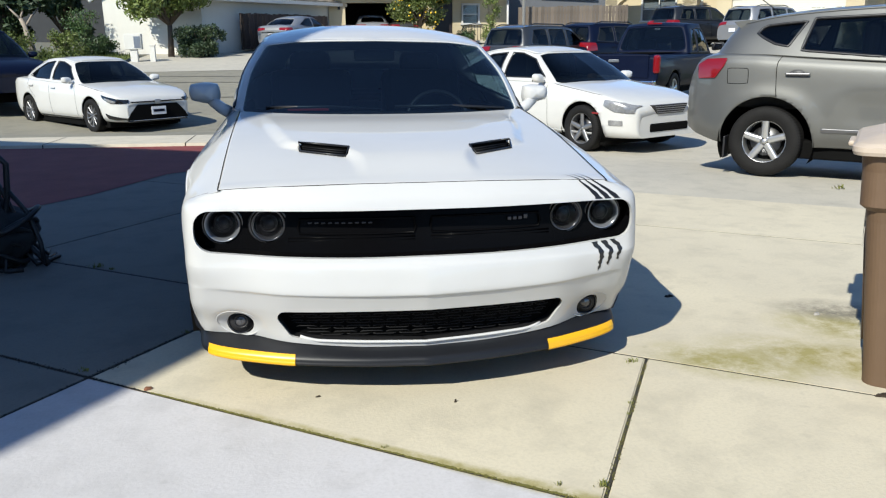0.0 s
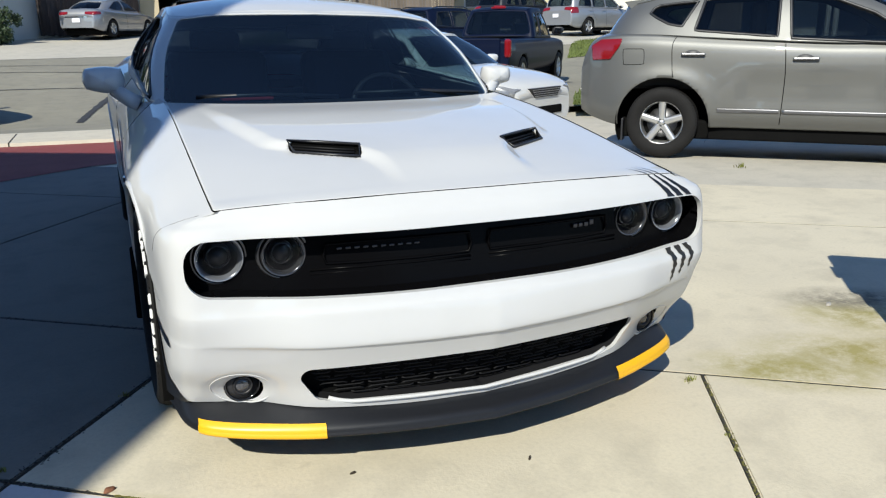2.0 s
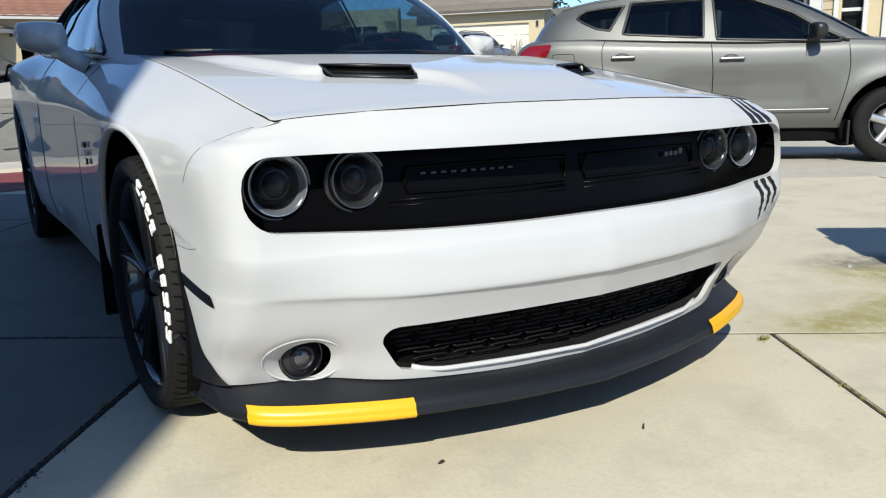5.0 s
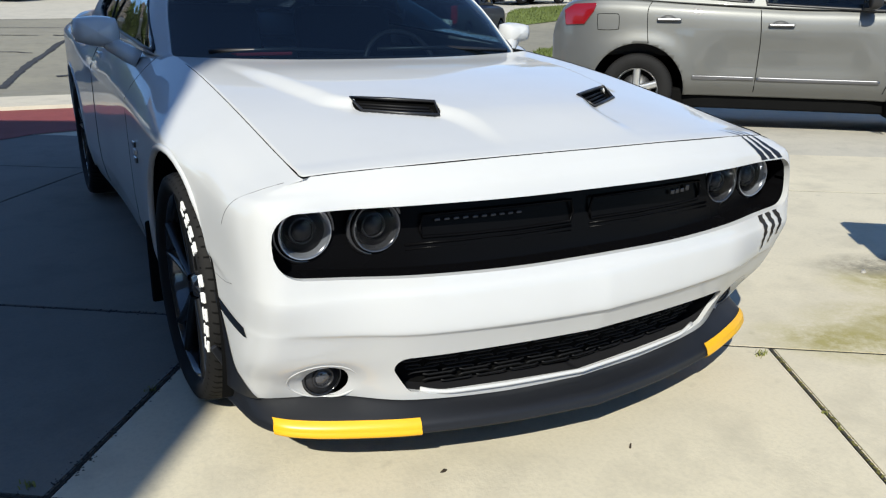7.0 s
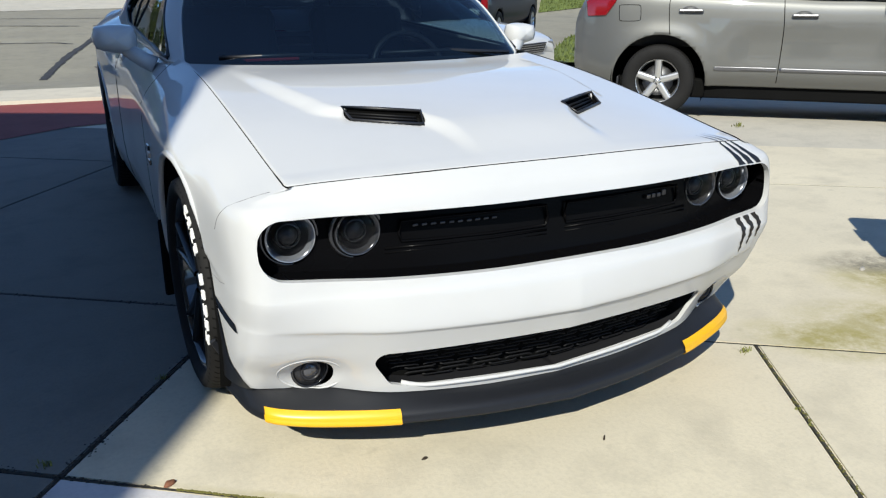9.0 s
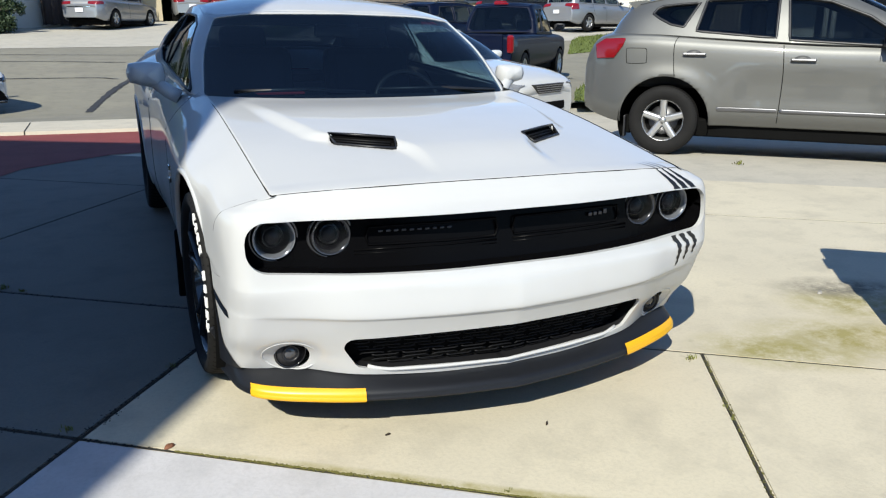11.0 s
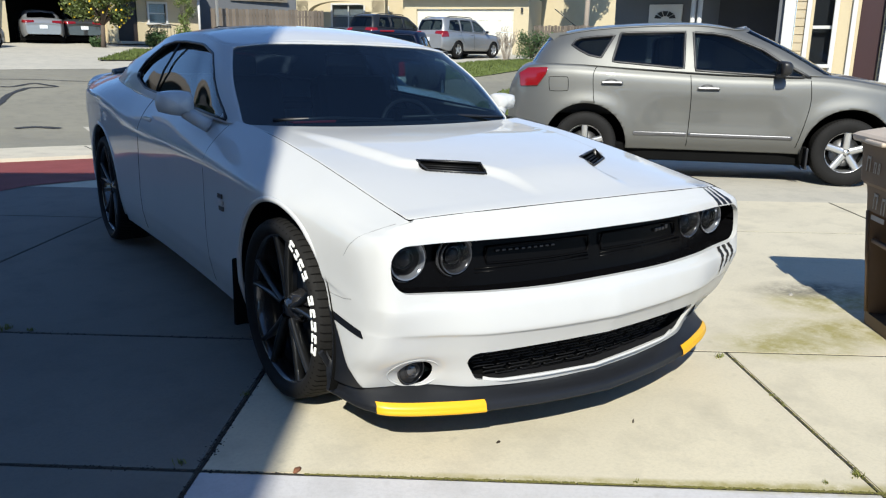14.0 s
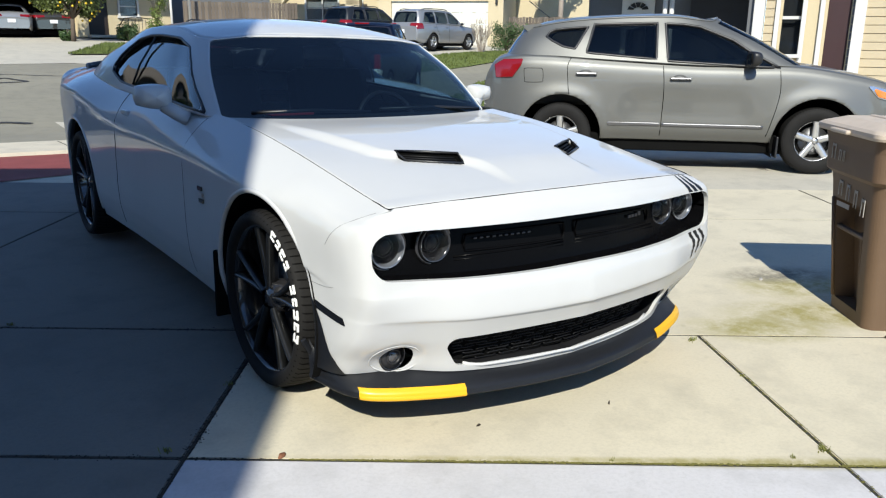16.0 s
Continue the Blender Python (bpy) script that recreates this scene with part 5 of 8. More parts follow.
seam(11.25, 11.22, 0.6, 8.6, r=0.0013)
seam(13.35, 13.2, 0.6, 8.9)
GAP_GREY = plain("panel gap grey", (0.16, 0.16, 0.165), rough=0.7, grain=0.05)
gu, gv = np.meshgrid(np.linspace(4, 10, 160), np.linspace(2.5, 9, 160))
GRID = belt(gu.ravel(), gv.ravel())
for line in (((0.262, 0.782), (0.285, 0.766), (0.325, 0.738), (0.36, 0.705), (0.385, 0.67)), ((0.485, 0.525), (0.44, 0.525), (0.39, 0.527), (0.345, 0.536))):
    pts = []
    for k in np.linspace(0, len(line) - 1, 16):
        y, z = np.interp(k, range(len(line)), [p[0] for p in line]), np.interp(k, range(len(line)), [p[1] for p in line])
        pts.append((near_x(GRID, y, z), y, z))
    for s in (1, -1):
        tube_part("bumper_seam", [(s * (x + 0.0004), y, z) for x, y, z in pts], 0.0007, GAP_GREY, car, seg=5)
for x0, x1, y0 in ((-0.62, -0.02, 1.60), (0.06, 0.66, 1.60)):
    tube_part("wiper", [(x0, y0 + 0.02, 0.985), ((x0 + x1) / 2, y0 - 0.01, 0.99), (x1, y0 - 0.02, 0.975)], 0.009, SATIN_BLACK, car, seg=6)
box_part("cowl_panel", (0, 1.55, 0.93), (1.4, 0.14, 0.02), SATIN_BLACK, car, 0.004)

# ---------------------------------------------------------------- other vehicles
def vehicle(name, m, label, mat, L, W, wheelbase, front, radius, top, width, base, roof_ring, windows, spokes=5, rim=ALLOY, low=0.26, glass_mat=CAR_GLASS, category="car", step=0.05, arch_share=1.16, nose_up=0.10, seal=0.012, rim_share=0.66, bulge=0.02, flare=0.0):
    """A road vehicle with its nose at y = 0, looking along -y. top, width: knots of (y, height of the flank) and (y, half width).
    base, roof_ring: the cabin's foot and roof line as (x, y[, z]); windows: side windows as polygons of (y, z)."""
    ob = thing(name, m, label, category)
    ty, tz = zip(*top)
    wy, ww = zip(*width)
    ys = sorted(set([0.0, 0.05, 0.15, 0.35, 0.6] + list(np.linspace(0.9, L - 0.7, 12)) + [L - 0.4, L - 0.15, L - 0.04, L]))
    zt = lambda y: float(np.interp(y, ty, tz))
    wd = lambda y: float(np.interp(y, wy, ww))
    def lo(y):
        return low + nose_up * max(0, 1 - y / 0.25) + 0.12 * max(0, 1 - (L - y) / 0.3)
    rows = []
    for fx, fz in ((0.90, 0.0), (0.975, 0.16), (1.0, 0.45), (0.99, 0.78), (0.955, 0.93), (0.86, 0.99), (0.45, 1.02), (0.0, 1.025)):
        row = []
        for y in ys:
            z0, z1 = lo(y), zt(y)
            row.append((wd(y) * fx, y, z0 + (z1 - z0) * min(fz, 1.0) + (0.03 * (fz - 1.0) / 0.025 if fz > 1 else 0)))
        rows.append(row)
    flat = net(rows)
    n = len(ys)
    yf, yr = front, front + wheelbase

    def F(u, v):
        """The flank with lips round the wheels and hollow lower doors."""
        P = flat(u, v)
        if flare:
            y, z = P[:, 1], P[:, 2]
            d = np.minimum(np.hypot(y - yf, z - radius), np.hypot(y - yr, z - radius)) - radius * arch_share
            up = smooth((1.02 - z) / 0.25) * (v < 5.5)
            mid = smooth((y - yf - 0.55) / 0.3) * smooth((yr - 0.55 - y) / 0.3)
            P[:, 0] += flare * np.exp(-(d / 0.11) ** 2) * up - flare * mid * smooth((0.92 - z) / 0.22) * smooth((z - 0.42) / 0.2)
        return P

    def arch(P, grow=0.0):
        d = np.minimum(np.hypot(P[:, 1] - yf, P[:, 2] - radius), np.hypot(P[:, 1] - yr, P[:, 2] - radius)) - radius * arch_share - grow
        return np.maximum(d, 0.45 * W / 2 - np.abs(P[:, 0]))
    sheet_ob("body", F, steps(F, 0, n - 1, step, 2), np.linspace(0, 7, int(2.2 / step)), mat, ob, lambda P, u, v: -arch(P), thick=0.012)
    # closed nose and tail
    for y, nm in ((0.0, "nose"), (L, "tail")):
        k = 0 if y == 0 else n - 1
        P = F(np.full(44, float(k)), np.linspace(0, 7, 44))
        ring_ = [tuple(p) for p in P] + [(-p[0], p[1], p[2]) for p in P[::-1]]
        mesh_ob(nm, ring_, [tuple(range(len(ring_)))], mat, ob, smooth=False)
    # cabin
    zb = lambda y: zt(min(max(y, 0), L)) - 0.02
    B = [(x, y, zb(y) + 0.02 * (x < 0.3)) for x, y in base]
    T = list(roof_ring)
    M = [((a[0] + b[0]) / 2 + bulge * (a[0] > 0.1), (a[1] + b[1]) / 2, (a[2] + b[2]) / 2 + 0.02) for a, b in zip(B, T)]
    C = net([B, M, T])
    nb = len(B)
    xw = min(b[0] for b in B[2:-2]) * 0.55

    def side(P, poly, grow=0.0):
        return np.maximum(sd_poly(P[:, 1], P[:, 2], poly, 0.025) - grow, xw - np.abs(P[:, 0]))

    def screen(u, v, grow=0.0):
        return np.maximum(u - 1.84 - grow * 3, np.maximum(0.06 - v, v - 1.92)) * 0.3

    def back(u, v):
        return np.maximum(nb - 2.3 - u, np.maximum(0.25 - v, v - 1.85)) * 0.3
    Vc = np.linspace(0, 2, int(1.7 / step))
    holes = lambda P, u, v: np.minimum.reduce([side(P, w) for w in windows] + [screen(u, v), back(u, v)])
    sheet_ob("cabin_shell", C, steps(C, 0, nb - 1, step * 0.7, 1), Vc, mat, ob, lambda P, u, v: -holes(P, u, v), thick=0.015)
    sheet_ob("windscreen", C, np.linspace(0, 2, 34), Vc, glass_mat, ob, lambda P, u, v: screen(u, v, 0.01), lift=-0.006)
    sheet_ob("rear_window", C, np.linspace(nb - 3, nb - 1, 34), Vc, glass_mat, ob, lambda P, u, v: back(u, v), lift=-0.006)
    for s in (1, -1):
        for w in windows:
            P, Q = sheet(C, np.linspace(1.6, nb - 2, 110), Vc, lambda P, u, v: side(P, w, 0.004), lift=-0.008, both=False)
            if len(Q):
                mesh_ob("side_window", P * (s, 1, 1), Q, glass_mat, ob)
                loop = np.array(list(w) + [w[0]])
                t = np.linspace(0, len(w), 12 * len(w), endpoint=False)
                pts = []
                for y, z in zip(np.interp(t, range(len(loop)), loop[:, 0]), np.interp(t, range(len(loop)), loop[:, 1])):
                    pts.append((s * (near_x(P, y, z) + 0.004), y, z))
                tube_part("window_seal", pts, seal, SATIN_BLACK, ob, seg=5, closed=True)
    zc = max(p[2] for p in T) + 0.035

    def R(u, v):
        P = curve(u, np.arange(nb), np.array(T, float))
        w = np.clip(v, 0, 1)
        out = P.copy()
        out[:, 0] = P[:, 0] * (1 - w)
        out[:, 2] = P[:, 2] + 0.045 * (1 - (1 - w) ** 2.2) * smooth((P[:, 1] - T[0][1] + 0.02) / 0.3) * smooth((T[-1][1] + 0.02 - P[:, 1]) / 0.3)
        return out
    sheet_ob("roof", R, steps(C, 0, nb - 1, step, 2), np.linspace(0, 1, 12), mat, ob, thick=0.012)
    # dark inside
    y0, y1 = base[1][1] + 0.25, base[-2][1] - 0.15
    zmid = zb((y0 + y1) / 2)
    box_part("cabin_lining", (0, (y0 + y1) / 2, zmid - 0.30), (W * 0.82, y1 - y0, 0.34), CABIN, ob, 0.04)
    for s in (1, -1):
        box_part("seat_back", (s * W * 0.21, (y0 + y1) / 2 + 0.1, zmid + 0.1), (0.46, 0.16, 0.52), CABIN, ob, 0.06)
        wheel(ob, s * (W / 2 - 0.115), yf, radius, radius, 0.21, s, rim, spokes, False, 0, False, rim_share, name="front_wheel")
        wheel(ob, s * (W / 2 - 0.115), yr, radius, radius, 0.21, s, rim, spokes, False, 0, False, rim_share, name="rear_wheel")
        for yy in (yf, yr):
            v, f = lathe([(0.0, radius * arch_share * 1.03), (-0.34, radius * arch_share * 1.03), (-0.34, 0.01)], 30, span=math.radians(230), start=math.radians(-25))
            mesh_ob("wheel_house", [(s * (W / 2 - 0.03 + t), yy + b, radius + c) for t, b, c in v], f, MATT_BLACK, ob)
    box_part("underbody", (0, L / 2, low - 0.035), (W * 0.86, L * 0.8, 0.18), MATT_BLACK, ob, 0.02)
    return ob, F, C, ys


def skin(F, ys, y, z):
    """Half width of the flank at (y, z)."""
    u = np.interp(y, ys, range(len(ys)))
    P = F(np.full(90, u), np.linspace(0, 5.5, 90))
    return float(P[np.argmin(np.abs(P[:, 2] - z)), 0])


def flank(F, ys, poly, mat, ob, name, lift, s=(1, -1), lab=""):
    """A piece of the flank outlined by a polygon of (y, z)."""
    a = np.array(poly)
    u = np.interp(np.linspace(a[:, 0].min() - 0.03, a[:, 0].max() + 0.03, 40), ys, range(len(ys)))
    P, Q = sheet(F, u, np.linspace(0.2, 5.9, 90), lambda P, uu, v: sd_poly(P[:, 1], P[:, 2], poly, 0.012), lift=lift, both=False)
    for k in s:
        if len(Q):
            o = mesh_ob(name, P * (k, 1, 1), Q, mat, ob, lab)
            md = o.modifiers.new("thickness", "SOLIDIFY")
            md.thickness, md.offset = 0.008, 0


def flank_line(F, ys, pts, mat, ob, name, r=0.004):
    t = np.linspace(0, len(pts) - 1, 6 * len(pts))
    P = curve(t, range(len(pts)), np.array(pts))
    for s in (1, -1):
        tube_part(name, [(s * (skin(F, ys, y, z)), y, z) for y, z in P], r, mat, ob, seg=5)


def mirrors(ob, x, y, z, mat, size=1.0):
    """Wedge-shaped housings with a glass behind and a foot on the door."""
    for s in (1, -1):
        w, h = 0.098 * size, 0.066 * size
        rows = []
        for t, k in ((-0.062, 0.30), (-0.056, 0.62), (-0.035, 0.86), (0.0, 0.98), (0.035, 1.0), (0.045, 0.95)):
            rows.append([(k * w * abs(math.cos(a)) ** 0.62 * math.copysign(1, math.cos(a)), t, k * h * abs(math.sin(a)) ** 0.62 * math.copysign(1, math.sin(a))) for a in np.linspace(0, math.tau, 28, endpoint=False)])
        verts = [(s * (x + b + 0.012 * c / h), y + t - 0.18 * max(b, -0.04), z + c * (1 - 1.6 * b * (c < 0))) for row in rows for b, t, c in row]
        faces = [(i * 28 + k, i * 28 + (k + 1) % 28, (i + 1) * 28 + (k + 1) % 28, (i + 1) * 28 + k) for i in range(5) for k in range(28)]
        o = mesh_ob("door_mirror", verts, faces + [tuple(range(28)), tuple(range(140, 168))], mat, ob)
        box_part("mirror_stalk", (s * (x - 0.09), y + 0.015, z - 0.045), (0.12, 0.05, 0.034), mat, o, 0.012)
        box_part("mirror_glass", (s * x, y + 0.047, z), (w * 1.5, 0.004, h * 1.4), DARK_CHROME, o, 0.001)


def place(contact, heading, x, y, z=0.0):
    """The pose that lays the vehicle's local point (x, y) on a place of the ground, with its nose along heading."""
    h = Vector((*heading, 0)).normalized()
    turn = math.atan2(h.x, -h.y)
    m = Matrix.Rotation(turn, 4, "Z")
    off = m @ Vector((x, y, 0))
    return Matrix.Translation((contact[0] - off.x, contact[1] - off.y, z)) @ m


# grey crossover beside the coupe
TRIM_STEEL = plain("satin chrome trim", (0.19, 0.19, 0.20), rough=0.4, metal=0.9, grain=0.05)
# recess shade as a colour, for a disc laid on the door
DARK_CUP = plain("shaded handle recess", (0.06, 0.06, 0.06), rough=0.5, grain=0.1)
HB = 0.95 + 2.76
suv, F, C, ys = vehicle("crossover", place((6.09, 2.50), (0.70, -0.715), -0.80, 0.95), "warm grey metallic crossover with silver five-spoke wheels", SILVER_GREY,
    4.58, 1.80, 2.66, 1.05, 0.345,
    [(0, 0.64), (0.05, 0.79), (0.2, 0.89), (0.41, 0.965), (0.6, 1.01), (0.8, 1.05), (1.05, 1.095), (1.34, 1.13), (1.6, 1.12), (2.3, 1.125), (3.2, 1.17), (3.7, 1.20), (4.0, 1.215), (4.3, 1.20), (4.44, 1.15), (4.54, 1.02), (4.58, 0.9)],
    [(0, 0.60), (0.1, 0.74), (0.35, 0.86), (0.8, 0.90), (3.8, 0.90), (4.1, 0.88), (4.3, 0.83), (4.45, 0.75), (4.58, 0.60)],
    [(0, 1.04), (0.60, 1.14), (0.83, 1.38), (0.868, 2.2), (0.86, 3.2), (0.83, 3.80), (0.745, 4.18), (0.5, 4.36), (0, 4.42)],
    [(0, 2.05, 1.60), (0.45, 2.08, 1.595), (0.60, 2.18, 1.555), (0.64, 2.6, 1.595), (0.64, 3.2, 1.58), (0.615, 3.70, 1.54), (0.565, 4.02, 1.485), (0.42, 4.16, 1.46), (0, 4.2, 1.47)],
    [[(1.47, 1.085), (1.775, 1.25), (1.94, 1.36), (2.28, 1.495), (2.45, 1.52), (HB - 1.068, 1.528), (HB - 1.105, 1.143)],
     [(HB - 0.985, 1.160), (HB - 0.985, 1.535), (HB - 0.325, 1.518), (HB - 0.250, 1.220)],
     [(HB - 0.258, 1.49), (HB - 0.127, 1.258), (HB, 1.283), (HB + 0.118, 1.341), (HB + 0.186, 1.385), (HB + 0.153, 1.435), (HB + 0.098, 1.46), (HB - 0.07, 1.478)]], low=0.31, step=0.03, arch_share=1.28, seal=0.016, rim_share=0.61, bulge=0.003, flare=0.024)
for y, z in ((HB - 0.26, 1.005), (HB - 1.245, 0.965)):
    for s in (1, -1):
        x = skin(F, ys, y, z)
        h = box_part("door_handle", (s * (x + 0.026), y, z), (0.026, 0.225, 0.027), TRIM_STEEL, suv, 0.0125)
        v, f = lathe([(-0.01, 1.0), (0.002, 0.97), (0.003, 0.001)], 24)
        mesh_ob("handle_cup", [(s * (x + a), y + 0.01 + b * 0.075, z + c * 0.042) for a, b, c in v], f, DARK_CUP, h)
flank(F, ys, [(HB - 0.51, 0.465), (HB - 0.51, 0.500), (HB - 1.062, 0.500), (HB - 1.062, 0.465)], TRIM_STEEL, suv, "side_trim", 0.006)
flank(F, ys, [(HB - 1.085, 0.462), (HB - 1.085, 0.498), (HB - 2.12, 0.495), (HB - 2.12, 0.46)], TRIM_STEEL, suv, "side_trim", 0.006)
flank_line(F, ys, [(HB - 0.115, 1.20), (HB - 0.062, 1.096), (HB - 0.07, 0.90), (HB - 0.085, 0.79)], MATT_BLACK, suv, "shut_line")
flank_line(F, ys, [(HB - 1.058, 1.13), (HB - 1.082, 0.8), (HB - 1.074, 0.36)], MATT_BLACK, suv, "shut_line")
flank_line(F, ys, [(HB - 2.24, 1.06), (HB - 2.25, 0.8), (HB - 2.16, 0.38)], MATT_BLACK, suv, "shut_line")
flank_line(F, ys, [(HB + 0.225, 1.055), (HB + 0.39, 1.053), (HB + 0.408, 1.03), (HB + 0.400, 0.93), (HB + 0.38, 0.906), (HB + 0.22, 0.91), (HB + 0.20, 0.935), (HB + 0.205, 1.035), (HB + 0.225, 1.055)], MATT_BLACK, suv, "fuel_door_seam", 0.003)
flank(F, ys, [(HB + 0.42, 1.148), (HB + 0.445, 1.08), (HB + 0.533, 0.955), (HB + 0.72, 0.945), (HB + 0.74, 1.08), (HB + 0.64, 1.14)], RED_LAMP, suv, "tail_lamp", 0.008)
flank(F, ys, [(0.12, 0.70), (0.2, 0.84), (0.62, 0.93), (0.5, 0.80)], CLEAR_LAMP, suv, "headlamp", 0.006)
flank(F, ys, [(0.30, 0.76), (0.32, 0.82), (0.56, 0.90), (0.5, 0.81)], AMBER, suv, "turn_lamp", 0.010)
mirrors(suv, 1.0, 1.77, 1.175, SATIN_BLACK, 1.2)
v, f = prism([(3.84, 1.50), (4.00, 1.525), (4.16, 1.508), (4.165, 1.492), (4.10, 1.43), (3.95, 1.40)], -0.55, 0.55, "x")
spoiler = mesh_ob("roof_spoiler", v, f, SILVER_GREY, suv, smooth=False)
box_part("spoiler_edge", (0, 4.168, 1.500), (1.09, 0.012, 0.014), SATIN_BLACK, spoiler, 0.004)
tube_part("aerial", [(0.1, 3.9, 1.61), (0.1, 4.15, 1.80)], 0.006, SATIN_BLACK, suv, seg=6)
for s in (1, -1):
    box_part("mud_flap", (s * 0.82, HB + 0.38, 0.27), (0.16, 0.02, 0.22), SATIN_BLACK, suv, 0.005)
    box_part("mud_flap", (s * 0.82, 1.43, 0.27), (0.16, 0.02, 0.22), SATIN_BLACK, suv, 0.005)

SEDAN = dict(
    top=[(0, 0.52), (0.05, 0.64), (0.2, 0.74), (0.6, 0.83), (1.1, 0.90), (1.45, 0.94), (2.4, 0.95), (3.4, 0.99), (4.1, 1.02), (4.45, 1.01), (4.56, 0.92), (4.63, 0.72)],
    width=[(0, 0.60), (0.1, 0.74), (0.35, 0.85), (0.8, 0.885), (3.7, 0.885), (4.2, 0.85), (4.5, 0.76), (4.63, 0.66)],
    base=[(0, 1.10), (0.6, 1.2), (0.80, 1.45), (0.82, 2.2), (0.82, 3.0), (0.79, 3.6), (0.70, 4.0), (0.5, 4.12), (0, 4.16)],
    roof_ring=[(0, 1.95, 1.36), (0.42, 1.98, 1.355), (0.57, 2.05, 1.33), (0.60, 2.4, 1.385), (0.60, 2.9, 1.385), (0.58, 3.2, 1.35), (0.54, 3.45, 1.31), (0.4, 3.55, 1.31), (0, 3.58, 1.33)],
    windows=[[(1.62, 0.985), (1.98, 1.25), (2.3, 1.34), (2.52, 1.35), (2.55, 0.99)], [(2.66, 0.995), (2.64, 1.35), (3.0, 1.32), (3.3, 1.20), (3.62, 1.06), (3.3, 1.01)]])
FULL = dict(L=4.63, W=1.78, wheelbase=2.70, front=0.93, radius=0.325, low=0.23, nose_up=0.0)


LAMP_CUT = plain("cut glass lamp", (0.34, 0.345, 0.35), rough=0.2, metal=0.3, coat=1.0, grain=0.7, size=42)


def sedan_trim(ob, F, ys, mat):
    """Door seams, handles and the bonnet's edge."""
    for pts in ([(2.61, 0.94), (2.61, 0.62), (2.58, 0.28)], [(1.53, 0.90), (1.49, 0.62), (1.50, 0.30)], [(3.62, 0.99), (3.50, 0.78), (3.26, 0.62)], [(1.40, 0.915), (0.95, 0.855), (0.50, 0.79)]):
        flank_line(F, ys, pts, MATT_BLACK, ob, "shut_line", 0.0032)
    for y, z in ((2.42, 0.83), (3.42, 0.86)):
        for s in (1, -1):
            box_part("door_handle", (s * (skin(F, ys, y, z) + 0.016), y, z), (0.028, 0.19, 0.032), mat, ob, 0.01)


# white sedan on the street
m = Matrix.Translation((-2.955, 12.32, -0.165)) @ Matrix.Rotation(0.70, 4, "Z") @ Matrix.Scale(0.93, 4)
white_sedan, F, C, ys = vehicle("sedan", m, "white compact sedan with black grille parked on the street", WHITE_B, **FULL, **SEDAN, spokes=10, rim=GREY_ALLOY, glass_mat=DARK_GLASS)
v, f = prism([(-0.42, 0.545), (0.42, 0.545), (0.58, 0.38), (0.64, 0.26), (-0.64, 0.26), (-0.58, 0.38)], -0.015, 0.10, "y")
gr = mesh_ob("grille", v, f, MATT_BLACK, white_sedan, "black trapezoid grille", smooth=False)
box_part("upper_slot", (0, -0.006, 0.595), (1.1, 0.03, 0.028), GLOSS_BLACK, white_sedan, 0.008)
box_part("badge", (0, -0.02, 0.585), (0.13, 0.02, 0.085), STEEL, white_sedan, 0.02)
flank(F, ys, [(0.02, 0.575), (0.05, 0.64), (0.54, 0.745), (0.44, 0.66), (0.24, 0.575)], GLOSS_BLACK, white_sedan, "headlamp", 0.006)
flank(F, ys, [(0.20, 0.575), (0.14, 0.61), (0.42, 0.69), (0.38, 0.64)], LAMP_CUT, white_sedan, "lamp_strip", 0.011)
box_part("number_plate", (0, -0.035, 0.42), (0.31, 0.012, 0.155), PLATE, white_sedan, 0.003)
box_part("plate_bar", (0, -0.043, 0.42), (0.24, 0.004, 0.05), NAVY, white_sedan, 0)
mirrors(white_sedan, 0.95, 1.62, 0.99, WHITE_B)
sedan_trim(white_sedan, F, ys, WHITE_B)
flank(F, ys, [(0.02, 0.275), (0.02, 0.30), (0.30, 0.36), (0.42, 0.40), (0.36, 0.30), (0.2, 0.27)], GLOSS_BLACK, white_sedan, "corner_vent", 0.004)
flank(F, ys, [(1.18, 0.235), (1.18, 0.262), (3.3, 0.275), (3.3, 0.24)], SATIN_BLACK, white_sedan, "sill_strip", 0.006)
box_part("front_lip", (0, 0.05, 0.235), (1.24, 0.18, 0.035), GLOSS_BLACK, white_sedan, 0.015)
box_part("lip_trim", (0, -0.038, 0.252), (1.1, 0.012, 0.012), CHROME, white_sedan, 0.004)

# the other parked vehicles
def sedan(name, m, label, mat, spokes=5, rim=ALLOY, **kw):
    spec = dict(FULL, **SEDAN)
    spec.update(kw)
    return vehicle(name, m, label, mat, spokes=spokes, rim=rim, step=0.08, **spec)


sport, F, C, ys = sedan("sedan", Matrix.Translation((4.56, 7.385, -0.16)) @ Matrix.Rotation(0.451, 4, "Z"), "white sport sedan with a dark slatted grille parked beside the crossover", WHITE_B, 5, GREY_ALLOY, front=0.82, glass_mat=DARK_GLASS)
v, f = prism([(-0.36, 0.66), (0.36, 0.66), (0.27, 0.54), (-0.27, 0.54)], -0.015, 0.10, "y")
gr = mesh_ob("grille", v, f, SATIN_BLACK, sport, smooth=False)
for k in range(4):
    box_part("grille_bar", (0, -0.018, 0.556 + k * 0.028), (0.56 + k * 0.035, 0.01, 0.008), STEEL, gr, 0.002)
box_part("lower_grille", (0, -0.002, 0.36), (0.80, 0.03, 0.11), MATT_BLACK, sport, 0.02)
flank(F, ys, [(0.05, 0.56), (0.055, 0.655), (0.18, 0.70), (0.42, 0.735), (0.43, 0.66), (0.26, 0.58)], LAMP_CUT, sport, "headlamp", 0.006)
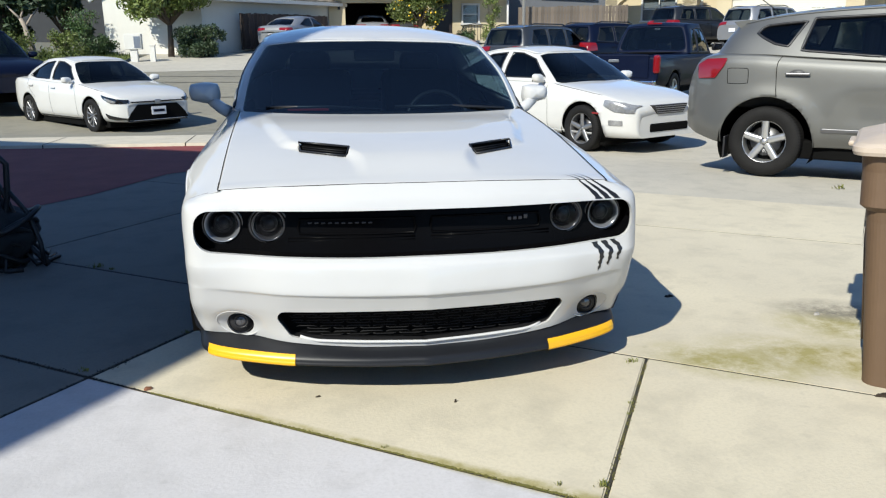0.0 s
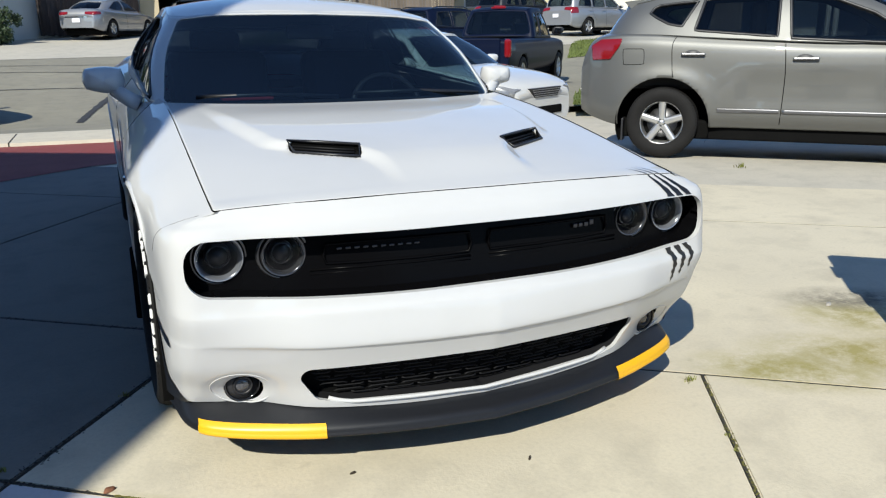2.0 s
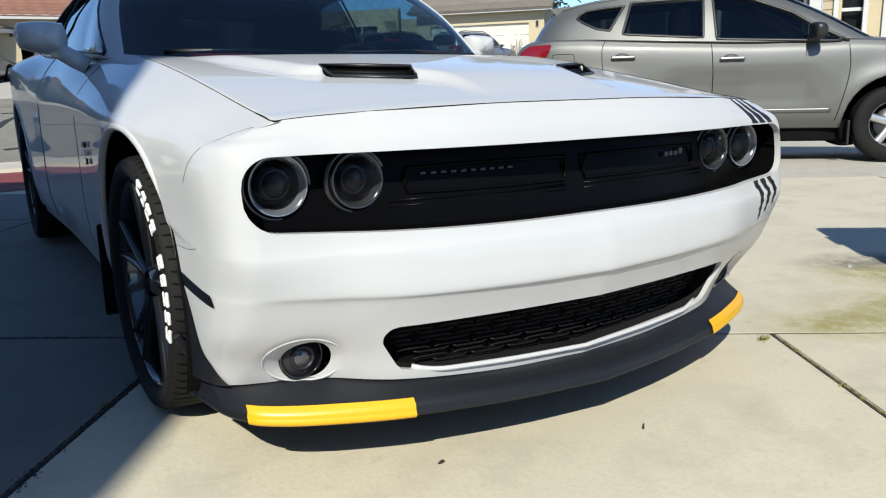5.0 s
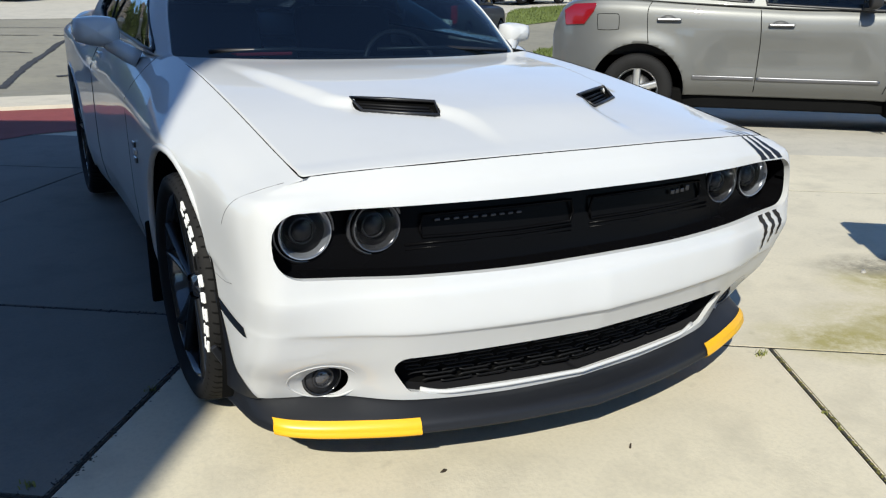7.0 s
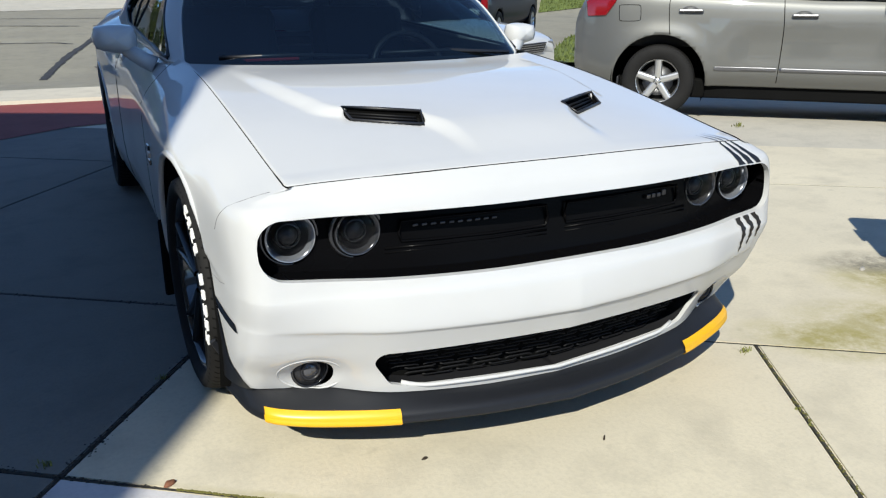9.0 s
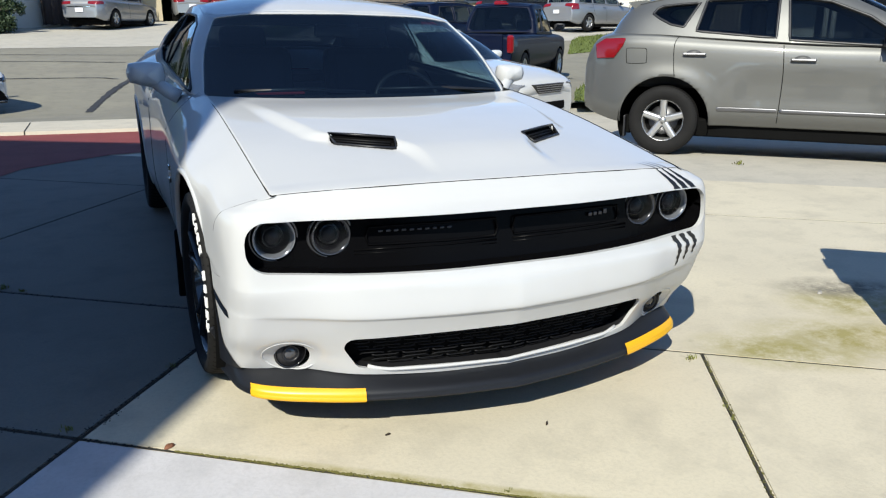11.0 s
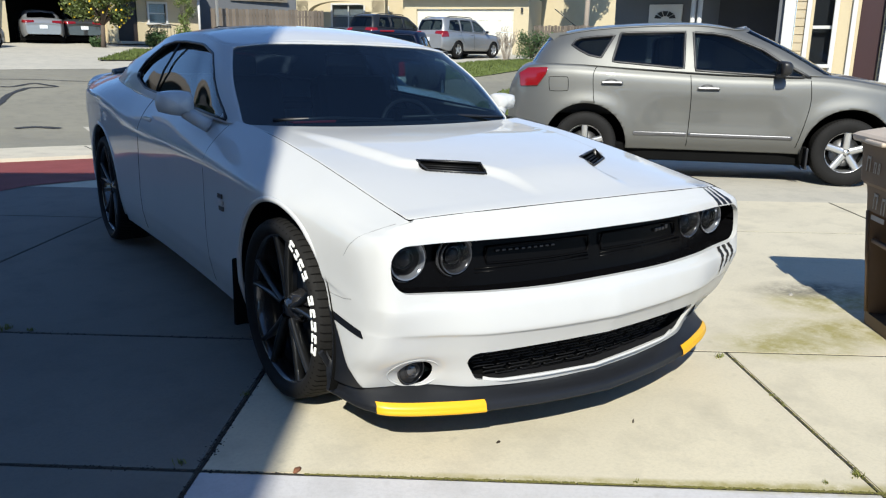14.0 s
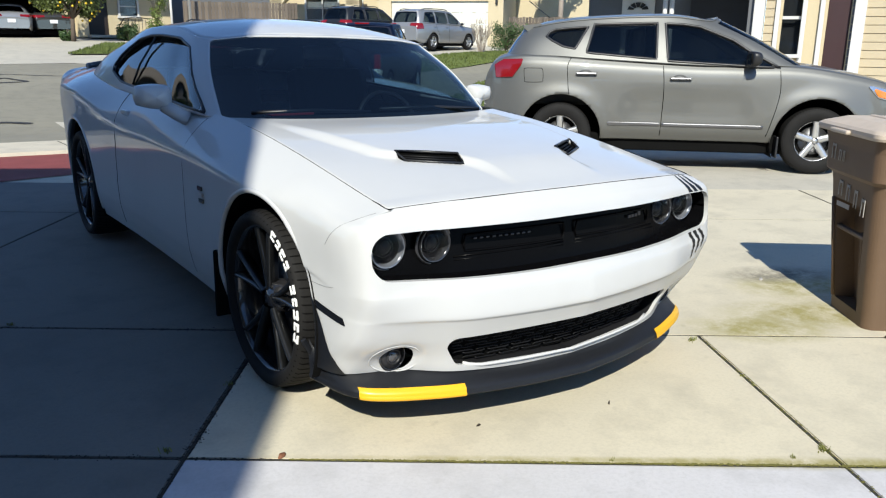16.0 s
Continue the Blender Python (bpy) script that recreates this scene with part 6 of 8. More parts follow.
sedan_trim(sport, F, ys, WHITE_B)
flank(F, ys, [(0.62, 0.26), (0.62, 0.285), (4.4, 0.30), (4.4, 0.27)], WHITE_B, sport, "side_skirt", 0.010)
flank(F, ys, [(0.16, 0.40), (0.16, 0.47), (0.34, 0.47), (0.34, 0.40)], LAMP_CUT, sport, "fog_lamp", 0.004)
flank(F, ys, [(0.50, 0.54), (0.50, 0.565), (0.62, 0.565), (0.62, 0.54)], RED_LAMP, sport, "side_marker", 0.004)
mirrors(sport, 0.95, 1.62, 0.99, WHITE_B)
box_part("dash_toy", (0.1, 1.55, 0.98), (0.14, 0.1, 0.1), plain("tan plush", (0.4, 0.25, 0.13), 0.9), sport, 0.03)

# navy pickup: bed open at the top
PICK = dict(L=5.6, W=2.0, wheelbase=3.55, front=0.95, radius=0.38,
    top=[(0, 0.80), (0.06, 0.95), (0.25, 1.05), (0.9, 1.12), (1.3, 1.14), (2.4, 1.15), (3.3, 1.16), (5.45, 1.16), (5.55, 1.13), (5.6, 1.05)],
    width=[(0, 0.80), (0.1, 0.90), (0.4, 0.98), (5.3, 0.99), (5.6, 0.96)],
    base=[(0, 1.25), (0.7, 1.3), (0.90, 1.55), (0.92, 2.2), (0.92, 2.7), (0.92, 3.1), (0.90, 3.32), (0.7, 3.34), (0, 3.35)],
    roof_ring=[(0, 1.85, 1.80), (0.5, 1.87, 1.795), (0.68, 1.95, 1.77), (0.73, 2.2, 1.83), (0.73, 2.7, 1.83), (0.72, 2.95, 1.82), (0.70, 3.12, 1.78), (0.55, 3.15, 1.79), (0, 3.16, 1.81)],
    windows=[[(1.75, 1.18), (2.0, 1.62), (2.2, 1.73), (2.62, 1.73), (2.62, 1.18)], [(2.72, 1.19), (2.72, 1.72), (2.98, 1.70), (3.08, 1.20)]])
pickup, F, C, ys = vehicle("pickup", place((7.0, 13.0), (0.70, 0.71), -0.93, 5.55, -0.08) , "navy blue crew pickup truck seen from behind", NAVY, **PICK, low=0.42, step=0.1, category="truck")
for s in (1, -1):
    box_part("tail_lamp", (s * 0.94, 5.585, 0.96), (0.15, 0.12, 0.38), RED_LAMP, pickup, 0.05)
box_part("tailgate", (0, 5.60, 0.92), (1.55, 0.06, 0.48), NAVY, pickup, 0.02)
box_part("tailgate_handle", (0, 5.635, 1.03), (0.24, 0.02, 0.06), STEEL, pickup, 0.01)
box_part("rear_bumper", (0, 5.68, 0.55), (1.9, 0.18, 0.16), CHROME, pickup, 0.03)
box_part("brake_lamp", (0, 3.18, 1.84), (0.36, 0.06, 0.04), RED_LAMP, pickup, 0.01)
box_part("bed_floor", (0, 4.5, 1.185), (1.6, 2.0, 0.01), MATT_BLACK, pickup, 0.0)
mirrors(pickup, 1.12, 1.75, 1.30, SATIN_BLACK, 1.4)

WAGON = dict(L=4.75, W=1.86, wheelbase=2.75, front=0.93, radius=0.345,
    top=[(0, 0.66), (0.05, 0.80), (0.2, 0.92), (0.6, 1.0), (1.1, 1.05), (1.5, 1.08), (2.3, 1.09), (3.5, 1.11), (4.4, 1.13), (4.65, 1.10), (4.75, 0.9)],
    width=[(0, 0.62), (0.1, 0.76), (0.35, 0.88), (0.8, 0.93), (4.0, 0.93), (4.5, 0.88), (4.75, 0.78)],
    base=[(0, 1.0), (0.62, 1.1), (0.85, 1.4), (0.87, 2.3), (0.87, 3.2), (0.86, 4.0), (0.80, 4.5), (0.55, 4.62), (0, 4.66)],
    roof_ring=[(0, 1.9, 1.64), (0.45, 1.92, 1.635), (0.62, 2.0, 1.61), (0.66, 2.5, 1.67), (0.66, 3.2, 1.68), (0.65, 3.9, 1.67), (0.62, 4.3, 1.63), (0.48, 4.45, 1.62), (0, 4.48, 1.64)],
    windows=[[(1.55, 1.12), (1.95, 1.45), (2.2, 1.57), (2.45, 1.59), (2.45, 1.12)], [(2.56, 1.12), (2.56, 1.60), (3.35, 1.60), (3.38, 1.13)], [(3.48, 1.13), (3.46, 1.60), (4.05, 1.57), (4.3, 1.17)]])


def wagon(name, xy, heading, label, mat, ry=0.0):
    ob, F, C, ys = vehicle(name, place(xy, heading, 0, 2.4, rise(*xy) + ry), label, mat, **WAGON, low=0.28, step=0.12)
    flank(F, ys, [(4.35, 0.88), (4.38, 1.10), (4.70, 1.12), (4.72, 0.86)], RED_LAMP, ob, "tail_lamp", 0.008)
    flank(F, ys, [(0.06, 0.66), (0.12, 0.82), (0.5, 0.92), (0.4, 0.78)], CLEAR_LAMP, ob, "headlamp", 0.006)
    flank_line(F, ys, [(2.5, 1.08), (2.5, 0.7), (2.46, 0.36)], MATT_BLACK, ob, "shut_line")
    flank_line(F, ys, [(3.43, 1.08), (3.42, 0.9), (3.2, 0.6)], MATT_BLACK, ob, "shut_line")
    for s in (1, -1):
        tube_part("roof_rail", [(s * 0.6, 2.3, 1.70), (s * 0.61, 2.5, 1.74), (s * 0.61, 3.9, 1.74), (s * 0.59, 4.15, 1.69)], 0.018, SATIN_BLACK, ob, seg=6)
        for y in (2.7, 3.6):
            box_part("door_handle", (s * 0.94, y, 0.98), (0.03, 0.18, 0.035), mat, ob, 0.01)
    box_part("number_plate", (0, 4.78, 0.78), (0.31, 0.02, 0.15), PLATE, ob, 0.003)
    mirrors(ob, 1.0, 1.6, 1.13, mat)
    return ob


wagon("minivan", (19.3, 28.2), (0.95, 0.31), "silver minivan parked before a white garage door", SILVER)
wagon("crossover", (17.4, 31.0), (0.95, 0.31), "black crossover with roof rails parked beside the minivan", DARK_CAR)
wagon("crossover", (7.2, 21.2), (0.80, 0.6), "grey crossover with red tail lamps parked at the kerb", GREY_CAR)
wagon("crossover", (9.9, 22.4), (0.86, 0.5), "dark blue crossover parked behind the pickup", NAVY)
wagon("crossover", (-7.6, 16.9), (0.62, -0.785), "dark navy crossover parked behind the white sedan", NAVY)
s1, F, C, ys = sedan("sedan", place((-0.2, 33.0), (0.515, 0.857), 0, 2.3, rise(-0.2, 33.0)), "silver sedan parked on the driveway across the court", SILVER)
flank(F, ys, [(4.30, 0.83), (4.32, 0.93), (4.60, 0.925), (4.60, 0.81)], RED_LAMP, s1, "tail_lamp", 0.006)
box_part("number_plate", (0, 4.65, 0.62), (0.31, 0.02, 0.15), PLATE, s1, 0.003)
box_part("boot_trim", (0, 4.645, 0.74), (0.9, 0.02, 0.03), CHROME, s1, 0.005)
flank_line(F, ys, [(2.6, 0.94), (2.6, 0.6), (2.56, 0.32)], MATT_BLACK, s1, "shut_line")
for xy, lab in (((3.3, 36.5), "silver sedan parked inside the open garage"), ((5.0, 36.9), "dark silver sedan parked inside the open garage")):
    o, F, C, ys = sedan("sedan", place(xy, (0.05, 1), 0, 4.63, 1.42), lab, SILVER if xy[0] < 4 else GREY_CAR)
    flank(F, ys, [(4.36, 0.82), (4.36, 0.93), (4.6, 0.92), (4.6, 0.81)], RED_LAMP, o, "tail_lamp", 0.006)
    box_part("number_plate", (0, 4.65, 0.66), (0.31, 0.02, 0.15), PLATE, o, 0.003)

# ---------------------------------------------------------------- wheeled bin
BIN = plain("brown bin plastic", (0.125, 0.078, 0.046), rough=0.6, grain=0.15, size=18, relief=0.04)
BIN_LID = plain("faded bin lid", (0.47, 0.395, 0.325), rough=0.7, grain=0.18, size=14)
CHALK = plain("white paint marks", (0.36, 0.34, 0.31), rough=0.8)
# its local x runs along the side that faces the coupe
wheelie = thing("wheelie_bin", pose(1.97, -0.11, 0, 0, 0, math.degrees(math.atan2(-0.77, -0.64))) @ Matrix.Diagonal((1.03, 1.03, 1.055, 1.0)), "brown plastic wheeled bin with a faded lid", "bin")


def rounded(w, d, r, z, ox=0.0, oy=0.0, n=9):
    out = []
    for cx, cy, a0 in ((w - r, d - r, 0), (-w + r, d - r, 90), (-w + r, -d + r, 180), (w - r, -d + r, 270)):
        for k in range(n):
            a = math.radians(a0 + 90 * k / (n - 1))
            out.append((ox + cx + r * math.cos(a), oy + cy + r * math.sin(a), z))
    return out


def loft(rings, cap=True):
    n = len(rings[0])
    verts = [p for r in rings for p in r]
    faces = [(i * n + k, i * n + (k + 1) % n, (i + 1) * n + (k + 1) % n, (i + 1) * n + k) for i in range(len(rings) - 1) for k in range(n)]
    if cap:
        faces += [tuple(range(n))[::-1], tuple(range((len(rings) - 1) * n, len(rings) * n))]
    return verts, faces


rings = [rounded(0.20, 0.19, 0.05, 0.0), rounded(0.203, 0.193, 0.05, 0.05), rounded(0.25, 0.24, 0.06, 0.56), rounded(0.255, 0.245, 0.06, 0.62), rounded(0.262, 0.25, 0.06, 0.66), rounded(0.285, 0.272, 0.06, 0.68), rounded(0.29, 0.277, 0.06, 0.80), rounded(0.30, 0.285, 0.05, 0.86)]
v, f = loft(rings)
# a deep recess moulded into the side, stepping narrower at the bottom
f.remove((36 + 26, 36 + 27, 72 + 27, 72 + 26))
corner = [Vector(v[k]) for k in (62, 63, 99, 98)]
at = lambda a, b, d=0.0: corner[0].lerp(corner[1], a).lerp(corner[3].lerp(corner[2], a), b) + Vector((0, d, 0))
k = len(v)
v = list(v) + [tuple(at(a, b)) for a, b in ((0.10, 0.02), (0.86, 0.02), (0.90, 0.97), (0.06, 0.97))] + [tuple(at(a, b, 0.085)) for a, b in ((0.14, 0.02), (0.82, 0.02), (0.86, 0.93), (0.10, 0.93))]
out = (62, 63, 99, 98)
f += [(out[i], out[(i + 1) % 4], k + (i + 1) % 4, k + i) for i in range(4)] + [(k + i, k + (i + 1) % 4, k + 4 + (i + 1) % 4, k + 4 + i) for i in range(4)] + [(k + 4, k + 5, k + 6, k + 7)]
o = mesh_ob("bin_body", v, f, BIN, wheelie, smooth=False)
v, f = loft([rounded(0.325, 0.31, 0.05, 0.86), rounded(0.33, 0.315, 0.05, 0.872), rounded(0.33, 0.315, 0.05, 0.888), rounded(0.315, 0.302, 0.06, 0.900), rounded(0.24, 0.23, 0.06, 0.925)])
mesh_ob("lid", v, f, BIN_LID, wheelie, "faded pinkish brown lid", smooth=False)
for y in (-0.1, 0.1):
    box_part("lid_rib", (0, y, 0.924), (0.42, 0.03, 0.016), BIN_LID, wheelie, 0.006)
tube_part("handle_bar", [(-0.16, 0.34, 0.84), (0.16, 0.34, 0.84)], 0.016, BIN, wheelie)
side = Matrix.Rotation(0.082, 3, "X")
tube_part("side_rib", [tuple(at(0.05, 0.03, -0.004)), tuple(at(0.05, 0.45, -0.004)), tuple(at(0.03, 0.55, -0.004)), tuple(at(0.03, 0.97, -0.004))], 0.010, BIN, wheelie, seg=8)
box_part("lift_bar", tuple(at(0.48, 0.70, 0.02)), (0.30, 0.03, 0.022), BIN, wheelie, 0.008)
box_part("recess_rib", tuple(at(0.48, 0.35, 0.07)), (0.03, 0.03, 0.36), BIN, wheelie, 0.008, turn=side)
box_part("lid_grip", (-0.02, -0.325, 0.872), (0.18, 0.024, 0.020), BIN_LID, wheelie, 0.008)
# hand-painted marks as plain bars
for x, z, w, h in ((-0.16, 0.765, 0.05, 0.07), (-0.09, 0.755, 0.03, 0.05), (-0.05, 0.755, 0.02, 0.05), (-0.10, 0.60, 0.05, 0.07), (-0.02, 0.59, 0.045, 0.075), (0.06, 0.575, 0.04, 0.08), (0.135, 0.55, 0.045, 0.08)):
    y = -0.279 if z > 0.68 else -0.252 + (0.62 - z) * 0.085
    for k in (-1, 1):
        box_part("paint_mark", (x + k * w * 0.32, y, z), (w * 0.11, 0.003, h), CHALK, wheelie, 0)
    box_part("paint_mark", (x, y, z + h * 0.4), (w * 0.7, 0.003, h * 0.14), CHALK, wheelie, 0)
box_part("printed_number", (-0.06, -0.247, 0.525), (0.13, 0.003, 0.022), CHALK, wheelie, 0)
for sx in (-0.2, 0.2):
    v, f = lathe([(-0.02, 0.03), (-0.025, 0.1), (0.025, 0.1), (0.02, 0.03)], 24)
    mesh_ob("bin_wheel", [(sx + t, 0.2 + b, 0.1 + c) for t, b, c in v], f, RUBBER, wheelie)

# ---------------------------------------------------------------- hoses heaped by the house corner
HOSE = plain("black rubber hose", (0.014, 0.015, 0.016), rough=0.5, grain=0.2)
TARP = plain("dark cloth", (0.02, 0.022, 0.024), rough=0.9, grain=0.25, size=20, relief=0.15)
heap = thing("hose_cart", pose(-2.36, 2.44, 0), "black hoses and cloth heaped on a small cart", "hose")
rnd = random.Random(5)
bm = bmesh.new()
bmesh.ops.create_icosphere(bm, subdivisions=4, radius=1)
for q in bm.verts:
    c = q.co
    k = 1 + 0.22 * noise.noise(c * 2.1) + 0.10 * noise.noise(c * 5.3)
    q.co = Vector((c.x * 0.20 * k * (1.5 - 0.8 * max(c.z, 0)), c.y * 0.2 * k, max(0.0, 0.22 + c.z * 0.24 * k)))
part("cloth", bm, TARP, heap)
for k in range(6):
    pts = []
    for i in range(26):
        a = i / 25 * math.tau * 1.0
        pts.append((0.05 + (0.17 + 0.02 * k) * math.cos(a + k) , (0.15 + 0.012 * k) * math.sin(a + k), 0.05 + 0.05 * k + 0.06 * math.sin(2 * a + k)))
    tube_part("hose", pts, 0.016, HOSE, heap, seg=7)
tube_part("hose", [(0.02, -0.05, 0.78), (0.13, -0.04, 0.72), (0.19, -0.03, 0.64), (0.17, -0.02, 0.45), (0.12, 0.0, 0.30), (0.20, -0.02, 0.2), (0.32, -0.05, 0.06), (0.36, -0.08, 0.02)], 0.018, HOSE, heap)
tube_part("hose", [(0.16, -0.02, 0.5), (0.27, -0.03, 0.34), (0.33, -0.06, 0.16), (0.35, -0.1, 0.03)], 0.015, HOSE, heap)
for k in range(6):
    a, top = rnd.uniform(-0.9, 0.7), rnd.uniform(0.25, 0.62)
    reach = rnd.uniform(0.20, 0.36)
    pts = [(-0.04, 0.0, top), (0.10 * math.cos(a), 0.10 * math.sin(a), top + 0.04), (reach * 0.55 * math.cos(a), reach * 0.55 * math.sin(a), top * 0.62), (reach * 0.8 * math.cos(a + 0.15), reach * 0.8 * math.sin(a + 0.15), top * 0.22), (reach * math.cos(a), reach * math.sin(a), 0.016), (reach * 1.2 * math.cos(a + 0.3), reach * 1.2 * math.sin(a + 0.3), 0.014)]
    tube_part("hose", pts, rnd.uniform(0.010, 0.015), HOSE, heap, seg=7)
tube_part("cart_post", [(-0.05, 0.02, 0.0), (-0.06, 0.02, 0.98)], 0.035, HOSE, heap)
tube_part("pipe", [(0.08, 0.05, 0.1), (0.03, 0.05, 0.72)], 0.05, plain("grey plastic pipe", (0.16, 0.17, 0.18), 0.5), heap, seg=12)

# ---------------------------------------------------------------- litter and weeds on the slabs
LEAF = plain("dry leaf", (0.20, 0.08, 0.04), rough=0.8, grain=0.3)
TWIG = plain("dark twig", (0.03, 0.02, 0.012), rough=0.9, grain=0.2)
WEED = plain("weed green", (0.17, 0.18, 0.035), rough=0.7, grain=0.3, size=40)


def litter(name, x, y, a, b, turn, mat, label, cat):
    n = 10
    rr = random.Random(int(1000 * (x + 7 * y)))
    pts = [(a * math.cos(k * math.tau / n) * rr.uniform(0.7, 1.1), b * math.sin(k * math.tau / n) * rr.uniform(0.7, 1.1)) for k in range(n)]
    verts = [(px, py, 0.001) for px, py in pts] + [(px * 0.7, py * 0.7, 0.008 + 0.006 * rr.random()) for px, py in pts] + [(0, 0, 0.006)]
    faces = [(k, (k + 1) % n, n + (k + 1) % n, n + k) for k in range(n)] + [(n + k, n + (k + 1) % n, 2 * n) for k in range(n)]
    ob = mesh_ob(name, verts, faces, mat)
    ob.matrix_basis = pose(x, y, 0.0, 0, 0, turn)
    return tagged(ob, label, cat)


litter("dry_leaf", -1.065, 0.372, 0.021, 0.010, 35, LEAF, "curled red-brown leaf on the slab", "leaf")
litter("twig", -0.408, 0.170, 0.013, 0.005, 10, TWIG, "small dark twig on the slab", "twig").scale.z = 0.4
litter("twig", 1.70, -0.26, 0.045, 0.014, -20, TWIG, "small dark leaf by the joint", "leaf")
litter("twig", 0.10, 0.02, 0.007, 0.004, 40, TWIG, "small dark crumb on the slab", "twig")
litter("paper_scrap", 2.029, 0.612, 0.022, 0.012, 15, CHALK, "small white paper scrap on the concrete", "litter")
litter("twig", 1.45, 1.02, 0.03, 0.01, 0, TWIG, "small dark leaf on the driveway", "leaf")


def tuft(x, y, n, size, seed):
    rr = random.Random(seed)
    verts, faces = [], []
    for k in range(n):
        a, lean, h = rr.uniform(0, math.tau), rr.uniform(0.2, 0.9), size * rr.uniform(0.5, 1.1)
        bx, by = x + rr.gauss(0, size * 0.5), y + rr.gauss(0, size * 0.35)
        dx, dy, w = math.cos(a), math.sin(a), size * 0.09
        i = len(verts)
        verts += [(bx - dy * w, by + dx * w, 0), (bx + dy * w, by - dx * w, 0), (bx + dx * h * lean * 0.5 + dy * w * 0.8, by + dy * h * lean * 0.5 - dx * w * 0.8, h * 0.6), (bx + dx * h * lean * 0.5 - dy * w * 0.8, by + dy * h * lean * 0.5 + dx * w * 0.8, h * 0.6), (bx + dx * h * lean, by + dy * h * lean, h * (1 - 0.4 * lean))]
        faces += [(i, i + 1, i + 2, i + 3), (i + 3, i + 2, i + 4)]
    return tagged(mesh_ob("weed_tuft", verts, faces, WEED), "small green weed growing in the slab joint", "weed", "weeds in the joints", "stuff")


for i, (x, y, n, size) in enumerate(((0.90, 0.25, 26, 0.022), (0.43, -0.63, 34, 0.022), (0.74, -0.12, 10, 0.013), (0.70, -0.2, 8, 0.012), (-1.36, 0.62, 22, 0.02), (-1.70, 2.30, 30, 0.03), (-1.6, 2.22, 18, 0.02), (0.30, -0.60, 14, 0.014), (-0.2, -0.27, 14, 0.012), (-1.0, 1.0, 18, 0.02), (4.4, 3.62, 24, 0.05))):
    tuft(x, y, n, size, i)

# ---------------------------------------------------------------- houses
STUCCO_W = plain("white stucco", (0.60, 0.585, 0.53), rough=0.9, grain=0.06, size=24, relief=0.15)
STUCCO_B = plain("beige stucco", (0.50, 0.42, 0.275), rough=0.9, grain=0.07, size=24, relief=0.15)
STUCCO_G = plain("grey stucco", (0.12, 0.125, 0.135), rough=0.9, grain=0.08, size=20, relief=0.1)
TRIM_W = plain("white painted trim", (0.54, 0.53, 0.505), rough=0.55, grain=0.05, size=20)
DOOR_W = plain("cream garage door", (0.60, 0.57, 0.48), rough=0.6, grain=0.05, size=12)
SIDING = plain("cream lap siding", (0.48, 0.40, 0.27), rough=0.7, grain=0.08, size=15)
ROOF_R = plain("red clay roof tile", (0.27, 0.13, 0.085), rough=0.85, grain=0.25, size=10, relief=0.3, variety=0.2)
ROOF_G = plain("grey brown roof tile", (0.20, 0.17, 0.135), rough=0.85, grain=0.2, size=10, relief=0.3, variety=0.2)
# dimness behind openings put into a near-black colour
DARK_IN = plain("painted dimness of insides", (0.03, 0.03, 0.032), rough=0.9, grain=0.3, size=3)
RED_DOOR = plain("dark red door paint", (0.028, 0.007, 0.008), rough=0.5, grain=0.1)
DARK_DOOR = plain("dark brown door", (0.02, 0.014, 0.012), rough=0.5, grain=0.1)
FENCE = plain("weathered fence board", (0.125, 0.10, 0.078), rough=0.9, grain=0.25, size=14, relief=0.2, variety=0.25)
FENCE_D = plain("dark fence board", (0.055, 0.04, 0.034), rough=0.9, grain=0.25, size=14, relief=0.2, variety=0.3)
LAWN = plain("lawn green", (0.105, 0.135, 0.03), rough=0.9, grain=0.35, size=12, relief=0.6)
BARK = plain("bark", (0.10, 0.075, 0.055), rough=0.95, grain=0.3, size=18, relief=0.5)
BARK_PALE = plain("pale bark", (0.30, 0.25, 0.2), rough=0.95, grain=0.3, size=18, relief=0.5)
IRON = plain("black iron", (0.015, 0.015, 0.016), rough=0.5)


def facade(corner, along, z):
    """The pose of a wall that starts at corner and runs along; local x along it, -y outwards, z up."""
    return pose(corner[0], corner[1], z, 0, 0, math.degrees(math.atan2(along[1], along[0])))


def wall_with_openings(name, x0, x1, z0, z1, holes, mat, parent, y=0.0, thick=0.2):
    """A wall from x0 to x1 and z0 to z1; holes: (x0, x1, z0, z1)."""
    xs = sorted({x0, x1} | {min(max(h[i], x0), x1) for h in holes for i in (0, 1)})
    zs = sorted({z0, z1} | {min(max(h[i], z0), z1) for h in holes for i in (2, 3)})
    keep = {(i, j) for i in range(len(xs) - 1) for j in range(len(zs) - 1)
            if not any(h[0] - 1e-6 <= xs[i] and xs[i + 1] <= h[1] + 1e-6 and h[2] - 1e-6 <= zs[j] and zs[j + 1] <= h[3] + 1e-6 for h in holes)}
    verts, faces = [], []
    for i, j in keep:
        a, b, c, d = xs[i], xs[i + 1], zs[j], zs[j + 1]
        k = len(verts)
        verts += [(x, q, z) for q in (y, y + thick) for x, z in ((a, c), (b, c), (b, d), (a, d))]
        faces += [(k, k + 1, k + 2, k + 3), (k + 7, k + 6, k + 5, k + 4)]
        for (di, dj), (m, n) in zip(((0, -1), (1, 0), (0, 1), (-1, 0)), ((0, 1), (1, 2), (2, 3), (3, 0))):
            if (i + di, j + dj) not in keep:
                faces.append((k + n, k + m, k + 4 + m, k + 4 + n))
    return mesh_ob(name, verts, faces, mat, parent, smooth=False)


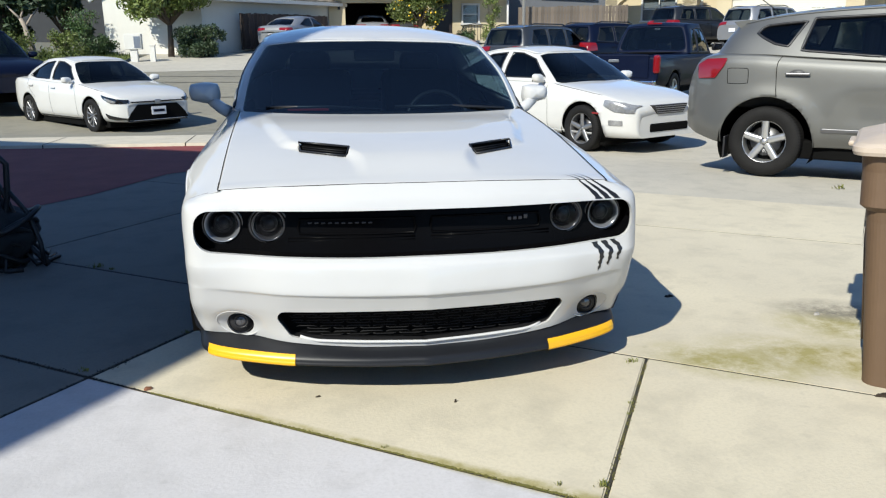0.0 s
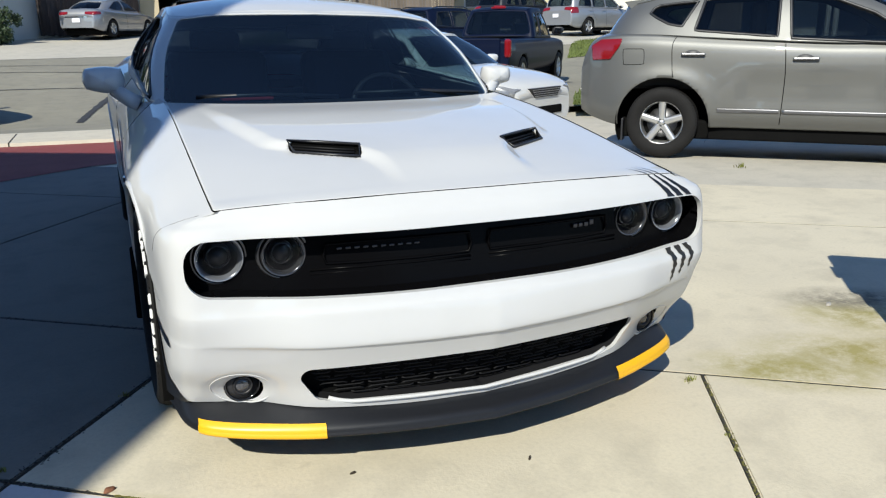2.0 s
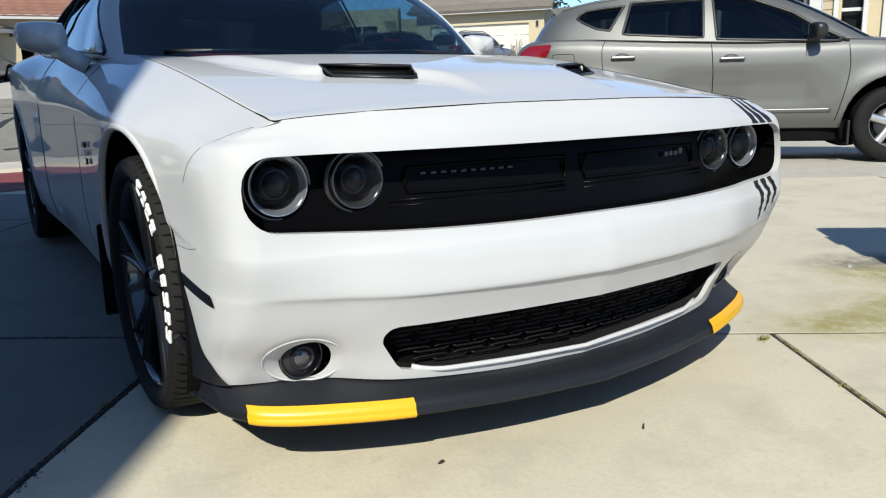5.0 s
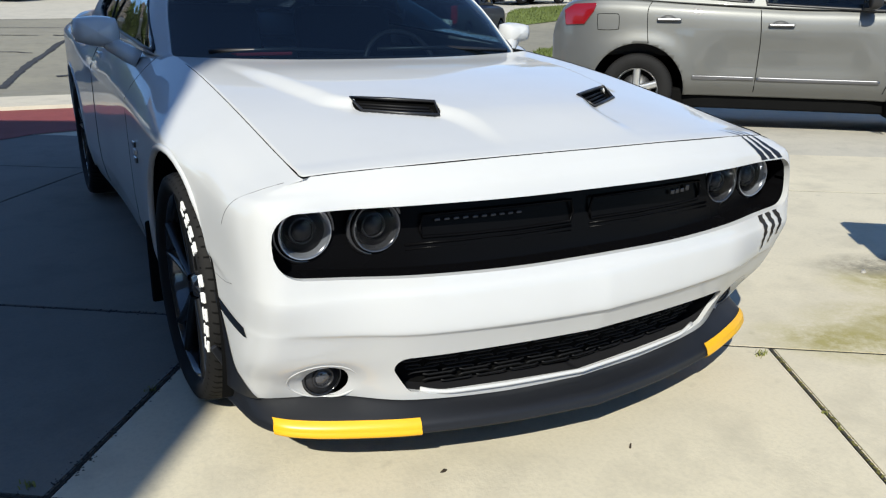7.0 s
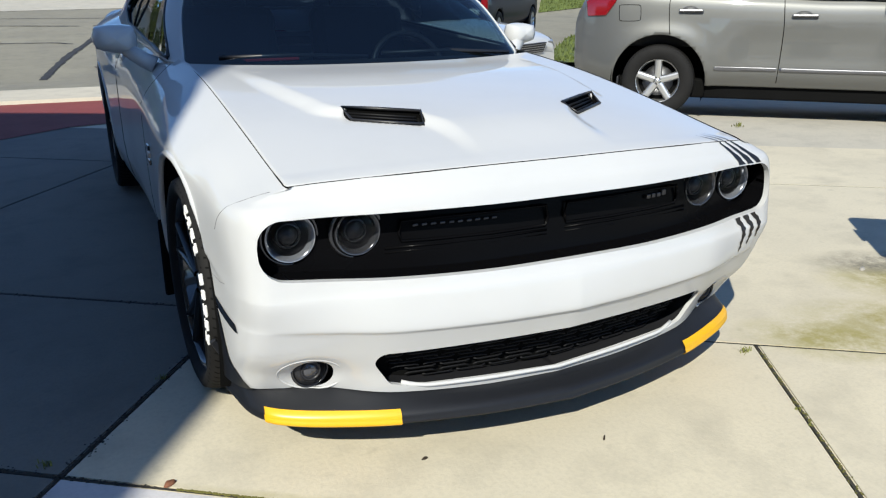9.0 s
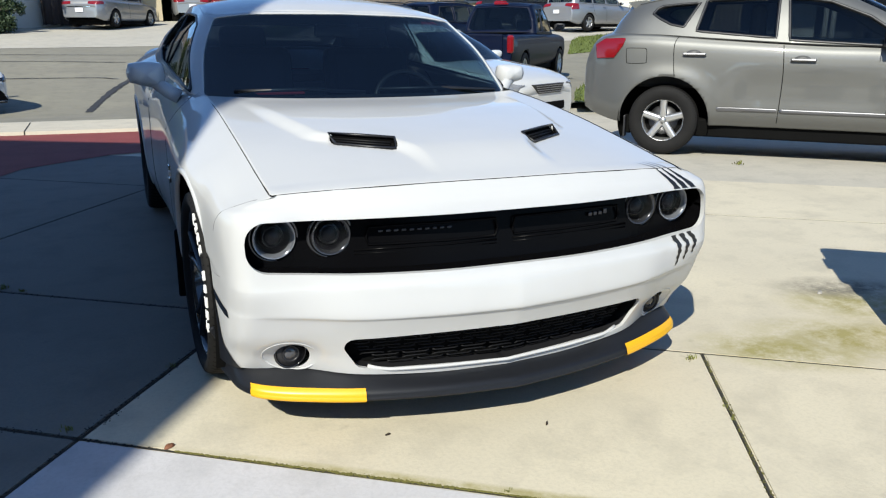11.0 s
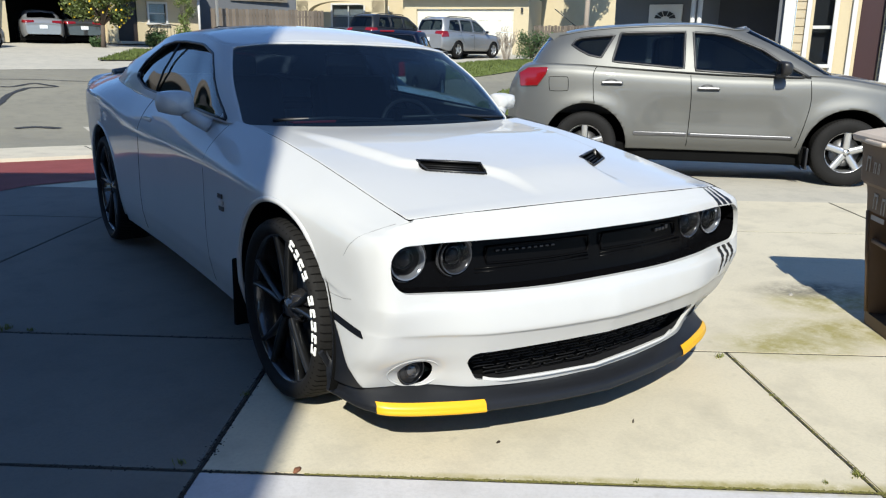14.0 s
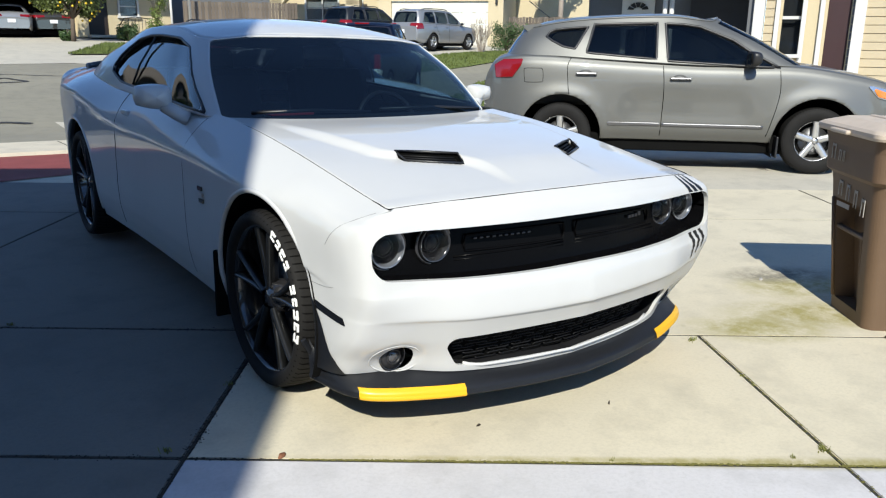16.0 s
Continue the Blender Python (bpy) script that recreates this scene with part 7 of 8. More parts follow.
def window(parent, x0, x1, z0, z1, y=0.0, bars=1, mat=TRIM_W):
    w = new("window")
    w.parent = parent
    t = 0.09
    for nm, c, sz in (("window_frame", ((x0 + x1) / 2, y - 0.02, z1 - t / 2), (x1 - x0, 0.12, t)), ("window_sill", ((x0 + x1) / 2, y - 0.04, z0 + t / 2), (x1 - x0 + 0.1, 0.18, t)),
                      ("window_frame", (x0 + t / 2, y - 0.02, (z0 + z1) / 2), (t, 0.12, z1 - z0 - 2 * t)), ("window_frame", (x1 - t / 2, y - 0.02, (z0 + z1) / 2), (t, 0.12, z1 - z0 - 2 * t))):
        box_part(nm, c, sz, mat, w, 0.008)
    for k in range(bars):
        x = x0 + (x1 - x0) * (k + 1) / (bars + 1)
        box_part("window_bar", (x, y + 0.02, (z0 + z1) / 2), (0.06, 0.05, z1 - z0 - 2 * t), mat, w, 0.005)
    box_part("window_bar", ((x0 + x1) / 2, y + 0.03, (z0 + z1) / 2), (x1 - x0 - 2 * t, 0.04, 0.05), mat, w, 0.005)
    box_part("pane", ((x0 + x1) / 2, y + 0.06, (z0 + z1) / 2), (x1 - x0 - 0.1, 0.01, z1 - z0 - 0.1), HOUSE_GLASS, w, 0)
    box_part("curtain", ((x0 + x1) / 2, y + 0.22, (z0 + z1) / 2), (x1 - x0, 0.02, z1 - z0), plain("pale blind", (0.35, 0.36, 0.36), 0.9), w, 0)


def garage_door(parent, x0, x1, z0, z1, y, mat, rows=4):
    d = new("garage_door")
    d.parent = parent
    h = (z1 - z0) / rows
    for k in range(rows):
        box_part("door_panel", ((x0 + x1) / 2, y, z0 + (k + 0.5) * h), (x1 - x0, 0.05, h - 0.015), mat, d, 0.008)
    return d


def tile_roof(parent, x0, x1, y0, z0, y1, z1, mat, rows, name="roof"):
    """A slope from its eave (y0, z0) up to (y1, z1), of tile courses that overlap."""
    roof_ = box_part(name, ((x0 + x1) / 2, (y0 + y1) / 2, (z0 + z1) / 2 - 0.05), (x1 - x0, math.hypot(y1 - y0, z1 - z0), 0.06), mat, parent, 0.0, turn=Matrix.Rotation(math.atan2(z1 - z0, y1 - y0), 3, "X"))
    for k in range(rows):
        a, b = k / rows, (k + 1) / rows + 0.3 / rows
        ya, yb, za, zb = y0 + (y1 - y0) * a, y0 + (y1 - y0) * b, z0 + (z1 - z0) * a, z0 + (z1 - z0) * b
        n = int((x1 - x0) / 0.3)
        verts, faces = [], []
        for i in range(n + 1):
            x = x0 + (x1 - x0) * i / n
            lift = 0.03 * (i % 2)
            verts += [(x, ya, za + 0.05 + lift), (x, yb, zb + 0.01 + lift), (x, ya, za + 0.0 + lift)]
        for i in range(n):
            faces += [(3 * i, 3 * i + 3, 3 * i + 4, 3 * i + 1), (3 * i + 2, 3 * i + 5, 3 * i + 3, 3 * i)]
        mesh_ob("tile_course", verts, faces, mat, roof_, smooth=False)
    return roof_


# house with an open garage, straight across the court
hb = thing("house", pose(0, 37.0, 1.42), "stucco house with red tiled roof and open garage", "house")
wall_with_openings("wall", 1.2, 6.0, 0.0, 2.35, [(2.0, 5.5, 0.0, 1.95)], STUCCO_B, hb)
wall_with_openings("wall", 6.0, 10.4, 0.0, 2.35, [(6.55, 7.45, 0.12, 2.1), (7.9, 8.85, 0.9, 1.95)], STUCCO_B, hb, 0.6)
box_part("door", (7.0, 0.72, 1.1), (0.9, 0.06, 1.96), DARK_DOOR, hb, 0.01)
window(hb, 7.9, 8.85, 0.9, 1.95, 0.6, 0)
# garage lining painted near black for the lack of light inside
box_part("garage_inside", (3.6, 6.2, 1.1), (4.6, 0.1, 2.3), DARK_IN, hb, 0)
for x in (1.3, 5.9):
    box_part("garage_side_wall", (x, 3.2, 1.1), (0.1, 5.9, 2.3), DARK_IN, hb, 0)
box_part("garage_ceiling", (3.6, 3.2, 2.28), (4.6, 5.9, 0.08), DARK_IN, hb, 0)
box_part("column", (6.15, -0.1, 1.1), (0.45, 0.45, 2.2), STUCCO_B, hb, 0.02)
box_part("fascia", (5.7, -0.55, 2.42), (9.6, 0.08, 0.2), TRIM_W, hb, 0.01)
tile_roof(hb, 0.9, 10.6, -0.6, 2.5, 4.5, 4.6, ROOF_R, 12)
wall_with_openings("wall", 1.2, 10.4, 2.3, 2.55, [], STUCCO_B, hb, 0.05)
box_part("porch_step", (7.6, -0.3, 0.06), (2.6, 1.4, 0.12), CONCRETE_STREET, hb, 0.01)
rail = new("porch_rail")
rail.parent = hb
for k in range(9):
    tube_part("baluster", [(7.7 + k * 0.15, -0.7, 0.12), (7.7 + k * 0.15, -0.7, 0.88 - 0.03 * abs(4 - k))], 0.012, IRON, rail, seg=5)
tube_part("handrail", [(7.6, -0.7, 0.55), (7.8, -0.7, 0.85), (8.3, -0.7, 0.93), (8.95, -0.7, 0.85)], 0.022, IRON, rail, seg=6)
tube_part("downpipe", [(10.15, -0.1, 0), (10.15, -0.1, 2.4)], 0.06, TRIM_W, hb)
for x in (1.7, 6.2):
    box_part("wall_lamp", (x, -0.08, 1.75), (0.12, 0.12, 0.24), IRON, hb, 0.02)

# white gabled house to its left
ha = thing("house", facade((-8.3, 33.2), (0.95, -0.30), 1.08), "white stucco house with a gabled end and brown tiles", "house")
verts, faces = prism([(0, 0), (4.3, 0), (4.3, 2.35), (2.15, 3.4), (0, 2.35)], 0.0, 0.22, "y")
mesh_ob("gable_wall", verts, faces, STUCCO_W, ha, smooth=False)
for s, x0, x1 in ((1, -0.5, 2.15), (-1, 4.8, 2.15)):
    tube_part("barge_board", [(x0, -0.12, 2.15), (x1, -0.12, 3.45)], 0.09, TRIM_W, ha, seg=4)
hs = thing("house_wing", facade((-4.2, 31.95), (0.72, 0.69), 1.05), "shaded stucco wing of the white house with brown tiled roof", "house")
wall_with_openings("wall", 0.0, 8.0, 0.0, 2.4, [], STUCCO_W, hs)
tile_roof(hs, -0.4, 8.2, -0.55, 2.3, 3.4, 3.9, ROOF_G, 12)
box_part("fascia", (3.9, -0.55, 2.22), (8.6, 0.06, 0.16), TRIM_W, hs, 0.01)
post_box = thing("post_box", pose(-6.27, 28.15, 0.84), "pale stuccoed post box on a narrow pillar", "mailbox")
box_part("pillar", (0, 0, 0.22), (0.25, 0.25, 0.45), STUCCO_W, post_box, 0.015)
box_part("box_body", (0, 0, 0.72), (0.60, 0.36, 0.55), STUCCO_W, post_box, 0.02)
box_part("box_door", (0.16, -0.185, 0.70), (0.22, 0.012, 0.42), STEEL, post_box, 0.004)
bollard = thing("stone_pillar", pose(-5.62, 28.1, 0.84), "short pale stuccoed pillar beside the post box", "pillar")
box_part("shaft", (0, 0, 0.28), (0.19, 0.19, 0.58), STUCCO_W, bollard, 0.015)
box_part("cap", (0, 0, 0.585), (0.23, 0.23, 0.05), STUCCO_W, bollard, 0.012)


def fence(x0, y0, x1, y1, h, mat, label, seed):
    """A board fence between two places: posts, rails and each board."""
    f_ = thing("fence", facade((x0, y0), (x1 - x0, y1 - y0), rise((x0 + x1) / 2, (y0 + y1) / 2)), label, "fence")
    n_len = math.hypot(x1 - x0, y1 - y0)
    n = int(n_len / 0.155)
    rr = random.Random(seed)
    shapes = []
    for k in range(4):
        bm = bmesh.new()
        add_box(bm, (0, 0, h / 2), (0.142, 0.02, h + 0.03 * (k - 1.5)), 0)
        me = bpy.data.meshes.new("board")
        bm.to_mesh(me)
        bm.free()
        me.materials.append(mat)
        shapes.append(me)
    for k in range(n):
        b = new("board", shapes[rr.randrange(4)])
        b.parent, b.matrix_basis = f_, pose((k + 0.5) * n_len / n, rr.uniform(-0.006, 0.006), 0, 0, 0, rr.uniform(-2, 2))
    for z in (0.3, h - 0.3):
        box_part("rail", (n_len / 2, 0.05, z), (n_len, 0.04, 0.09), mat, f_, 0)
    for k in range(int(n_len / 2.4) + 1):
        box_part("post", (min(k * 2.4, n_len - 0.05), 0.1, h / 2), (0.1, 0.1, h), mat, f_, 0)
    return f_


fence(10.6, 36.4, 15.6, 34.6, 1.75, FENCE, "weathered grey-brown board fence between the houses", 1)
fence(-2.6, 32.6, 1.1, 36.2, 1.5, FENCE_D, "dark stained board fence by the white house", 2)
fence(24.5, 29.0, 28.5, 24.5, 1.6, FENCE, "weathered board fence beside the beige house", 3)
box = thing("house", facade((10.4, 41.0), (1, -0.1), 1.6), "plain grey rendered house behind the fence", "house")
wall_with_openings("wall", 0, 6.4, 0, 5.5, [], STUCCO_G, box)
shed = thing("shed", facade((13.3, 41.0), (1, -0.15), 1.75), "small white shed with a low grey roof", "shed")
wall_with_openings("wall", 0, 2.7, 0, 2.2, [(0.9, 1.5, 1.2, 1.7)], TRIM_W, shed)
tile_roof(shed, -0.2, 2.9, -0.4, 2.1, 2.4, 3.0, ROOF_G, 5)
pole = tube_part("street_lamp", [(10.6, 35.6, 1.2), (10.6, 35.6, 8.2), (10.3, 34.6, 8.5)], 0.075, TRIM_W, None, seg=10)
tagged(pole, "pale metal street lamp post", "lamp post")

back = thing("house", facade((-22, 43.0), (1, 0), 1.7), "grey rendered house beyond the garden trees", "house")
wall_with_openings("wall", 0, 14.0, 0, 6.5, [], plain("dark slate render", (0.05, 0.054, 0.06), 0.9), back)
tile_roof(back, -0.4, 14.4, -0.6, 6.4, 4.0, 8.4, ROOF_G, 8)

# beige house with an arched porch and a double garage
hc = thing("house", facade((24.5, 31.5), (0.65, -0.76), 1.12), "beige stucco house with arched porch and cream garage door", "house")
wall_with_openings("wall", -5.5, 1.3, 0.0, 2.95, [(-4.8, 0.5, 0.0, 2.35)], STUCCO_B, hc)
garage_door(hc, -4.8, 0.5, 0.0, 2.35, 0.15, DOOR_W)
wall_with_openings("wall", -12.0, -5.5, 0.0, 2.95, [(-10.45, -8.35, 1.35, 2.75), (-7.5, -6.9, 1.5, 2.6)], STUCCO_B, hc, 1.6)
window(hc, -10.45, -8.35, 1.35, 2.75, 1.6, 1)
window(hc, -7.5, -6.9, 1.5, 2.6, 1.6, 0)
box_part("porch_return", (-5.5, 0.9, 1.47), (0.2, 1.6, 2.95), STUCCO_B, hc, 0)
arch = []
for x0, x1 in ((-11.75, -11.03), (-7.31, -6.53)):
    arch.append((x0, x1))
    box_part("porch_pillar", ((x0 + x1) / 2, 0.0, 1.4), (x1 - x0, 0.5, 2.8), STUCCO_B, hc, 0.02)
pts = [(-11.75, 2.3)] + [(-9.17 + 1.86 * math.cos(math.radians(a)), 2.15 + 0.62 * math.sin(math.radians(a))) for a in range(180, -1, -12)] + [(-6.53, 2.15), (-6.53, 3.4), (-11.75, 3.4)]
v, f = prism(pts, -0.25, 0.25, "y")
mesh_ob("porch_arch", v, f, STUCCO_B, hc, smooth=False)
box_part("fascia", (-2.0, -0.5, 3.0), (7.6, 0.08, 0.2), TRIM_W, hc, 0.01)
tile_roof(hc, -5.9, 1.8, -0.6, 3.05, 4.0, 5.0, ROOF_G, 10)
wall_with_openings("side_wall", 1.3, 8.5, 0.0, 3.2, [], STUCCO_B, hc, 4.5)
box_part("side_return", (1.2, 2.35, 1.5), (0.2, 4.3, 3.0), STUCCO_B, hc, 0)
wall_with_openings("plinth", 0.55, 1.35, 0.0, 1.0, [], STUCCO_B, hc, -0.12, 0.1)
box_part("wall_lamp", (0.95, -0.08, 2.3), (0.12, 0.12, 0.24), IRON, hc, 0.02)

# lap-sided house beside the crossover
HD = facade((12.9, 6.9), (0.48, -0.88), 0.0)
hd = thing("house", HD, "cream lap-sided house with white trim and a deep porch", "house")
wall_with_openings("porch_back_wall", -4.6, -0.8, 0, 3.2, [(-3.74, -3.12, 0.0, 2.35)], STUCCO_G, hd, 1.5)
garage_door(hd, -3.8, -3.06, 0.0, 2.4, 1.45, TRIM_W)
for k in range(5):
    a0, a1 = math.radians(180 - 36 * k - 4), math.radians(180 - 36 * (k + 1) + 4)
    c = (-3.43, 2.08)
    v, f = prism([(c[0] + 0.10 * math.cos(a0), c[1] + 0.06 * math.sin(a0)), (c[0] + 0.24 * math.cos(a0), c[1] + 0.17 * math.sin(a0)), (c[0] + 0.24 * math.cos(a1), c[1] + 0.17 * math.sin(a1)), (c[0] + 0.10 * math.cos(a1), c[1] + 0.06 * math.sin(a1))], 1.40, 1.46, "y")
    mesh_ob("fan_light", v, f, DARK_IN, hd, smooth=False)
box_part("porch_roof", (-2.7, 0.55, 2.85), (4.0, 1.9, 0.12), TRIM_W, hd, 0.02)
# near-black board that stands in for the deep shade of the porch
box_part("porch_shade", (-1.6, 1.2, 1.6), (1.25, 0.1, 3.2), DARK_IN, hd, 0)
for x in (-2.66, -2.52):
    tube_part("downpipe", [(x, 0.5, 0), (x, 0.5, 3.2)], 0.05, TRIM_W, hd)
wall_with_openings("wall", -0.62, 0.95, 0, 3.4, [(-0.3, 0.04, 1.15, 3.0), (0.5, 0.9, 0.0, 3.0)], STUCCO_B, hd)
box_part("corner_post", (-0.73, -0.05, 1.7), (0.2, 0.2, 3.4), TRIM_W, hd, 0.01)
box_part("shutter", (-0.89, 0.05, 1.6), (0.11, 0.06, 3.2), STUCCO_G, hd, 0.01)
box_part("door", (0.7, 0.12, 1.5), (0.4, 0.06, 3.0), RED_DOOR, hd, 0.01)
for x in (-0.39, 0.09, 0.40):
    box_part("window_casing", (x, -0.05, 1.9), (0.085, 0.06, 2.6), TRIM_W, hd, 0.01)
box_part("window_sill", (-0.2, -0.09, 1.12), (0.6, 0.14, 0.07), TRIM_W, hd, 0.01)
box_part("window_pane", (-0.13, 0.1, 2.05), (0.34, 0.02, 1.9), HOUSE_GLASS, hd, 0)
box_part("window_inside", (-0.13, 0.25, 2.05), (0.5, 0.02, 2.0), DARK_IN, hd, 0)
box_part("meeting_rail", (-0.13, 0.08, 1.85), (0.34, 0.04, 0.06), TRIM_W, hd, 0.004)
for x0, x1 in ((-0.62, -0.45), (1.15, 4.5)):
    for k in range(24):
        box_part("siding_board", ((x0 + x1) / 2, -0.03, 0.08 + k * 0.155), (x1 - x0, 0.03, 0.140), SIDING, hd, 0, turn=Matrix.Rotation(0.12, 3, "X"))
wall_with_openings("wall", 1.1, 4.5, 0, 3.8, [], STUCCO_B, hd, 0.02)
box_part("corner_post", (1.05, -0.06, 1.9), (0.2, 0.2, 3.8), TRIM_W, hd, 0.01)
for k in range(14):
    box_part("shutter_slat", (0.98, -0.02, 0.9 + k * 0.15), (0.12, 0.06, 0.13), STUCCO_G, hd, 0.004)

# ---------------------------------------------------------------- own house: unseen, behind and to the side of the way, throws the shade
STUCCO_T = plain("tan stucco", (0.24, 0.19, 0.13), rough=0.9, grain=0.08, size=24, relief=0.15)
own = thing("house", Matrix.Rotation(math.atan2(-0.595, 0.804), 4, "Z"), "unseen tan stucco house that shades the driveway", "house")
EAVE_U, EAVE_V, EAVE_Z = -2.26, -2.4, 6.2
wall_with_openings("wall", EAVE_U - 9.0, EAVE_U - 0.45, 0, EAVE_Z - 0.1, [(EAVE_U - 6.0, EAVE_U - 4.5, 1.0, 2.3)], STUCCO_T, own, EAVE_V - 0.65)
# garage front added behind the walk, never in view
wall_with_openings("wall", -3.4, 9.0, 0, 4.4, [(-1.5, 3.4, 0, 2.4)], STUCCO_T, own, -9.6)
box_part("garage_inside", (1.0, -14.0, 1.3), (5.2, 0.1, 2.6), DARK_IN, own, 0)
v, f = prism([(EAVE_U - 0.45, -12.0), (EAVE_U - 0.45, EAVE_V - 0.47), (EAVE_U - 0.65, EAVE_V - 0.47), (EAVE_U - 0.65, -12.0)], 0.0, EAVE_Z - 0.1, "z")
mesh_ob("side_wall", v, f, STUCCO_T, own, smooth=False)
# the eave runs a little askew of the driveway and bends at its middle, shaped to fit the shade's edge
eave = [(-1.78, -12.5), (-1.885, -7.5), (-1.92, -5.95), (-2.115, -4.5), (-2.36, EAVE_V + 0.6)]
v, f = prism([(EAVE_U - 9.5, -12.5)] + eave + [(EAVE_U - 9.5, EAVE_V - 0.37)], EAVE_Z - 0.12, EAVE_Z, "z")
mesh_ob("roof", v, f, ROOF_G, own, smooth=False)

# unseen house added on the side the walk never faces, for reflections and bounce
near = thing("house", pose(-19.0, 1.0, 0.3, 0, 0, 90), "unseen tan stucco house added for reflections in the coupe", "house")
wall_with_openings("wall", -8.0, 9.0, -0.6, 3.0, [(-3.0, -1.6, 0.9, 2.1), (3.0, 4.6, 0.9, 2.1)], STUCCO_T, near, 0.0)
window(near, -3.0, -1.6, 0.9, 2.1, 0.0)
window(near, 3.0, 4.6, 0.9, 2.1, 0.0)
tile_roof(near, -8.5, 9.5, -0.5, 2.95, 4.5, 4.9, ROOF_G, 8)

# ---------------------------------------------------------------- lawns
def lawn(poly, label, seed, n=3000, h=0.07):
    g = thing("lawn", Matrix(), label, "lawn", kind="structure")
    P = np.array(poly)
    up = np.vectorize(rise)
    V, Q = sheet(lambda u, v: np.stack([u, v, up(u, v) + 0.035], 1), np.arange(P[:, 0].min() - 0.3, P[:, 0].max() + 0.6, 0.3), np.arange(P[:, 1].min() - 0.3, P[:, 1].max() + 0.6, 0.3), lambda p, u, v: sd_poly(p[:, 0], p[:, 1], poly), both=False)
    mesh_ob("turf", V, Q, LAWN, g)
    rr = np.random.RandomState(seed)
    pts = rr.rand(n * 3, 2) * (P.max(0) - P.min(0)) + P.min(0)
    pts = pts[sd_poly(pts[:, 0], pts[:, 1], poly) < 0][:n]
    verts, faces = [], []
    for x, y in pts:
        a, s_ = rr.rand() * math.tau, h * (0.6 + rr.rand())
        k, z = len(verts), rise(x, y) + 0.03
        dx, dy = math.cos(a) * 0.02, math.sin(a) * 0.02
        verts += [(x - dx, y - dy, z), (x + dx, y + dy, z), (x + dy * 2 * rr.rand(), y - dx * 2, z + s_)]
        faces.append((k, k + 1, k + 2))
    tagged(mesh_ob("grass_blades", verts, faces, LAWN, g), kind="stuff")


lawn([(14.2, 22.0), (16.6, 22.3), (18.4, 22.6), (21.8, 24.2), (21.5, 26.2), (19.0, 25.6), (16.5, 24.3), (15.1, 23.2)], "short green lawn before the beige house", 1, 4000)
lawn([(3.4, 26.5), (5.4, 26.5), (7.6, 32.2), (6.0, 32.4)], "short green lawn beside the far driveway", 2, 2500)
lawn([(6.2, 9.2), (8.2, 8.0), (13.0, 12.5), (16.5, 17.5), (15.3, 19.2), (14.0, 18.5), (11.4, 15.8), (9.1, 13.2), (8.0, 12.0)], "strip of green grass behind the crossover", 3, 7000, 0.06)
lawn([(-16, 26.5), (-6.6, 26.5), (-6.8, 31.5), (-9, 33.5), (-18, 34)], "planted front garden with grass", 4, 4000, 0.12)
sheet_ground("pavement", -6.5, 24, 26.4, 37.4, -0.01, CONCRETE_STREET, 1.1, "far driveways of pale concrete")

# ---------------------------------------------------------------- trees and shrubs
LEAF_D = plain("dark green leaves", (0.045, 0.085, 0.022), rough=0.55, grain=0.35, size=9, variety=0.2)
LEAF_L = plain("yellow green leaves", (0.115, 0.15, 0.03), rough=0.55, grain=0.35, size=9, variety=0.2)
LEAF_H = plain("hedge leaves", (0.03, 0.055, 0.018), rough=0.6, grain=0.35, size=9)
LEMON = plain("yellow fruit", (0.75, 0.50, 0.03), rough=0.45, grain=0.1)


def leaves(name, centres, n, spread, size, mat, parent, seed, squash=1.0):
    """Many small leaf blades about the clump centres."""
    rr = np.random.RandomState(seed)
    C = np.array(centres)
    pick = rr.randint(0, len(C), n)
    d = rr.normal(size=(n, 3))
    d /= np.linalg.norm(d, axis=1, keepdims=True)
    P = C[pick, :3] + d * (rr.rand(n, 1) ** 0.5) * spread * (C[pick, 3:4] if C.shape[1] > 3 else 1) * (1, 1, squash)
    a, b = rr.normal(size=(n, 3)), rr.normal(size=(n, 3))
    a /= np.linalg.norm(a, axis=1, keepdims=True)
    b = np.cross(a, b)
    b /= np.linalg.norm(b, axis=1, keepdims=True)
    s = size * (0.6 + 0.8 * rr.rand(n, 1))
    verts = np.stack([P - a * s, P + b * s * 0.4, P + a * s, P - b * s * 0.4], 1).reshape(-1, 3)
    faces = np.arange(4 * n).reshape(-1, 4)
    me = bpy.data.meshes.new(name)
    me.from_pydata(verts.tolist(), [], faces.tolist())
    me.materials.append(mat)
    ob = new(name, me)
    ob.parent = parent
    return tagged(ob, kind="stuff")


def limb(rr, p, d, length, r, depth, out, tips):
    """A branching limb: tapered pieces in out, twig ends in tips."""
    pts, rad = [p.copy()], [r]
    for k in range(4):
        d = (d + Vector((rr.gauss(0, 0.13), rr.gauss(0, 0.13), rr.gauss(0.03, 0.08)))).normalized()
        p = p + d * length / 4
        pts.append(p.copy())
        rad.append(r * (1 - 0.13 * (k + 1)))
    out.append((pts, rad))
    if depth == 0:
        tips.append(p)
        return
    for k in range(3 if depth > 1 else 2 + rr.randrange(2)):
        a = rr.uniform(0, math.tau)
        side = Vector((math.cos(a), math.sin(a), 0.15))
        nd = (d * 0.75 + side * rr.uniform(0.5, 0.9)).normalized()
        limb(rr, pts[-1 - (k % 2)], nd, length * rr.uniform(0.62, 0.8), rad[-1] * 0.68, depth - 1, out, tips)


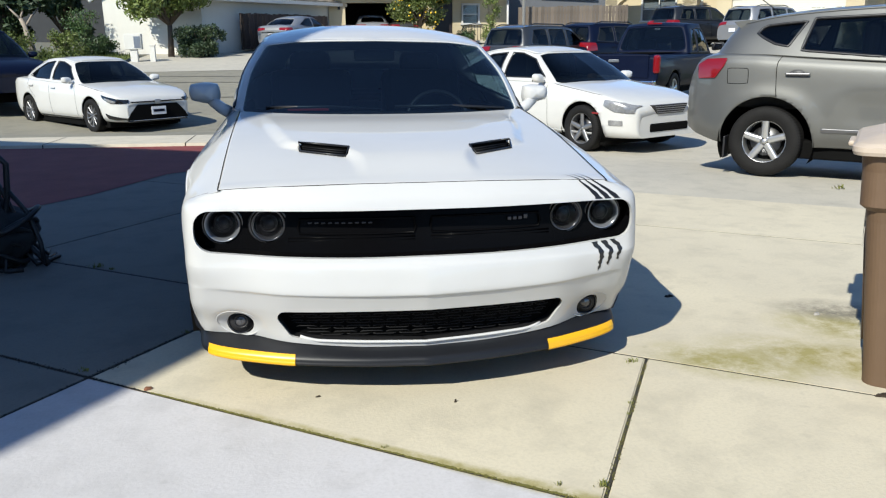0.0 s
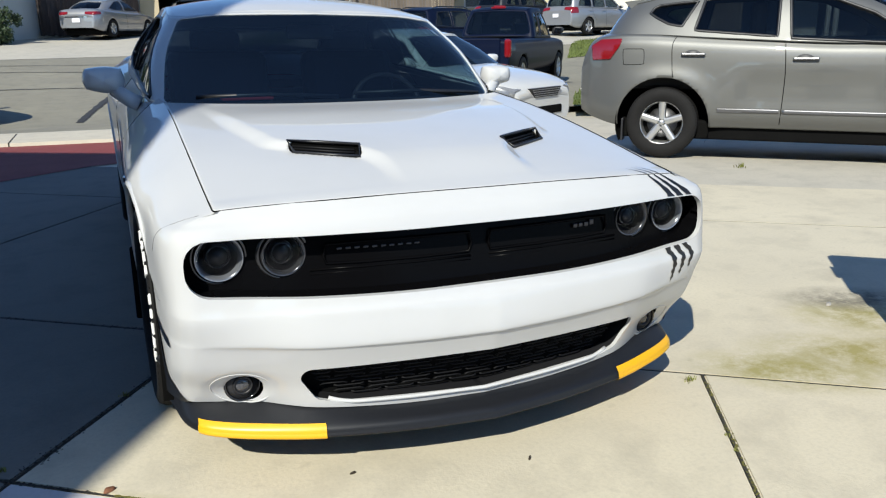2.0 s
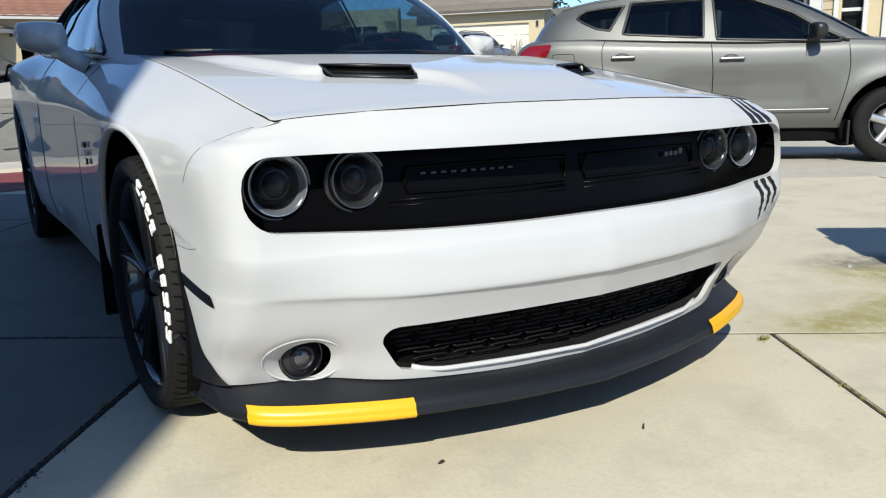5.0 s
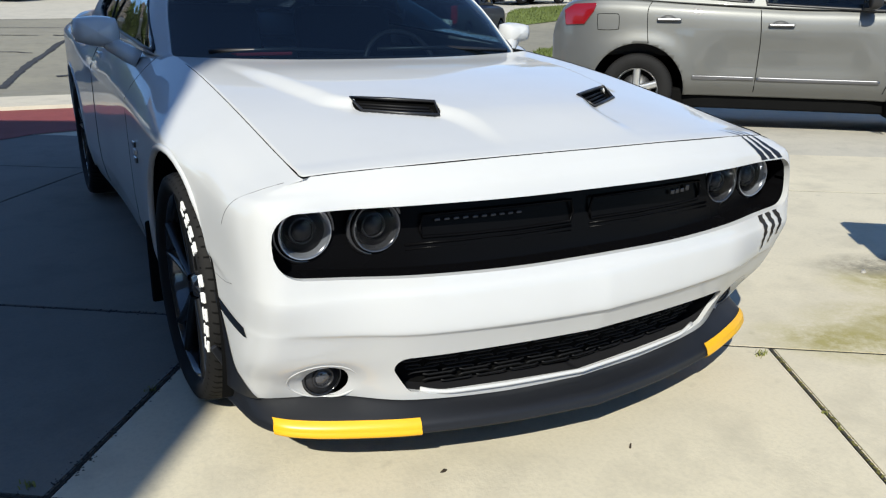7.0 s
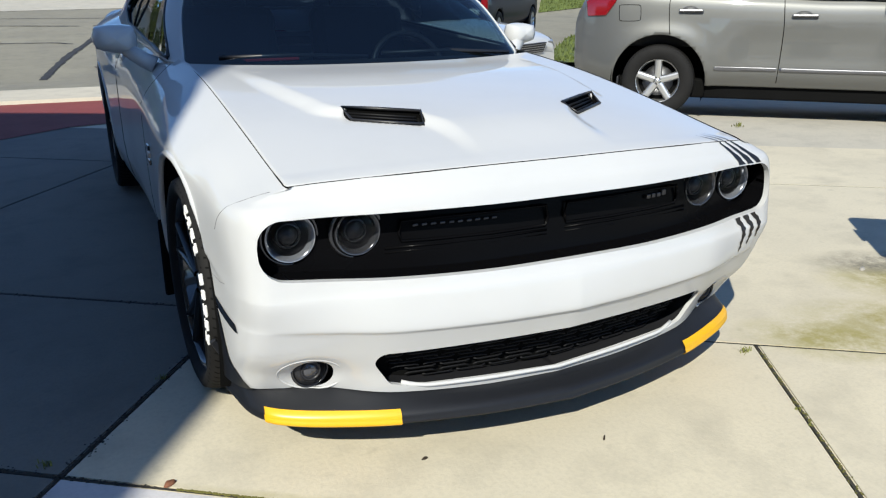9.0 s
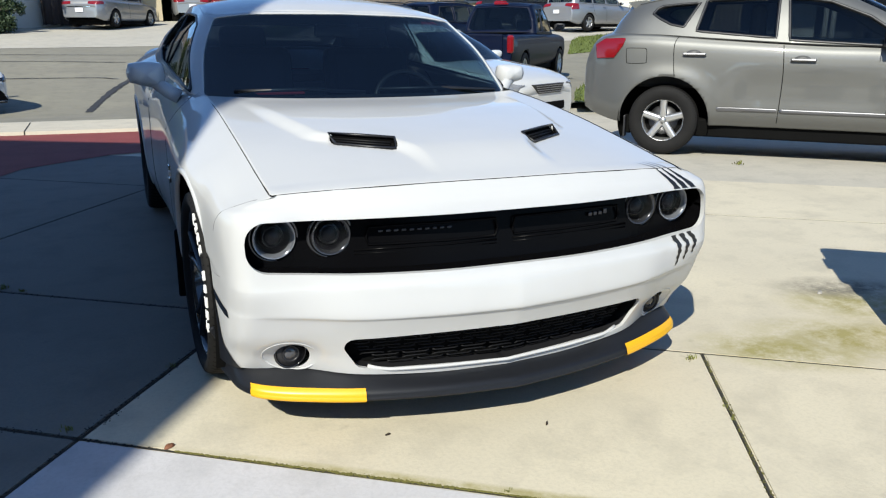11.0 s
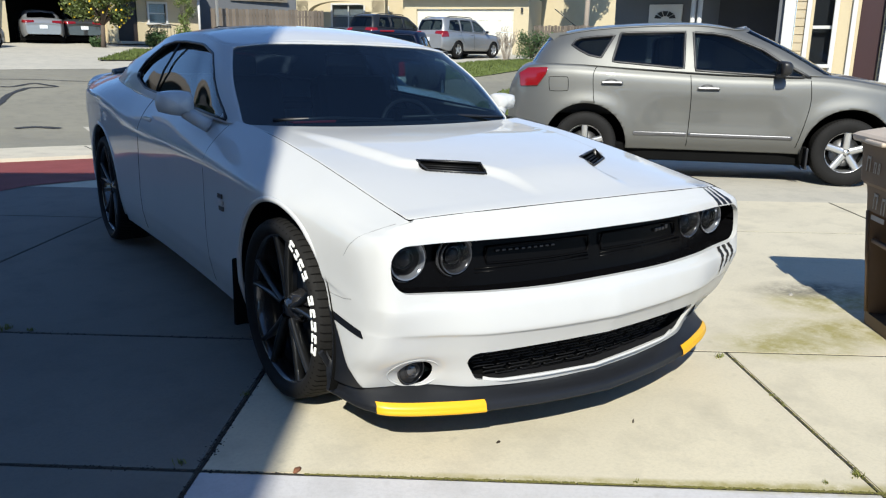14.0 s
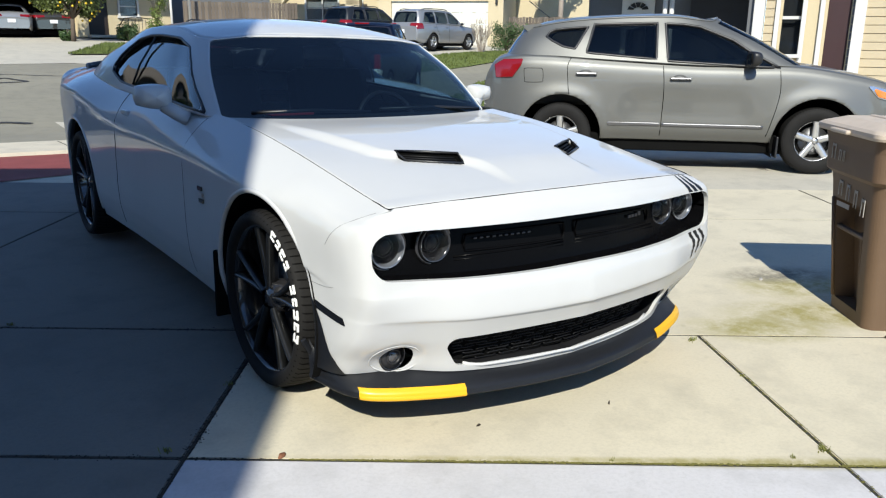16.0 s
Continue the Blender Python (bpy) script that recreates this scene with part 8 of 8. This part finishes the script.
def tree(x, y, h, trunk, label, seed, mat, n, spread, size, depth=3, bark=BARK, fruit=0, lean=(0, 0), name="tree", z=None):
    rr = random.Random(seed)
    t = thing(name, pose(x, y, rise(x, y) if z is None else z), label, "tree")
    out, tips = [], []
    limb(rr, Vector((0, 0, -0.05)), Vector((lean[0], lean[1], 1)).normalized(), trunk, h * 0.022 + 0.03, depth, out, tips)
    bm = bmesh.new()
    for pts, rad in out:
        add_tube(bm, pts, rad, 6)
    part("trunk", bm, bark, t)
    if n:
        cs = [(*p, 1.0) for p in tips]
        leaves("crown", cs, n, spread, size, mat, t, seed)
    if fruit:
        bm = bmesh.new()
        for k in range(fruit):
            p = tips[rr.randrange(len(tips))] + Vector((rr.gauss(0, spread * 0.6), rr.gauss(0, spread * 0.6), rr.gauss(0, spread * 0.5)))
            bmesh.ops.create_icosphere(bm, subdivisions=1, radius=0.045, matrix=Matrix.Translation(p))
        tagged(part("fruit", bm, LEMON, t), kind="stuff")
    return t


def shrub(x, y, w, h, label, seed, mat, n=2500, size=0.05, z=None, name="shrub"):
    rr = random.Random(seed)
    t = thing(name, pose(x, y, rise(x, y) if z is None else z), label, "shrub")
    cs = []
    for k in range(26):
        a, q = rr.uniform(0, math.tau), rr.random() ** 0.5
        cs.append((w * 0.42 * q * math.cos(a), w * 0.42 * q * math.sin(a), rr.uniform(0.12, 0.82) * h, 1.0))
    leaves("foliage", cs, n, 0.24 * min(w, h), size, mat, t, seed)
    bm = bmesh.new()
    for k in range(7):
        a = k * math.tau / 7
        add_tube(bm, [(0, 0, 0), (0.1 * math.cos(a), 0.1 * math.sin(a), h * 0.35), (w * 0.3 * math.cos(a), w * 0.3 * math.sin(a), h * 0.75)], [0.02, 0.014, 0.006], 5)
    part("stems", bm, BARK, t)
    return t


def crown_tree(x, y, trunk, cz, rx, rz, label, seed, mat, n, size, fruit=0, bark=BARK, clumps=46, name="tree"):
    """A clear trunk, limbs to each clump, and a crown of leaf clumps with gaps about (0, 0, cz)."""
    rr = random.Random(seed)
    t = thing(name, pose(x, y, rise(x, y)), label, "tree")
    cs = []
    for k in range(clumps):
        d = Vector((rr.gauss(0, 1), rr.gauss(0, 1), rr.gauss(0, 1))).normalized() * rr.random() ** 0.4
        cs.append((d.x * rx, d.y * rx, cz + d.z * rz, rr.uniform(0.6, 1.15)))
    bm = bmesh.new()
    top = Vector((0.05, 0.0, trunk))
    r = 0.05 + 0.018 * (cz + rz)
    add_tube(bm, [(0, 0, -0.05), (0.03, 0.02, trunk * 0.5), top], [r, r * 0.8, r * 0.7], 8)
    for c in cs[::2]:
        q = Vector(c[:3])
        mid = top.lerp(q, 0.5) + Vector((rr.gauss(0, 0.1), rr.gauss(0, 0.1), 0.1))
        add_tube(bm, [top, mid, q], [r * 0.5, r * 0.28, r * 0.08], 5)
    part("trunk", bm, bark, t)
    leaves("crown", cs, n, 0.36 * min(rx, rz) , size, mat, t, seed, 0.85)
    for k in range(fruit):
        c = cs[rr.randrange(len(cs))]
        d = Vector((rr.gauss(0, 1), rr.gauss(0, 1), rr.gauss(0, 1))).normalized() * 0.36 * min(rx, rz)
        bm = bmesh.new()
        bmesh.ops.create_icosphere(bm, subdivisions=1, radius=0.05, matrix=Matrix.Translation(Vector(c[:3]) + d))
        part("lemon", bm, LEMON, t)
    return t


crown_tree(-5.35, 30.6, 1.2, 2.9, 2.0, 1.75, "broadleaf tree with yellow-green crown on the far pavement", 3, LEAF_L, 11000, 0.10)
crown_tree(5.2, 34.3, 0.9, 2.2, 1.4, 1.3, "lemon tree laden with yellow fruit", 8, LEAF_L, 16000, 0.075, 190)
tree(-11.7, 34.8, 6.5, 1.6, "bare tree with thin grey branches", 12, LEAF_D, 0, 0.5, 0.06, 4, BARK_PALE)
for i, (x, y, r) in enumerate(((-10.9, 37.0, 1.3), (-13.2, 36.4, 1.6), (-15.8, 37.0, 1.7))):
    crown_tree(x, y, 0.6, 3.2, r, 3.2, "tall dark evergreen tree behind the garden", 14 + i, LEAF_H, 15000, 0.14)
crown_tree(28.0, 29.0, 3.4, 5.4, 1.6, 1.2, "slim pale trunk of a tree before the beige house", 21, LEAF_D, 4000, 0.12, bark=BARK_PALE)
shrub(-4.15, 30.2, 1.9, 1.2, "clipped dark green hedge beside the driveway", 31, LEAF_H, 9000, 0.055, name="hedge")
for i, (x, y, w, h, m_) in enumerate(((-9.2, 30.0, 1.8, 1.1, LEAF_L), (-10.8, 29.4, 1.6, 1.2, LEAF_L), (-8.0, 30.8, 1.4, 0.9, LEAF_D), (-12.4, 30.0, 1.8, 1.3, LEAF_D), (-9.0, 32.4, 1.3, 2.2, LEAF_D), (7.5, 34.6, 0.95, 0.8, LEAF_D), (8.6, 34.0, 1.0, 3.2, LEAF_L), (-0.2, 33.2, 0.9, 1.0, plain("reddish leaves", (0.12, 0.05, 0.04), 0.7, grain=0.3)), (21.9, 26.2, 1.5, 1.35, LEAF_D), (5.0, 34.6, 0.7, 0.4, LEAF_D))):
    shrub(x, y, w, h, ("low garden shrub with small leaves", "tall narrow green shrub by the porch")[h > 3], 40 + i, m_, 2600, 0.05)


def bare_shrub(x, y, h, w, label, seed, n=34):
    """Many thin stems that rise from one foot and fork."""
    rr = random.Random(seed)
    ob = thing("shrub", pose(x, y, rise(x, y)), label, "shrub")
    bm = bmesh.new()
    for k in range(n):
        a, lean = rr.random() * math.tau, rr.random() ** 0.7 * w / 2
        foot = Vector((math.cos(a) * 0.12 * rr.random(), math.sin(a) * 0.12 * rr.random(), -0.03))
        tip = Vector((math.cos(a) * lean, math.sin(a) * lean, h * (0.6 + 0.4 * rr.random())))
        bend = foot.lerp(tip, 0.5) + Vector((rr.uniform(-0.06, 0.06), rr.uniform(-0.06, 0.06), 0.08))
        runs = [[foot, bend, tip]]
        for q in range(3):
            p = bend.lerp(tip, rr.random())
            runs.append([p, p + Vector((rr.uniform(-0.16, 0.16), rr.uniform(-0.16, 0.16), rr.uniform(0.08, 0.3)))])
        for run in runs:
            for p, q in zip(run, run[1:]):
                turn = (q - p).to_track_quat("Z", "Y").to_matrix().to_4x4()
                bmesh.ops.create_cone(bm, cap_ends=False, segments=4, radius1=0.014 if len(run) > 2 else 0.008, radius2=0.008, depth=(q - p).length, matrix=Matrix.Translation((p + q) / 2) @ turn)
    part("stems", bm, BARK_PALE, ob)


bare_shrub(19.9, 25.5, 1.45, 1.1, "bare twiggy shrub on the lawn edge", 51)
tree(22.4, 25.3, 1.4, 0.5, "bare twiggy shrub by the beige house", 52, LEAF_D, 500, 0.25, 0.05, 3, BARK, name="shrub")
# tall backdrop foliage beyond the roofs
for i, (x, y, h) in enumerate(((-26, 50, 7), (-14, 52, 6), (16, 52, 9), (34, 44, 9), (45, 36, 8))):
    crown_tree(x, y, 2.0, h * 0.6, h * 0.4, h * 0.4, "large dark tree beyond the houses", 60 + i, LEAF_H, 7000, 0.22)
